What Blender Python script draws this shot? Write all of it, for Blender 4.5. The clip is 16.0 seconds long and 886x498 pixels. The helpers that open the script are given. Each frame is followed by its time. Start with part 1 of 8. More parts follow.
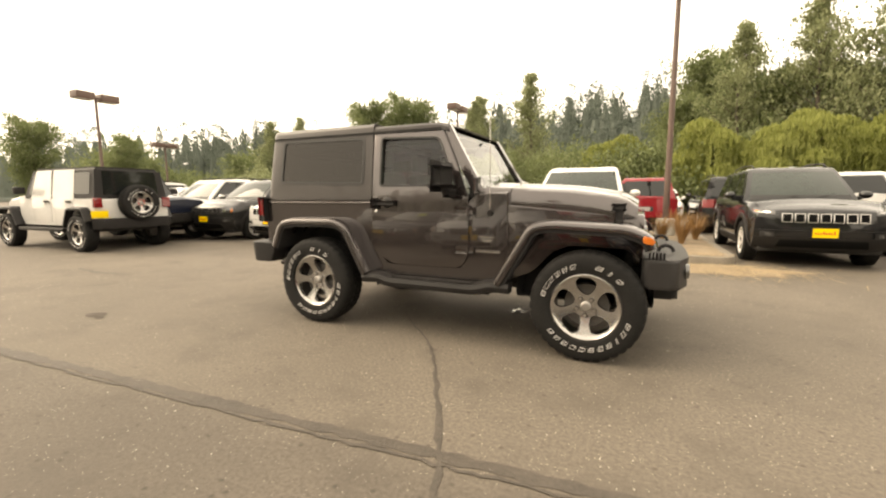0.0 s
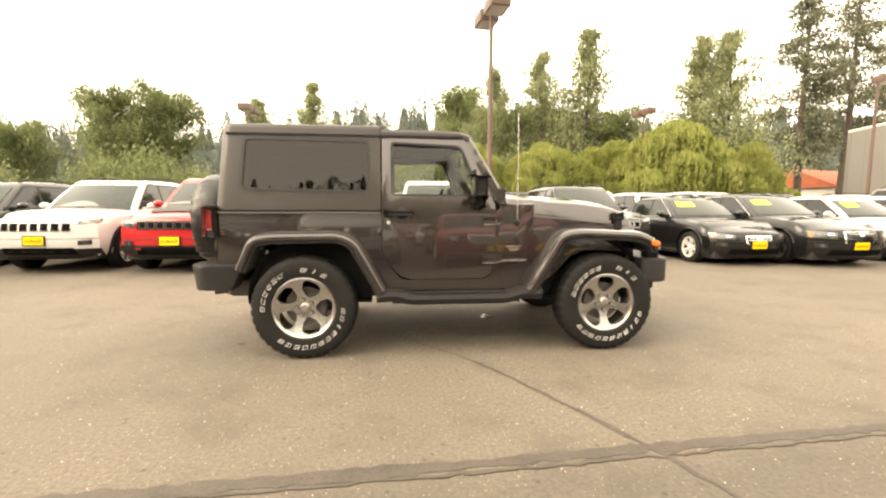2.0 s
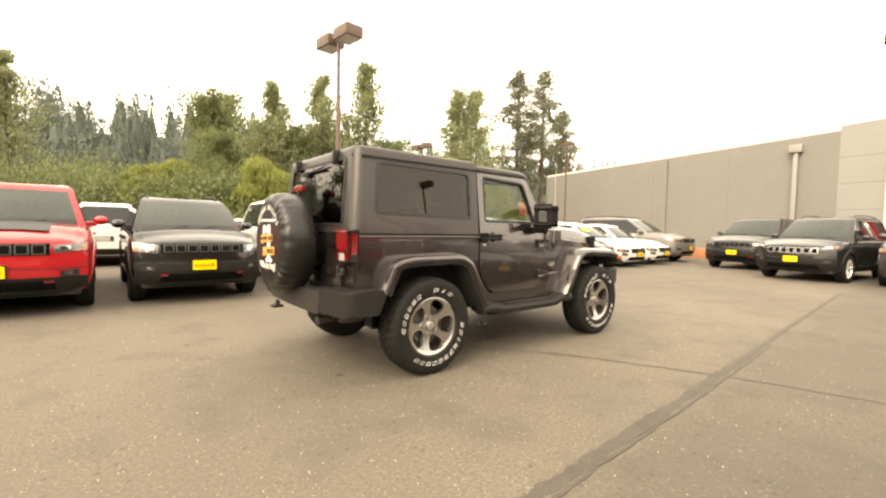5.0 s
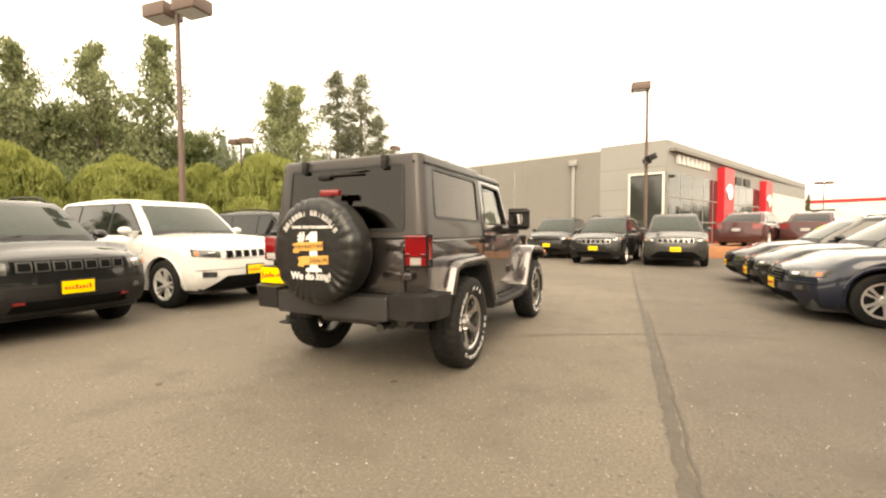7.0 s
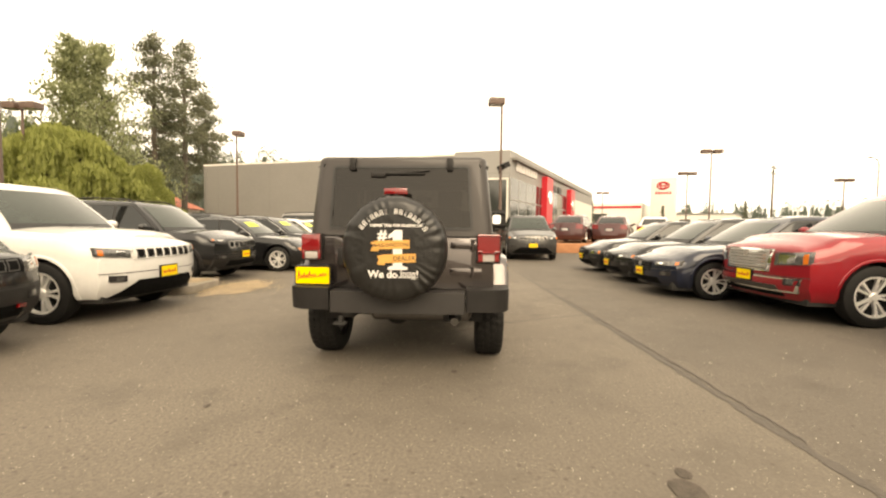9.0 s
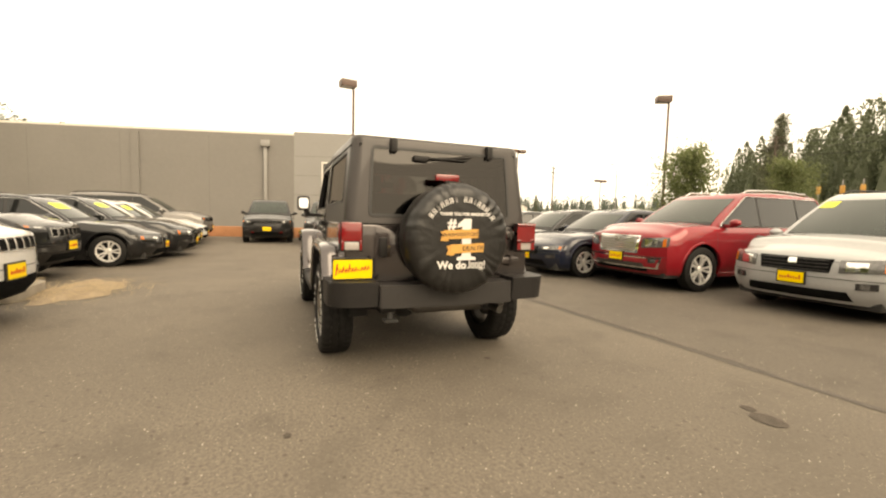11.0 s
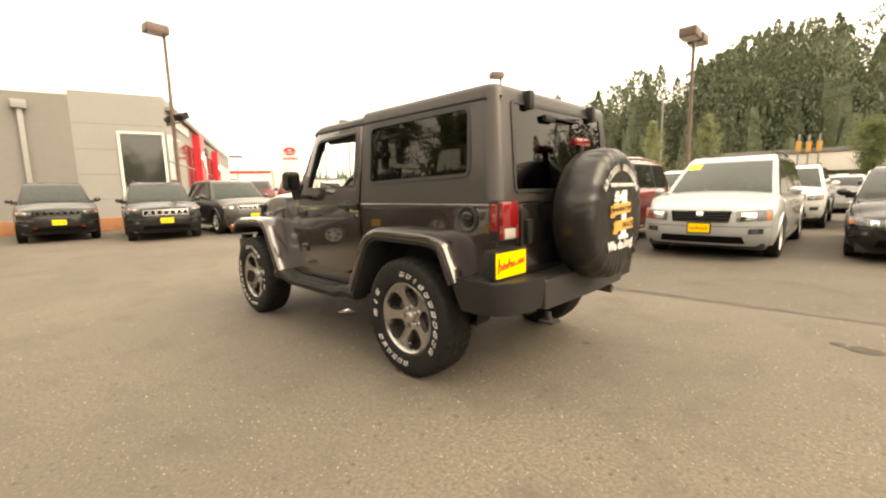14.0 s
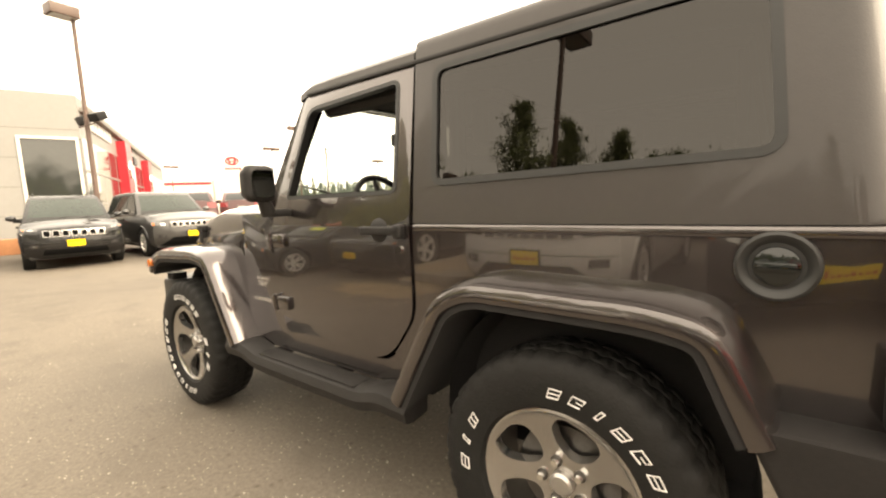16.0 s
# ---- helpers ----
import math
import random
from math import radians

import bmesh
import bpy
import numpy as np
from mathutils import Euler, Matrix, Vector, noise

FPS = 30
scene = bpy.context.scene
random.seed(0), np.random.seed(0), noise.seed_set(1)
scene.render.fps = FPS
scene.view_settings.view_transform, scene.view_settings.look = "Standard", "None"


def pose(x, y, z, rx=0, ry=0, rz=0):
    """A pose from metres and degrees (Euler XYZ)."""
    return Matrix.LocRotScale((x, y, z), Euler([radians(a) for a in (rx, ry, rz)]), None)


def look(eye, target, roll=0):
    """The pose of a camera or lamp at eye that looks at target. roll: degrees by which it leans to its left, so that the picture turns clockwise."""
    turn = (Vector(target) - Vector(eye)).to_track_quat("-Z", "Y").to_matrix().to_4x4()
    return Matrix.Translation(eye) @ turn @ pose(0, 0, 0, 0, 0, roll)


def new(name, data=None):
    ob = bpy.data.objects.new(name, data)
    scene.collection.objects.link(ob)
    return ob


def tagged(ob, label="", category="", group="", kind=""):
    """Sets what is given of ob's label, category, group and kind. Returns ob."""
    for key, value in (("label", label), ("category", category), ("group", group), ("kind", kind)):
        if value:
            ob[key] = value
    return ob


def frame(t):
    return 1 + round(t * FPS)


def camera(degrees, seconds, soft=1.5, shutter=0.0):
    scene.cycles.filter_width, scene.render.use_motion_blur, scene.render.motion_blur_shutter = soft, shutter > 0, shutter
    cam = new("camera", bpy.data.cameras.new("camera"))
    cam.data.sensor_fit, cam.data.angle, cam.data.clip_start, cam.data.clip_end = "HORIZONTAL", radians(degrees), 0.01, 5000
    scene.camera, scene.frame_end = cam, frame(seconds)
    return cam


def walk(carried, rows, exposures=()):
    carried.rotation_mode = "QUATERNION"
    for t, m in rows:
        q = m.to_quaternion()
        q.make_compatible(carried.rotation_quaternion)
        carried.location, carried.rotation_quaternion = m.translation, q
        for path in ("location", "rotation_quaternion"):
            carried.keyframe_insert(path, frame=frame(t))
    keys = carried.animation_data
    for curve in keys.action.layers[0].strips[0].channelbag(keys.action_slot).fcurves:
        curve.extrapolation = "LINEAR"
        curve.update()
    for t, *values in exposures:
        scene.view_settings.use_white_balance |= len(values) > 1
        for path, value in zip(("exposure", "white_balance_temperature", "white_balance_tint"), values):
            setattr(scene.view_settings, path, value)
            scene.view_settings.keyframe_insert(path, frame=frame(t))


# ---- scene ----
cam = camera(92.0, 16.0, 2.2)

PATH = [
    (0, (1.531, -3.96, 1.188), (0.703, -2.157, 0.939), -0.2),
    (0.5, (1.027, -4.021, 1.193), (0.512, -2.108, 0.919), 2.2),
    (1, (0.522, -4.137, 1.18), (0.271, -2.17, 0.922), -0.1),
    (1.5, (0.014, -4.149, 1.179), (-0.027, -2.164, 0.937), 0.6),
    (2, (-0.484, -4.186, 1.18), (-0.279, -2.206, 0.983), 0.2),
    (2.5, (-0.997, -4.19, 1.186), (-0.691, -2.221, 1.018), 0.2),
    (3, (-1.511, -4.164, 1.198), (-1.13, -2.21, 1.009), 1.0),
    (3.5, (-2.004, -4.151, 1.205), (-1.402, -2.257, 0.982), 2.0),
    (4, (-2.457, -4.015, 1.204), (-1.591, -2.228, 0.968), 2.8),
    (4.2, (-2.651, -3.964, 1.193), (-1.684, -2.223, 1.002), 1.8),
    (6.3, (-4.263, -2.764, 1.211), (-2.618, -1.631, 1.11), 0.9),
    (6.5, (-4.416, -2.639, 1.211), (-2.698, -1.622, 1.09), -0.2),
    (7, (-4.7, -2.265, 1.207), (-2.896, -1.406, 1.121), -0.2),
    (7.5, (-4.935, -1.848, 1.219), (-3.05, -1.181, 1.176), -1.4),
    (8, (-5.163, -1.448, 1.21), (-3.218, -0.987, 1.152), 0.4),
    (8.5, (-5.276, -0.978, 1.216), (-3.305, -0.649, 1.147), 0.9),
    (9, (-5.411, -0.539, 1.224), (-3.417, -0.436, 1.124), 0.6),
    (9.5, (-5.356, -0.084, 1.219), (-3.364, -0.232, 1.124), 0.5),
    (10, (-5.346, 0.376, 1.206), (-3.389, -0.016, 1.065), 0.2),
    (10.2, (-5.306, 0.552, 1.203), (-3.365, 0.087, 1.072), 0.9),
    (12.3, (-4.439, 2.18, 1.226), (-2.791, 1.069, 1.004), -0.5),
    (12.5, (-4.315, 2.276, 1.214), (-2.697, 1.119, 0.999), -0.5),
    (13, (-3.988, 2.487, 1.226), (-2.444, 1.241, 0.973), -1.2),
    (13.5, (-3.664, 2.667, 1.213), (-2.228, 1.309, 0.908), -3.2),
    (14, (-3.305, 2.651, 1.227), (-1.92, 1.234, 0.957), -1.4),
    (14.5, (-2.894, 2.58, 1.213), (-1.564, 1.113, 0.93), -2.8),
    (15, (-2.487, 2.389, 1.224), (-1.176, 0.902, 0.963), -1.2),
    (15.5, (-2.077, 2.172, 1.221), (-0.792, 0.661, 0.971), -0.3),
    (16, (-1.672, 1.946, 1.24), (-0.452, 0.379, 1.003), -2.4),
]
EXPOSURES = [(0, 1.5, 7900, 10), (1, 1.85, 7900, 10), (2, 2.08, 7900, 10), (4.2, 2.0, 7900, 10), (6.5, 1.7, 7900, 10), (8.5, 1.5, 8250, 10), (10.2, 1.23, 8400, 10), (12.5, 1.24, 8400, 10), (13.5, 1.5, 8200, 10), (14.5, 1.8, 8050, 10), (15, 1.88, 7900, 10), (15.6, 2.05, 7900, 10), (16, 2.2, 7900, 10)]
walk(cam, [(t, look(eye, goal, roll)) for t, eye, goal, roll in PATH], EXPOSURES)

# ---- light: a smoky, bright overcast sky with a weak wide sun
world = bpy.data.worlds.new("sky")
scene.world = world
world.use_nodes = True
wn = world.node_tree.nodes
wl = world.node_tree.links
sky = wn.new("ShaderNodeTexSky")
sky.sky_type = "NISHITA"
sky.sun_disc = False
sky.sun_elevation = radians(40)
sky.sun_rotation = radians(252)
sky.dust_density = 6.0
sky.air_density = 1.4
smoke = wn.new("ShaderNodeMix")
smoke.data_type = "RGBA"
smoke.inputs[0].default_value = 0.82
smoke.inputs[7].default_value = (10.4, 9.9, 9.1, 1)
wl.new(sky.outputs[0], smoke.inputs[6])
wl.new(smoke.outputs[2], wn["Background"].inputs[0])
wn["Background"].inputs[1].default_value = 0.1

sun = new("sun", bpy.data.lights.new("sun", "SUN"))
sun.data.energy = 1.1
sun.data.angle = radians(46)
sun.data.color = (1.0, 0.93, 0.82)
sun.matrix_world = look((0, 0, 21), (23.8, 7.7, 0))


# ---- materials
def mat(name, base, rough=0.5, metal=0.0, vary=0.12, scale=6.0, bump=0.0, bump_scale=40.0, coat=0.0, spec=0.5, second=None, island=0.0, coat_ior=1.5):
    """A surface with two scales of variation in colour and roughness, and a fine relief."""
    m = bpy.data.materials.new(name)
    m.use_nodes = True
    nt = m.node_tree
    n, ln = nt.nodes, nt.links
    p = n["Principled BSDF"]
    p.inputs["Roughness"].default_value = rough
    p.inputs["Metallic"].default_value = metal
    p.inputs["Coat Weight"].default_value = coat
    p.inputs["Coat Roughness"].default_value = 0.03
    p.inputs["Coat IOR"].default_value = coat_ior
    p.inputs["Specular IOR Level"].default_value = spec
    co = n.new("ShaderNodeTexCoord")
    big = n.new("ShaderNodeTexNoise")
    big.inputs["Scale"].default_value = scale
    big.inputs["Detail"].default_value = 6
    ln.new(co.outputs["Object"], big.inputs["Vector"])
    fine = n.new("ShaderNodeTexNoise")
    fine.inputs["Scale"].default_value = scale * 9
    fine.inputs["Detail"].default_value = 3
    ln.new(co.outputs["Object"], fine.inputs["Vector"])
    mix = n.new("ShaderNodeMix")
    mix.data_type = "RGBA"
    dark = second or tuple(c * (1 - vary) for c in base)
    lite = tuple(min(1, c * (1 + vary)) for c in base)
    mix.inputs[6].default_value = (*dark, 1)
    mix.inputs[7].default_value = (*lite, 1)
    avg = n.new("ShaderNodeMath")
    avg.operation = "MULTIPLY_ADD"
    avg.inputs[1].default_value = 0.45
    ln.new(fine.outputs[0], avg.inputs[0])
    half = n.new("ShaderNodeMath")
    half.operation = "MULTIPLY"
    half.inputs[1].default_value = 0.55
    ln.new(big.outputs[0], half.inputs[0])
    ln.new(half.outputs[0], avg.inputs[2])
    ramp = n.new("ShaderNodeMapRange")
    ramp.inputs[1].default_value, ramp.inputs[2].default_value = 0.3, 0.7
    ln.new(avg.outputs[0], ramp.inputs[0])
    fac = ramp.outputs[0]
    if island:
        geo = n.new("ShaderNodeNewGeometry")
        add = n.new("ShaderNodeMix")
        add.inputs[0].default_value = island
        ln.new(fac, add.inputs[2])
        ln.new(geo.outputs["Random Per Island"], add.inputs[3])
        fac = add.outputs[0]
    ln.new(fac, mix.inputs[0])
    ln.new(mix.outputs[2], p.inputs["Base Color"])
    if bump:
        tex = n.new("ShaderNodeTexNoise")
        tex.inputs["Scale"].default_value = bump_scale
        tex.inputs["Detail"].default_value = 4
        ln.new(co.outputs["Object"], tex.inputs["Vector"])
        b = n.new("ShaderNodeBump")
        b.inputs["Strength"].default_value = bump
        b.inputs["Distance"].default_value = 0.02
        ln.new(tex.outputs[0], b.inputs["Height"])
        ln.new(b.outputs[0], p.inputs["Normal"])
    return m


def paint(name, base, metal=0.0, coat=1.0):
    """Car lacquer: pigment with flakes under a clear coat, with a little road dust."""
    return mat(name, base, 0.45, metal, vary=0.06, scale=2.5, coat=coat, spec=0.12 * coat)


def clear_glass(name, tint, rough=0.0, gain=0.045, sheen=(0.8, 0.8, 0.8)):
    m = bpy.data.materials.new(name)
    m.use_nodes = True
    nt = m.node_tree
    n, ln = nt.nodes, nt.links
    see = n.new("ShaderNodeBsdfTransparent")
    see.inputs[0].default_value = (*tint, 1)
    gl = n.new("ShaderNodeBsdfGlossy")
    gl.inputs["Roughness"].default_value = 0.015 + rough
    gl.inputs["Color"].default_value = (*sheen, 1)
    fr = n.new("ShaderNodeLayerWeight")
    fr.inputs[0].default_value = 0.5
    steep = n.new("ShaderNodeMath")
    steep.operation = "POWER"
    steep.inputs[1].default_value = 4.0
    ln.new(fr.outputs["Facing"], steep.inputs[0])
    gloss = n.new("ShaderNodeMath")
    gloss.operation = "MULTIPLY_ADD"
    gloss.inputs[1].default_value, gloss.inputs[2].default_value = 0.9, gain
    ln.new(steep.outputs[0], gloss.inputs[0])
    mx = n.new("ShaderNodeMixShader")
    ln.new(gloss.outputs[0], mx.inputs[0])
    ln.new(see.outputs[0], mx.inputs[1])
    ln.new(gl.outputs[0], mx.inputs[2])
    ln.new(mx.outputs[0], n["Material Output"].inputs[0])
    return m


M = {}
M["granite"] = mat("granite_metallic_paint", (0.066, 0.056, 0.055), 0.27, 0.84, vary=0.08, scale=3, coat=1.0, spec=0.15, coat_ior=1.64)
M["hardtop"] = mat("grained_hardtop_paint", (0.034, 0.029, 0.0272), 0.42, 0.1, vary=0.08, scale=5, bump=0.05, bump_scale=260, coat=0.25, spec=0.35)
M["black_plastic"] = mat("black_grained_plastic", (0.0145, 0.0133, 0.013), 0.5, vary=0.2, scale=8, bump=0.1, bump_scale=300, spec=0.25)
M["grey_plastic"] = mat("dark_grey_plastic", (0.026, 0.024, 0.0235), 0.45, vary=0.15, scale=8, bump=0.08, bump_scale=250, spec=0.35)
M["rubber"] = mat("tyre_rubber", (0.010, 0.0095, 0.009), 0.7, vary=0.3, scale=7, bump=0.15, bump_scale=120, spec=0.22)
# Black mesh, with the shade inside grille openings put into its colour.
M["shaded_mesh"] = mat("shaded_grille_mesh", (0.006, 0.006, 0.006), 0.9, vary=0.3, scale=60, bump=0.4, bump_scale=180, spec=0.05)
M["seal"] = mat("window_rubber", (0.012, 0.012, 0.012), 0.5, vary=0.2)
M["vinyl"] = mat("black_vinyl", (0.010, 0.0095, 0.009), 0.34, vary=0.2, scale=5, bump=0.25, bump_scale=16, spec=0.45)
M["alloy"] = mat("polished_alloy", (0.40, 0.385, 0.37), 0.20, 0.9, vary=0.10, scale=9)
M["alloy_satin"] = mat("satin_alloy", (0.40, 0.385, 0.365), 0.34, 0.85, vary=0.10, scale=12)
M["alloy_bright"] = mat("bright_silver_alloy", (0.80, 0.78, 0.75), 0.28, 0.5, vary=0.06, scale=9)
M["alloy_dark"] = mat("painted_alloy_pocket", (0.075, 0.069, 0.064), 0.4, 0.6, vary=0.15)
M["chrome"] = mat("chrome", (0.75, 0.74, 0.72), 0.08, 1.0, vary=0.05)
M["steel"] = mat("brake_steel", (0.10, 0.095, 0.09), 0.4, 0.9, vary=0.2)
M["well"] = mat("wheel_well_lining", (0.012, 0.011, 0.011), 0.9, vary=0.3)
M["under"] = mat("underbody_black", (0.015, 0.014, 0.013), 0.8, vary=0.3)
M["cabin"] = mat("cabin_trim", (0.02, 0.019, 0.018), 0.7, vary=0.2, bump=0.1, bump_scale=200)
M["seat"] = mat("seat_fabric", (0.035, 0.032, 0.03), 0.85, vary=0.2, bump=0.2, bump_scale=160)
M["red_lens"] = mat("red_lamp_lens", (0.17, 0.005, 0.007), 0.12, vary=0.15, coat=1.0)
M["white_lens"] = mat("white_lamp_lens", (0.33, 0.305, 0.29), 0.12, vary=0.1, coat=1.0)
M["amber"] = mat("amber_lamp_lens", (0.52, 0.13, 0.015), 0.15, vary=0.1, coat=1.0)
M["lamp_clear"] = mat("headlamp_cover", (0.12, 0.118, 0.115), 0.12, 0.5, vary=0.8, scale=24, coat=1.0)
M["slot_ring"] = mat("satin_grey_grille", (0.06, 0.058, 0.056), 0.35, 0.4, vary=0.1)
M["yellow"] = mat("yellow_plate", (0.80, 0.56, 0.0), 0.4, vary=0.05)
M["plate_red"] = mat("red_print", (0.45, 0.02, 0.01), 0.5)
M["white_print"] = mat("white_print", (0.64, 0.62, 0.60), 0.6, vary=0.06)
M["gold_print"] = mat("gold_print", (0.55, 0.29, 0.07), 0.5, vary=0.12, scale=12)
M["screen_tint"] = mat("greenish_windscreen", (0.022, 0.030, 0.025), 0.03, vary=0.35, scale=1.6, spec=0.55)
M["tint"] = mat("dark_car_glass", (0.009, 0.0105, 0.0105), 0.025, vary=0.2, spec=0.5)
M["shade_glass"] = clear_glass("privacy_glass", (0.035, 0.033, 0.031), gain=0.046, sheen=(0.80, 0.765, 0.735))
M["side_glass"] = clear_glass("light_tinted_glass", (0.62, 0.66, 0.62))
M["screen_glass"] = clear_glass("windscreen_glass", (0.78, 0.83, 0.79))
M["mirror"] = mat("mirror_glass", (0.8, 0.8, 0.8), 0.02, 1.0, vary=0.01)
M["sticker"] = mat("yellow_green_sticker", (0.62, 0.68, 0.06), 0.5)
M["silver_print"] = mat("silver_badge", (0.6, 0.58, 0.55), 0.25, 0.9)


# ---- mesh helpers
def thing(name, label, category, group="", at=None):
    ob = new(name)
    ob.empty_display_size = 0.2
    if at is not None:
        ob.matrix_basis = at
    return tagged(ob, label, category, group)


def smooth(me, angle=35):
    me.shade_smooth()
    me.set_sharp_from_angle(angle=radians(angle))


def mesh_of(name, bm, material, angle=35):
    bmesh.ops.recalc_face_normals(bm, faces=bm.faces[:])
    me = bpy.data.meshes.new(name)
    bm.to_mesh(me)
    bm.free()
    me.materials.append(material)
    smooth(me, angle)
    return me


def part(name, bm, material, parent, label="", angle=35):
    """Links a bmesh, or a finished mesh, as one mesh object under a thing or a part."""
    me = bm if isinstance(bm, bpy.types.Mesh) else mesh_of(name, bm, material, angle)
    ob = new(name, me)
    ob.parent = parent
    return tagged(ob, label)


def cut(me, cutters):
    """The mesh less the cutters, as a mesh of its own."""
    ob = new("work", me)
    tools = []
    for c in cutters:
        o = new("tool", c)
        tools.append(o)
        b = ob.modifiers.new("b", "BOOLEAN")
        b.operation, b.solver, b.object = "DIFFERENCE", "EXACT", o
    bpy.context.view_layer.update()
    done = bpy.data.meshes.new_from_object(ob.evaluated_get(bpy.context.evaluated_depsgraph_get()))
    for o in [ob] + tools:
        d = o.data
        bpy.data.objects.remove(o)
        bpy.data.meshes.remove(d)
    smooth(done, 30)
    return done


def box(bm, x0, x1, y0, y1, z0, z1, bevel=0.0, seg=2, m=None):
    r = bmesh.ops.create_cube(bm, size=1)
    vs = r["verts"]
    for v in vs:
        v.co = Vector(((x0 + x1) / 2 + v.co.x * (x1 - x0), (y0 + y1) / 2 + v.co.y * (y1 - y0), (z0 + z1) / 2 + v.co.z * (z1 - z0)))
    es = list({e for v in vs for e in v.link_edges})
    if m is not None:
        bmesh.ops.transform(bm, matrix=m, verts=vs)
    if bevel:
        bmesh.ops.bevel(bm, geom=es, offset=bevel, segments=seg, affect="EDGES", profile=0.6)
    return bm


def tube(bm, a, b, r0, r1=None, seg=12):
    """A straight round bar from a to b."""
    a, b = Vector(a), Vector(b)
    r1 = r0 if r1 is None else r1
    q = (b - a).to_track_quat("Z", "Y").to_matrix().to_4x4()
    m = Matrix.Translation((a + b) / 2) @ q
    bmesh.ops.create_cone(bm, cap_ends=True, segments=seg, radius1=r0, radius2=r1, depth=(b - a).length, matrix=m)
    return bm


def rpoly(pts, r=0.03, seg=5):
    """A closed outline with its corners rounded; a point may carry its own radius."""
    out = []
    n = len(pts)
    for i in range(n):
        p = Vector(pts[i][:2])
        rr = pts[i][2] if len(pts[i]) > 2 else r
        a, b = Vector(pts[i - 1][:2]) - p, Vector(pts[(i + 1) % n][:2]) - p
        if rr <= 0:
            out.append(p)
            continue
        d = min(rr, a.length * 0.45, b.length * 0.45)
        s, e = p + a.normalized() * d, p + b.normalized() * d
        for k in range(seg + 1):
            u = k / seg
            out.append((1 - u) ** 2 * s + 2 * u * (1 - u) * p + u * u * e)
    return out


def prism(bm, outline, axis, d0, d1, bevel=0.0, seg=2):
    """An outline pulled from d0 to d1 along an axis: 'x' takes (y, z), 'y' takes (x, z), 'z' takes (x, y)."""
    def at(p, d):
        return {"x": (d, p[0], p[1]), "y": (p[0], d, p[1]), "z": (p[0], p[1], d)}[axis]
    lo = [bm.verts.new(at(p, d0)) for p in outline]
    hi = [bm.verts.new(at(p, d1)) for p in outline]
    n = len(lo)
    caps = [bm.faces.new(lo), bm.faces.new(hi)]
    for i in range(n):
        bm.faces.new((lo[i], lo[(i + 1) % n], hi[(i + 1) % n], hi[i]))
    if bevel:
        es = list({e for f in caps for e in f.edges})
        bmesh.ops.bevel(bm, geom=es, offset=bevel, segments=seg, affect="EDGES", profile=0.6)
    return bm


def grid(bm, rows, close=False):
    """Quads over rows of points."""
    vs = [[bm.verts.new(p) for p in row] for row in rows]
    for a, b in zip(vs, vs[1:]):
        n = len(a)
        for j in range(n if close else n - 1):
            bm.faces.new((a[j], a[(j + 1) % n], b[(j + 1) % n], b[j]))
    return vs


def lathe(bm, profile, axis="y", seg=48, at=(0, 0, 0), lug=None):
    """A profile of (offset along the axis, radius) turned round it."""
    rows = []
    for k, (d, r) in enumerate(profile):
        row = []
        for i in range(seg):
            a = 2 * math.pi * i / seg
            rr = r + (lug(k, i) if lug else 0)
            c, s = rr * math.cos(a), rr * math.sin(a)
            p = {"y": (c, d, s), "x": (d, c, s), "z": (c, s, d)}[axis]
            row.append((p[0] + at[0], p[1] + at[1], p[2] + at[2]))
        rows.append(row)
    grid(bm, rows, True)
    return bm


def sweep(bm, path, section, side=1, caps=True):
    """A section of (y, offset) carried along a path of (x, z), offset square to the path."""
    rows = []
    n = len(path)
    for i, p in enumerate(path):
        a, b = Vector(path[max(i - 1, 0)]), Vector(path[min(i + 1, n - 1)])
        t = (b - a).normalized()
        nx, nz = -t.y, t.x
        rows.append([(p[0] + nx * o, y * side, p[1] + nz * o) for y, o in section])
    vs = grid(bm, rows, True)
    if caps:
        bm.faces.new(vs[0])
        bm.faces.new(vs[-1])
    return bm


def curve_path(pts, r=0.1, seg=6):
    """An open path with rounded corners."""
    out = [Vector(pts[0][:2])]
    for i in range(1, len(pts) - 1):
        p = Vector(pts[i][:2])
        a, b = Vector(pts[i - 1][:2]) - p, Vector(pts[i + 1][:2]) - p
        d = min(pts[i][2] if len(pts[i]) > 2 else r, a.length * 0.48, b.length * 0.48)
        s, e = p + a.normalized() * d, p + b.normalized() * d
        for k in range(seg + 1):
            u = k / seg
            out.append((1 - u) ** 2 * s + 2 * u * (1 - u) * p + u * u * e)
    out.append(Vector(pts[-1][:2]))
    return out


def pipe_run(bm, pts, r, seg=8):
    """One round pipe through the points, mitred at its bends."""
    pts = [Vector(p) for p in pts]
    rows = []
    for i, p in enumerate(pts):
        t = (pts[min(i + 1, len(pts) - 1)] - pts[max(i - 1, 0)]).normalized()
        u = t.orthogonal().normalized() if not rows else (ref - t * ref.dot(t)).normalized()
        ref = u
        w = t.cross(u)
        rows.append([tuple(p + (u * math.cos(a) + w * math.sin(a)) * r) for a in [2 * math.pi * k / seg for k in range(seg)]])
    vs = grid(bm, rows, True)
    bm.faces.new(vs[0])
    bm.faces.new(vs[-1])
    return bm


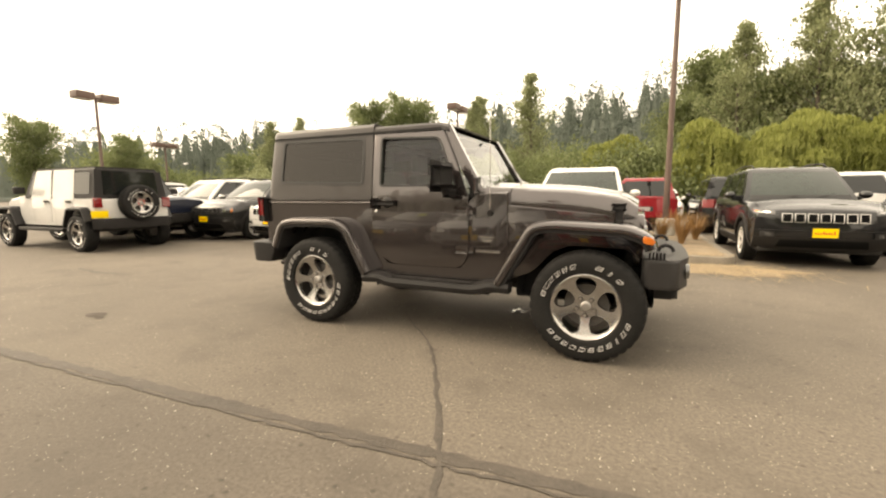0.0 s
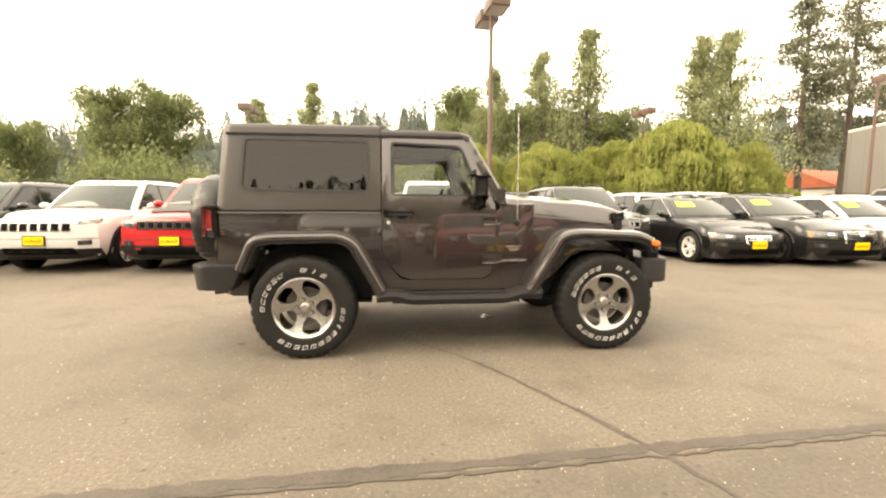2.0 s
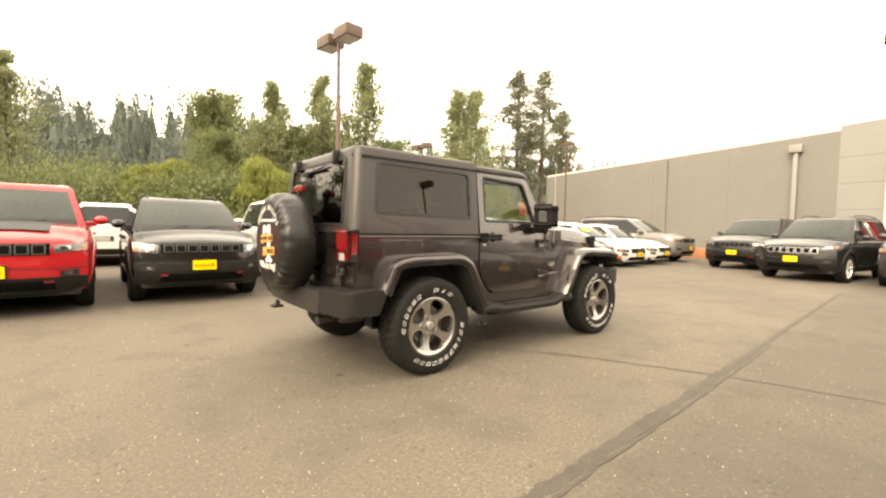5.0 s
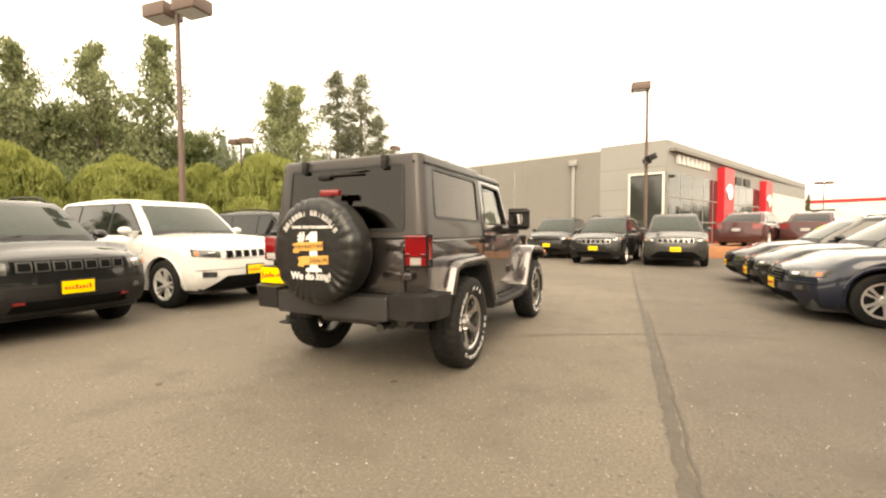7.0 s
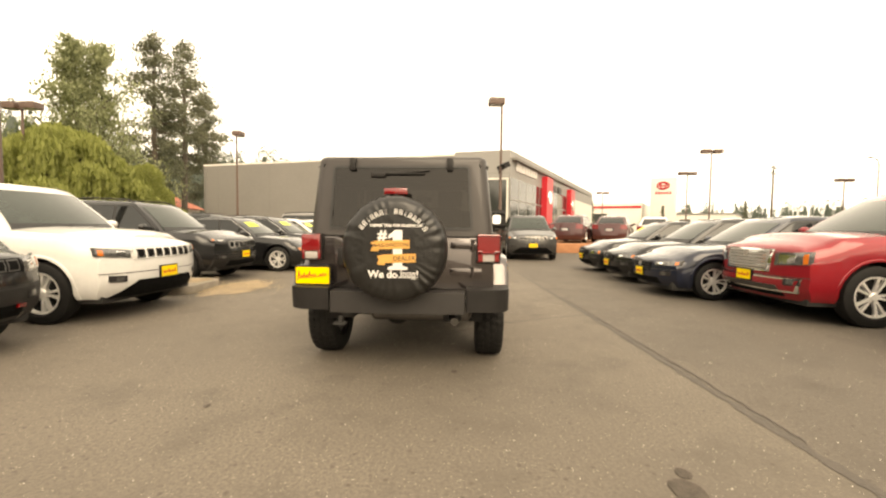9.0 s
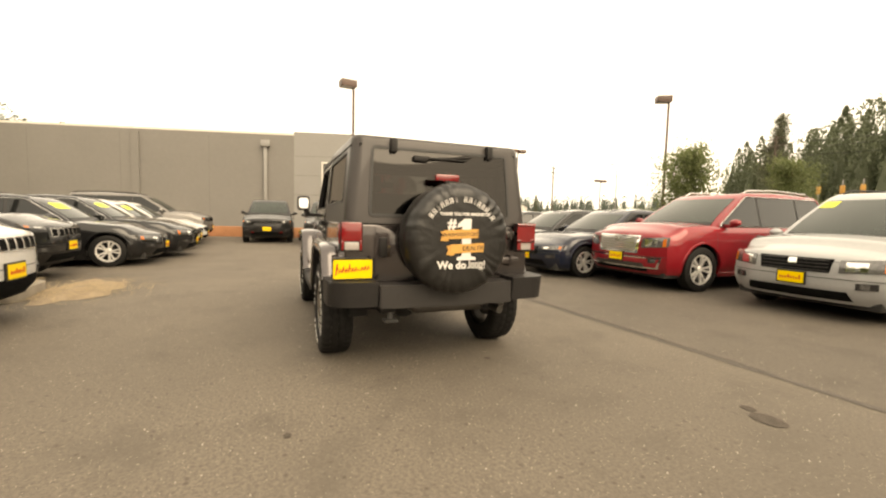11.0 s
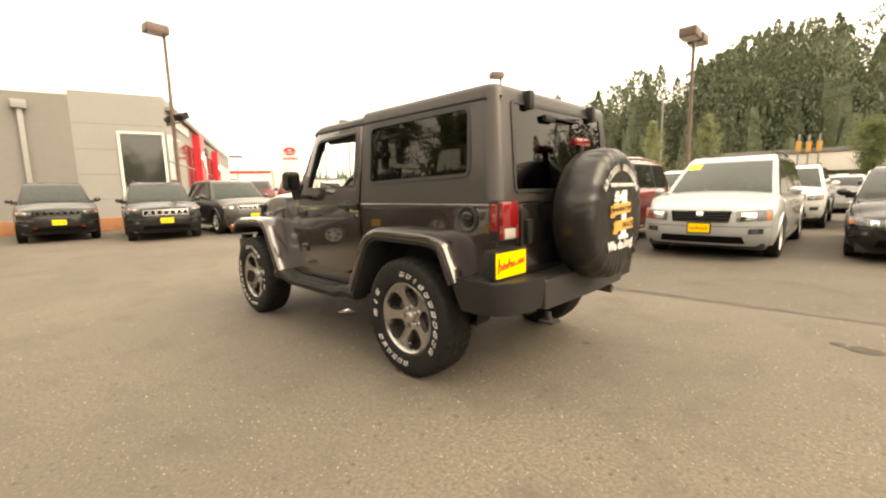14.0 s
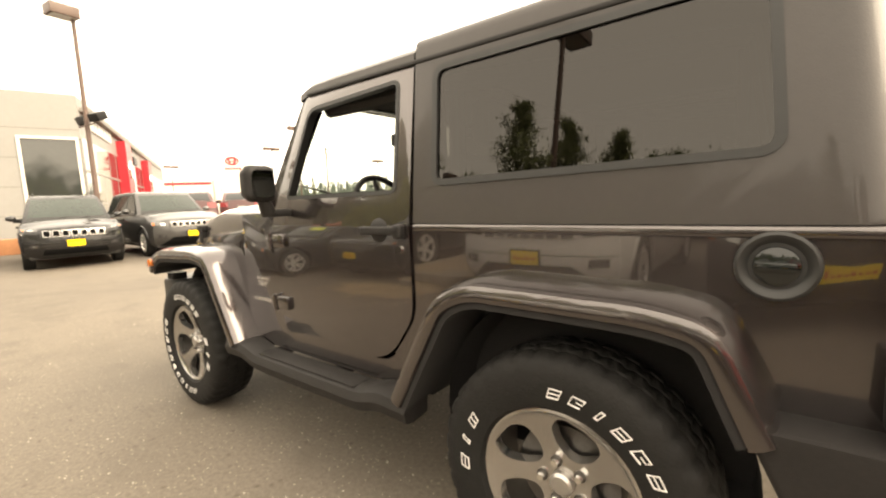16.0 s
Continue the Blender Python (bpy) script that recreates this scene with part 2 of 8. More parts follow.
def words(text, size, m, depth=0.002, bold=0.0):
    """Lettering in the built-in font as a mesh; m lays its x to the right and y up."""
    c = bpy.data.curves.new("text", "FONT")
    c.body, c.size, c.extrude, c.offset = text, size, depth, bold
    c.align_x = "CENTER"
    c.resolution_u = 3
    o = new("work", c)
    bpy.context.view_layer.update()
    me = bpy.data.meshes.new_from_object(o.evaluated_get(bpy.context.evaluated_depsgraph_get()))
    bpy.data.objects.remove(o)
    me.transform(m)
    return me

# ---- the off-roader in the middle
def alloy_wheel(parent, at, spin=0.0, turn=0.0):
    """Five-spoke wheel with an all-terrain tyre, its outer face towards +y."""
    R, w = 0.4, 0.128
    wheel = new("wheel")
    wheel.parent = parent
    wheel.matrix_basis = at
    if "wheel_parts" not in M:
        lst = []
        prof = [(-0.09, 0.236), (-0.118, 0.25), (-0.128, 0.3), (-0.126, 0.345), (-0.118, 0.378), (-0.102, 0.394), (-0.06, 0.399), (-0.055, 0.393), (-0.05, 0.4), (-0.004, 0.402),
                (0.0, 0.394), (0.004, 0.402), (0.05, 0.4), (0.055, 0.393), (0.06, 0.399), (0.102, 0.394), (0.118, 0.378), (0.126, 0.345), (0.128, 0.3), (0.118, 0.25), (0.09, 0.236)]
        def lug(k, i):
            if k in (4, 5, 15, 16):
                return -0.010 if i % 4 == 0 else 0.0
            if 6 <= k <= 14 and (i + 2 * k) % 4 == 0:
                return -0.009
            return 0.0
        bm = bmesh.new()
        lathe(bm, prof, "y", 144, lug=lug)
        lst.append(("tyre", mesh_of("tyre", bm, M["rubber"], 50), "all-terrain tyre with raised outlined white lettering"))
        # slanted outlined blocks in three groups on the sidewall
        bm = bmesh.new()
        def stroke(a, r0, u0, v0, u1, v1, t):
            def at_(u, v, up):
                ang = a - (u + 0.35 * (v - 0.015)) / (r0 + 0.015)
                r = r0 + v
                return (-r * math.cos(ang), (0.1298 if r < 0.33 else 0.1288) - (0 if up else 0.005), r * math.sin(ang))
            d = Vector((u1 - u0, v1 - v0)).normalized() * t / 2
            q = Vector((-d.y, d.x))
            cs = [(u0 - d.x + q.x, v0 - d.y + q.y), (u1 + d.x + q.x, v1 + d.y + q.y), (u1 + d.x - q.x, v1 + d.y - q.y), (u0 - d.x - q.x, v0 - d.y - q.y)]
            o = [bm.verts.new(at_(*c_, True)) for c_ in cs]
            lo = [bm.verts.new(at_(*c_, False)) for c_ in cs]
            bm.faces.new(o)
            for k in range(4):
                bm.faces.new((lo[k], lo[(k + 1) % 4], o[(k + 1) % 4], o[k]))
        def block(deg, w_, kind, r0=0.287, h=0.026):
            a, w_ = radians(deg), w_ / 2
            t = 0.0026
            lines = [((-w_, 0), (-w_, h)), ((-w_, h), (w_, h)), ((w_, h), (w_, 0)), ((-w_, 0), (w_, 0))]
            if kind == 1:
                lines.append(((-w_, h / 2), (w_, h / 2)))
            if kind == 2:
                lines[2] = ((w_, h), (w_, h * 0.7))
                lines.append(((0, h / 2), (w_, h / 2)))
            if kind == 3:
                lines.append(((0, 0), (0, h)))
            for (p, q) in lines:
                stroke(a, r0, p[0], p[1], q[0], q[1], t)
        for k in range(6):
            block(164 - 11.4 * k, 0.034, (1, 0, 2, 3, 1, 2)[k])
        for k in range(3):
            block(73 - 15 * k, (0.038, 0.010, 0.034)[k], (1, 0, 3)[k])
        for k in range(11):
            block(-19 - 12.1 * k, 0.034 if k != 2 else 0.010, (1, 2, 0, 1, 2, 1, 3, 0, 1, 2, 1)[k])
        lst.append(("tyre_lettering", mesh_of("tyre_lettering", bm, M["white_print"]), "white outlined letter blocks on the sidewall"))
        face = [(0.055, 0.0005), (0.058, 0.06), (0.06, 0.09), (0.082, 0.16), (0.094, 0.205), (0.1, 0.222), (0.108, 0.232), (0.106, 0.24), (0.09, 0.24), (0.07, 0.225), (0.04, 0.16), (0.02, 0.09), (0.02, 0.0005)]
        bm = bmesh.new()
        lathe(bm, face, "y", 60)
        disc = mesh_of("rim", bm, M["alloy"], 30)
        tools = []
        for k in range(5):
            a = radians(90 + 72 * k)
            pocket = [(0.082, -0.018), (0.118, -0.058), (0.168, -0.082), (0.214, -0.06), (0.21, 0.034), (0.178, 0.068), (0.124, 0.054), (0.084, 0.018)]
            pts = [(r * math.cos(a) - s * math.sin(a), r * math.sin(a) + s * math.cos(a), 0.022) for r, s in pocket]
            bm = bmesh.new()
            prism(bm, rpoly(pts, 0.022, 4), "y", -0.1, 0.3)
            bmesh.ops.recalc_face_normals(bm, faces=bm.faces[:])
            me = bpy.data.meshes.new("tool")
            bm.to_mesh(me)
            bm.free()
            tools.append(me)
        lst.append(("rim", cut(disc, tools), "polished five-spoke alloy rim"))
        bm = bmesh.new()
        lathe(bm, [(0.105, 0.238), (0.03, 0.225), (-0.08, 0.222), (-0.1, 0.24)], "y", 48)
        lst.append(("rim_barrel", mesh_of("rim_barrel", bm, M["alloy_dark"]), ""))
        bm = bmesh.new()
        lathe(bm, [(0.0, 0.001), (0.012, 0.07), (0.01, 0.1), (0.02, 0.155), (0.0, 0.158), (-0.05, 0.16), (-0.06, 0.001)], "y", 40)
        lst.append(("brake_disc", mesh_of("brake_disc", bm, M["steel"]), ""))
        bm = bmesh.new()
        lathe(bm, [(0.082, 0.0005), (0.081, 0.026), (0.074, 0.034), (0.05, 0.036)], "y", 24)
        lst.append(("hub_cap", mesh_of("hub_cap", bm, M["alloy_satin"]), ""))
        for k in range(5):
            bm = bmesh.new()
            a = radians(54 + 72 * k)
            c = (0.0635 * math.cos(a), 0, 0.0635 * math.sin(a))
            tube(bm, (c[0], 0.05, c[2]), (c[0], 0.079, c[2]), 0.0125, 0.010, 6)
            lst.append(("lug_nut", mesh_of("lug_nut", bm, M["chrome"]), ""))
            # Proud dark disc: its colour gives the shade of a recess round the nut.
            bm = bmesh.new()
            tube(bm, (c[0], 0.045, c[2]), (c[0], 0.0615, c[2]), 0.0175, 0.0175, 14)
            lst.append(("lug_recess", mesh_of("lug_recess", bm, M["alloy_dark"]), ""))
        M["wheel_parts"] = lst
    for name, me, label in M["wheel_parts"]:
        ob = part(name, me, None, wheel, label)
        ob.matrix_basis = pose(0, 0, 0, 0, turn if name == "tyre_lettering" else spin, 0)
        if name == "tyre_lettering":
            tagged(ob, label, kind="stuff")
    return wheel


def lean(me, z0=1.13, k=0.125):
    """Leans everything above z0 inwards, as the cabin sides do."""
    bm = bmesh.new()
    bm.from_mesh(me)
    bmesh.ops.bisect_plane(bm, geom=bm.verts[:] + bm.edges[:] + bm.faces[:], plane_co=(0, 0, z0), plane_no=(0, 0, 1))
    for v in bm.verts:
        if v.co.z > z0:
            v.co.y -= math.copysign((v.co.z - z0) * k, v.co.y)
    bm.to_mesh(me)
    bm.free()
    smooth(me, 30)
    return me


def tool_prism(outline, axis, d0, d1):
    bm = bmesh.new()
    prism(bm, outline, axis, d0, d1)
    return mesh_of("tool", bm, M["under"])


def ring_on_side(bm, outline, inset, y0, y1):
    """A flat rubber frame between an outline and the same drawn in by inset."""
    c = sum((Vector(p) for p in outline), Vector((0, 0))) / len(outline)
    inner = []
    for i, p in enumerate(outline):
        a, b = Vector(outline[i - 1]), Vector(outline[(i + 1) % len(outline)])
        t = (b - a).normalized()
        nrm = Vector((-t.y, t.x))
        if nrm.dot(c - p) < 0:
            nrm = -nrm
        inner.append(Vector(p) + nrm * inset)
    n = len(outline)
    rows = [[(p[0], y0, p[1]) for p in outline], [(p[0], y1, p[1]) for p in outline], [(p[0], y1, p[1]) for p in inner], [(p[0], y0, p[1]) for p in inner]]
    vs = [[bm.verts.new(q) for q in r] for r in rows]
    for k in range(4):
        a, b = vs[k], vs[(k + 1) % 4]
        for j in range(n):
            bm.faces.new((a[j], a[(j + 1) % n], b[(j + 1) % n], b[j]))
    return bm


def build_jeep():
    jeep = thing("off_road_car", "dark granite metallic two-door off-roader with hardtop parked on the asphalt", "car")
    for sx in (-1, 1):
        for sy in (-1, 1):
            alloy_wheel(jeep, pose(1.212 * sx, 0.772 * sy, 0.399, 0, 0, 0 if sy > 0 else 180), *{(-1, -1): (-21, 15), (1, -1): (-2, 0), (-1, 1): (-19, 108), (1, 1): (30, -60)}[sx, sy])
    Y = 0.775
    door_out = [(-0.613, 1.742, 0.02), (-0.613, 0.80, 0.06), (-0.47, 0.60, 0.13), (0.23, 0.60, 0.1), (0.292, 0.70, 0.05), (0.292, 1.19, 0.02), (0.04, 1.735, 0.04)]
    # tub
    bm = bmesh.new()
    outline = rpoly([(-1.87, 0.70, 0.02), (-1.885, 1.145, 0.015), (0.30, 1.118, 0.0), (0.36, 1.20, 0.02), (0.62, 1.215, 0.0), (0.62, 0.60, 0.02), (0.50, 0.505, 0.02), (-0.60, 0.505, 0.02),
                     (-0.68, 0.60, 0.03), (-0.88, 0.92, 0.08), (-1.5, 0.92, 0.08), (-1.66, 0.70, 0.02)], 0.02, 5)
    prism(bm, outline, "y", -Y, Y, 0.018, 3)
    tub = mesh_of("tub", bm, M["granite"])
    bm = bmesh.new()
    box(bm, -1.8, 0.22, -0.715, 0.715, 0.6, 1.5)
    inside = mesh_of("tool", bm, M["cabin"])
    gap = [(p[0] * 1.0, p[1], 0.05) for p in [(-0.6185, 1.9), (-0.6185, 0.80), (-0.473, 0.5955), (0.233, 0.5955), (0.2965, 0.697), (0.2965, 1.9)]]
    tub = cut(tub, [inside, tool_prism(rpoly(gap, 0.1), "y", -1, 1)])
    part("tub", tub, None, jeep, "dark metallic body tub with rear quarters and cowl")
    # lower sill skin and floor
    bm = bmesh.new()
    box(bm, -0.62, 0.55, -0.70, 0.70, 0.46, 0.60)
    part("floor_pan", bm, M["under"], jeep)
    # belt moulding: bright rolled edge on the rear quarters
    for s in (-1, 1):
        bm = bmesh.new()
        box(bm, -1.875, -0.625, s * (Y - 0.02), s * (Y + 0.010), 1.122, 1.15, 0.011, 4)
        part("belt_edge", bm, M["granite"], jeep)
    # doors
    win = rpoly([(-0.545, 1.69, 0.04), (-0.545, 1.262, 0.04), (0.185, 1.262, 0.03), (0.02, 1.668, 0.06)], 0.04, 5)
    for s in (-1, 1):
        bm = bmesh.new()
        prism(bm, rpoly(door_out, 0.05, 6), "y", s * 0.735, s * 0.786, 0.008, 2)
        d = cut(mesh_of("door", bm, M["granite"]), [tool_prism(win, "y", -1, 1)])
        door = part("door", lean(d), None, jeep, "metallic door with the window rolled down" if s > 0 else "metallic door with its window shut")
        bm = bmesh.new()
        ring_on_side(bm, win, 0.016, s * 0.75, s * 0.789)
        part("window_seal", lean(mesh_of("window_seal", bm, M["seal"])), None, door)
        if s < 0:
            bm = bmesh.new()
            bm.faces.new([bm.verts.new((p[0], s * 0.759, p[1])) for p in win])
            part("window_glass", lean(mesh_of("window_glass", bm, M["side_glass"])), None, door)
        # handle: dished cup, grip, lock
        bm = bmesh.new()
        bmesh.ops.create_uvsphere(bm, u_segments=20, v_segments=10, radius=0.062, matrix=Matrix.Translation((-0.455, s * 0.775, 1.12)) @ Matrix.Diagonal((1, 0.28, 0.9, 1)))
        part("handle_cup", bm, M["black_plastic"], door)
        bm = bmesh.new()
        box(bm, -0.59, -0.37, s * 0.79, s * 0.815, 1.108, 1.142, 0.012, 3)
        box(bm, -0.595, -0.55, s * 0.78, s * 0.815, 1.095, 1.15, 0.015, 3)
        part("door_handle", bm, M["black_plastic"], door, "black door handle")
        bm = bmesh.new()
        tube(bm, (-0.565, s * 0.78, 1.055), (-0.565, s * 0.795, 1.055), 0.014)
        part("lock", bm, M["chrome"], door)
        # exposed hinges
        for z in (0.755, 1.065):
            bm = bmesh.new()
            box(bm, 0.19, 0.30, s * 0.78, s * 0.806, z - 0.032, z + 0.032, 0.01, 2)
            box(bm, 0.30, 0.345, s * 0.775, s * 0.803, z - 0.024, z + 0.024, 0.008, 2)
            tube(bm, (0.298, s * 0.803, z - 0.04), (0.298, s * 0.803, z + 0.04), 0.012)
            part("door_hinge", bm, M["granite"], door)
        # mirror
        arm = bmesh.new()
        box(arm, 0.135, 0.185, s * 0.77, s * 0.90, 1.185, 1.22, 0.016, 3)
        tube(arm, (0.15, s * 0.885, 1.2), (0.135, s * 0.915, 1.275), 0.033, 0.028)
        mir = part("mirror_arm", arm, M["black_plastic"], door)
        bm = bmesh.new()
        box(bm, 0.085, 0.175, s * 0.866, s * 1.005, 1.255, 1.415, 0.042, 6)
        for v in bm.verts:
            if v.co.x > 0.13:
                v.co.z = 1.336 + (v.co.z - 1.336) * 0.86
        part("mirror_housing", bm, M["black_plastic"], mir, "black door mirror")
        bm = bmesh.new()
        prism(bm, rpoly([(s * 0.884, 1.277), (s * 0.988, 1.277), (s * 0.988, 1.393), (s * 0.884, 1.393)], 0.03), "x", 0.081, 0.086)
        part("mirror_glass", bm, M["mirror"], mir)
    # windscreen frame
    def ws(y, q):
        return (0.385 - 0.325 * q, y, 1.205 + 0.55 * q)
    bm = bmesh.new()
    for s in (-1, 1):
        rows = []
        for q in (0, 0.25, 0.5, 0.75, 1):
            yo = 0.755 - 0.068 * q
            yi = yo - 0.085
            x, _, z = ws(0, q)
            rows.append([(x - 0.03, s * yi, z - 0.02), (x - 0.045, s * yo, z - 0.03), (x + 0.01, s * yo, z + 0.005), (x + 0.025, s * (yo - 0.02), z + 0.015), (x + 0.02, s * yi, z + 0.012)])
        vs = grid(bm, rows, True)
        bm.faces.new(vs[0])
        bm.faces.new(vs[-1])
    box(bm, 0.0, 0.085, -0.66, 0.66, 1.705, 1.765, 0.012)
    box(bm, 0.335, 0.41, -0.70, 0.70, 1.185, 1.25, 0.012)
    frame_ = part("windscreen_frame", bm, M["granite"], jeep, "metallic fold-down windscreen frame")
    bm = bmesh.new()
    grid(bm, [[ws(-0.655 + 0.06 * q, q), ws(0.655 - 0.06 * q, q)] for q in (0.06, 0.94)])
    part("windscreen", bm, M["screen_glass"], frame_)
    bm = bmesh.new()
    for y0 in (-0.38, 0.12):
        tube(bm, (0.425, y0, 1.245), (0.37, y0 + 0.42, 1.335), 0.008, 0.005, 6)
        tube(bm, (0.43, y0, 1.235), (0.425, y0, 1.265), 0.016, 0.014, 8)
    part("wiper", bm, M["black_plastic"], frame_)
    for s in (-1, 1):
        bm = bmesh.new()
        box(bm, 0.335, 0.375, s * 0.735, s * 0.775, 1.205, 1.32, 0.012, 2, None)
        for z in (1.225, 1.26, 1.3):
            tube(bm, (0.355, s * 0.77, z), (0.355, s * 0.783, z), 0.009, 0.009, 6)
        part("frame_hinge", bm, M["granite"], frame_)
    # cowl panel and bonnet
    def bonnet(x0, x1, n):
        rows = []
        for i in range(n + 1):
            x = x0 + (x1 - x0) * i / n
            u = (x - 0.42) / 1.1
            hw = 0.735 - 0.105 * u - 0.02 * max(0, u - 0.9)
            z_edge = 1.255 - 0.055 * u - 0.1 * max(0, u - 0.55) ** 1.5 * 2.0
            z_side = 1.12 - 0.095 * u
            nose = max(0, (u - 0.9) / 0.1) ** 2 * 0.035
            row = []
            for s in (-1, 1):
                half = [(hw, z_side), (hw - 0.004, z_side + (z_edge - z_side) * 0.55), (hw - 0.025, z_edge - 0.02), (hw - 0.06, z_edge), (hw * 0.75, z_edge + 0.012), (hw * 0.62, z_edge + 0.016), (hw * 0.55, z_edge + 0.035), (hw * 0.25, z_edge + 0.045)]
                pts = [(x, s * y, z - nose) for y, z in half]
                row += pts if s < 0 else [(x, 0, z_edge + 0.047 - nose)] + pts[::-1]
            rows.append(row)
        b = bmesh.new()
        vs = grid(b, rows)
        b.faces.new(vs[0])
        b.faces.new(vs[-1])
        return b
    part("cowl", bonnet(0.40, 0.612, 3), M["granite"], jeep)
    hood = part("bonnet", bonnet(0.62, 1.52, 14), M["granite"], jeep, "long ribbed metallic bonnet")
    for s in (-1, 1):
        bm = bmesh.new()
        box(bm, 1.375, 1.425, s * 0.628, s * 0.668, 1.0, 1.12, 0.012, 2)
        box(bm, 1.36, 1.44, s * 0.63, s * 0.672, 1.085, 1.125, 0.012, 2)
        part("bonnet_catch", bm, M["black_plastic"], hood, "black rubber bonnet catch")
    # front wing panels below the bonnet, drawn in towards the nose
    for s in (-1, 1):
        bm = bmesh.new()
        o = rpoly([(0.60, 1.115, 0.0), (1.54, 1.02, 0.03), (1.56, 0.72, 0.02), (1.46, 0.80, 0.05), (1.0, 0.82, 0.1), (0.80, 0.6, 0.08), (0.56, 0.52, 0.02), (0.56, 0.9, 0.0)], 0.02)
        prism(bm, o, "y", s * 0.70, s * 0.772, 0.008)
        for v in bm.verts:
            v.co.y -= s * 0.135 * min(1, max(0, (v.co.x - 0.6) / 0.95))
        part("front_wing", bm, M["granite"], jeep)
    # radiator panel
    bm = bmesh.new()
    prism(bm, rpoly([(-0.64, 0.66), (0.64, 0.66), (0.63, 1.05), (-0.63, 1.05)], 0.08), "x", 1.5, 1.565, 0.02, 3)
    slots = []
    for k in range(7):
        y = (k - 3) * 0.088
        slots.append(tool_prism(rpoly([(y - 0.027, 0.72), (y + 0.027, 0.72), (y + 0.027, 0.98), (y - 0.027, 0.98)], 0.02), "x", 1.53, 1.7))
    g = part("radiator_grille", cut(mesh_of("radiator_grille", bm, M["granite"]), slots), None, jeep)
    for s in (-1, 1):
        bm = bmesh.new()
        lathe(bm, [(1.56, 0.095), (1.585, 0.09), (1.595, 0.06), (1.6, 0.001)], "x", 28, (0, s * 0.46, 0.87))
        part("headlamp", bm, M["lamp_clear"], jeep)
    # wheel arch flares
    sec = [(0.70, 0.0), (0.84, 0.003), (0.885, -0.002), (0.912, -0.014), (0.922, -0.035), (0.918, -0.06), (0.905, -0.068), (0.70, -0.055)]
    front = curve_path([(0.535, 0.53), (0.80, 0.985, 0.16), (0.96, 1.012, 0.1), (1.48, 0.99, 0.1), (1.62, 0.925, 0.08), (1.655, 0.85)], 0.1, 7)
    rear = curve_path([(-1.705, 0.715), (-1.60, 0.955, 0.14), (-1.45, 0.985, 0.08), (-0.93, 0.992, 0.1), (-0.80, 0.93, 0.12), (-0.585, 0.535)], 0.1, 7)
    for s in (-1, 1):
        for nm, path in (("front_flare", front), ("rear_flare", rear)):
            bm = bmesh.new()
            sweep(bm, path, sec, s)
            fl = part(nm, bm, M["granite"], jeep, "broad painted wheel arch flare", 40)
            bm = bmesh.new()
            sweep(bm, path, [(0.60, -0.05), (0.905, -0.062), (0.905, -0.085), (0.60, -0.075)], s)
            part("arch_lining", bm, M["well"], fl)
        # wheel well walls
        for cx in (-1.19, 1.16):
            bm = bmesh.new()
            lathe(bm, [(s * 0.55, 0.02), (s * 0.55, 0.47), (s * 0.70, 0.49)], "y", 36, (cx, 0, 0.44))
            for v in bm.verts:
                v.co.z = max(v.co.z, 0.40)
            part("wheel_well", bm, M["well"], jeep)
        bm = bmesh.new()
        prism(bm, rpoly([(1.555, 0.876), (1.625, 0.862), (1.63, 0.905), (1.56, 0.925)], 0.02), "y", s * 0.86, s * 0.93, 0.008)
        part("side_marker", bm, M["amber"], jeep, "orange side marker lamp")
        # side step
        bm = bmesh.new()
        o = curve_path([(-0.66, 0.49), (-0.5, 0.5), (-0.40, 0.468, 0.05), (0.38, 0.468, 0.05), (0.5, 0.505), (0.66, 0.50)], 0.05, 4)
        sweep(bm, o, [(0.78, 0.03), (0.86, 0.034), (0.90, 0.022), (0.912, -0.01), (0.90, -0.05), (0.86, -0.062), (0.78, -0.05)], s)
        st = part("side_step", bm, M["black_plastic"], jeep, "black moulded side step")
        for x in (-0.5, -0.05, 0.45):
            bm = bmesh.new()
            box(bm, x - 0.03, x + 0.03, s * 0.6, s * 0.85, 0.42, 0.46, 0.01)
            part("step_bracket", bm, M["under"], st)
        bm = bmesh.new()
        box(bm, -0.36, 0.36, s * 0.80, s * 0.885, 0.492, 0.504, 0.004)
        part("step_tread", bm, M["black_plastic"], st)
        # badge bars on the cowl side
        for k in range(6):
            bm = bmesh.new()
            box(bm, 0.385 + 0.021 * k, 0.402 + 0.021 * k, s * 0.772, s * 0.7785, 0.852, 0.866)
            part("badge_bar", bm, M["silver_print"], jeep)
        bm = bmesh.new()
        prism(bm, [(0.40, 0.842), (0.50, 0.842), (0.475, 0.818), (0.46, 0.83), (0.45, 0.815), (0.44, 0.83), (0.425, 0.818)], "y", s * 0.772, s * 0.7785)
        part("model_badge", bm, M["silver_print"], jeep)
        for k in range(8):
            bm = bmesh.new()
            box(bm, 0.355 + 0.026 * k, 0.376 + 0.026 * k, s * 0.772, s * 0.7785, 0.737, 0.755)
            part("badge_bar", bm, M["silver_print"], jeep)
    bm = bmesh.new()
    tube(bm, (0.475, -0.772, 1.05), (0.475, -0.79, 1.05), 0.028, 0.022, 14)
    part("antenna_base", bm, M["black_plastic"], jeep)
    bm = bmesh.new()
    tube(bm, (0.475, -0.785, 1.05), (0.468, -0.785, 1.92), 0.004, 0.0025, 8)
    part("antenna", bm, M["silver_print"], jeep)
    # front bumper
    bm = bmesh.new()
    o = rpoly([(1.56, -0.80), (1.78, -0.80), (1.86, -0.55), (1.88, 0.0), (1.86, 0.55), (1.78, 0.80), (1.56, 0.80)], 0.05)
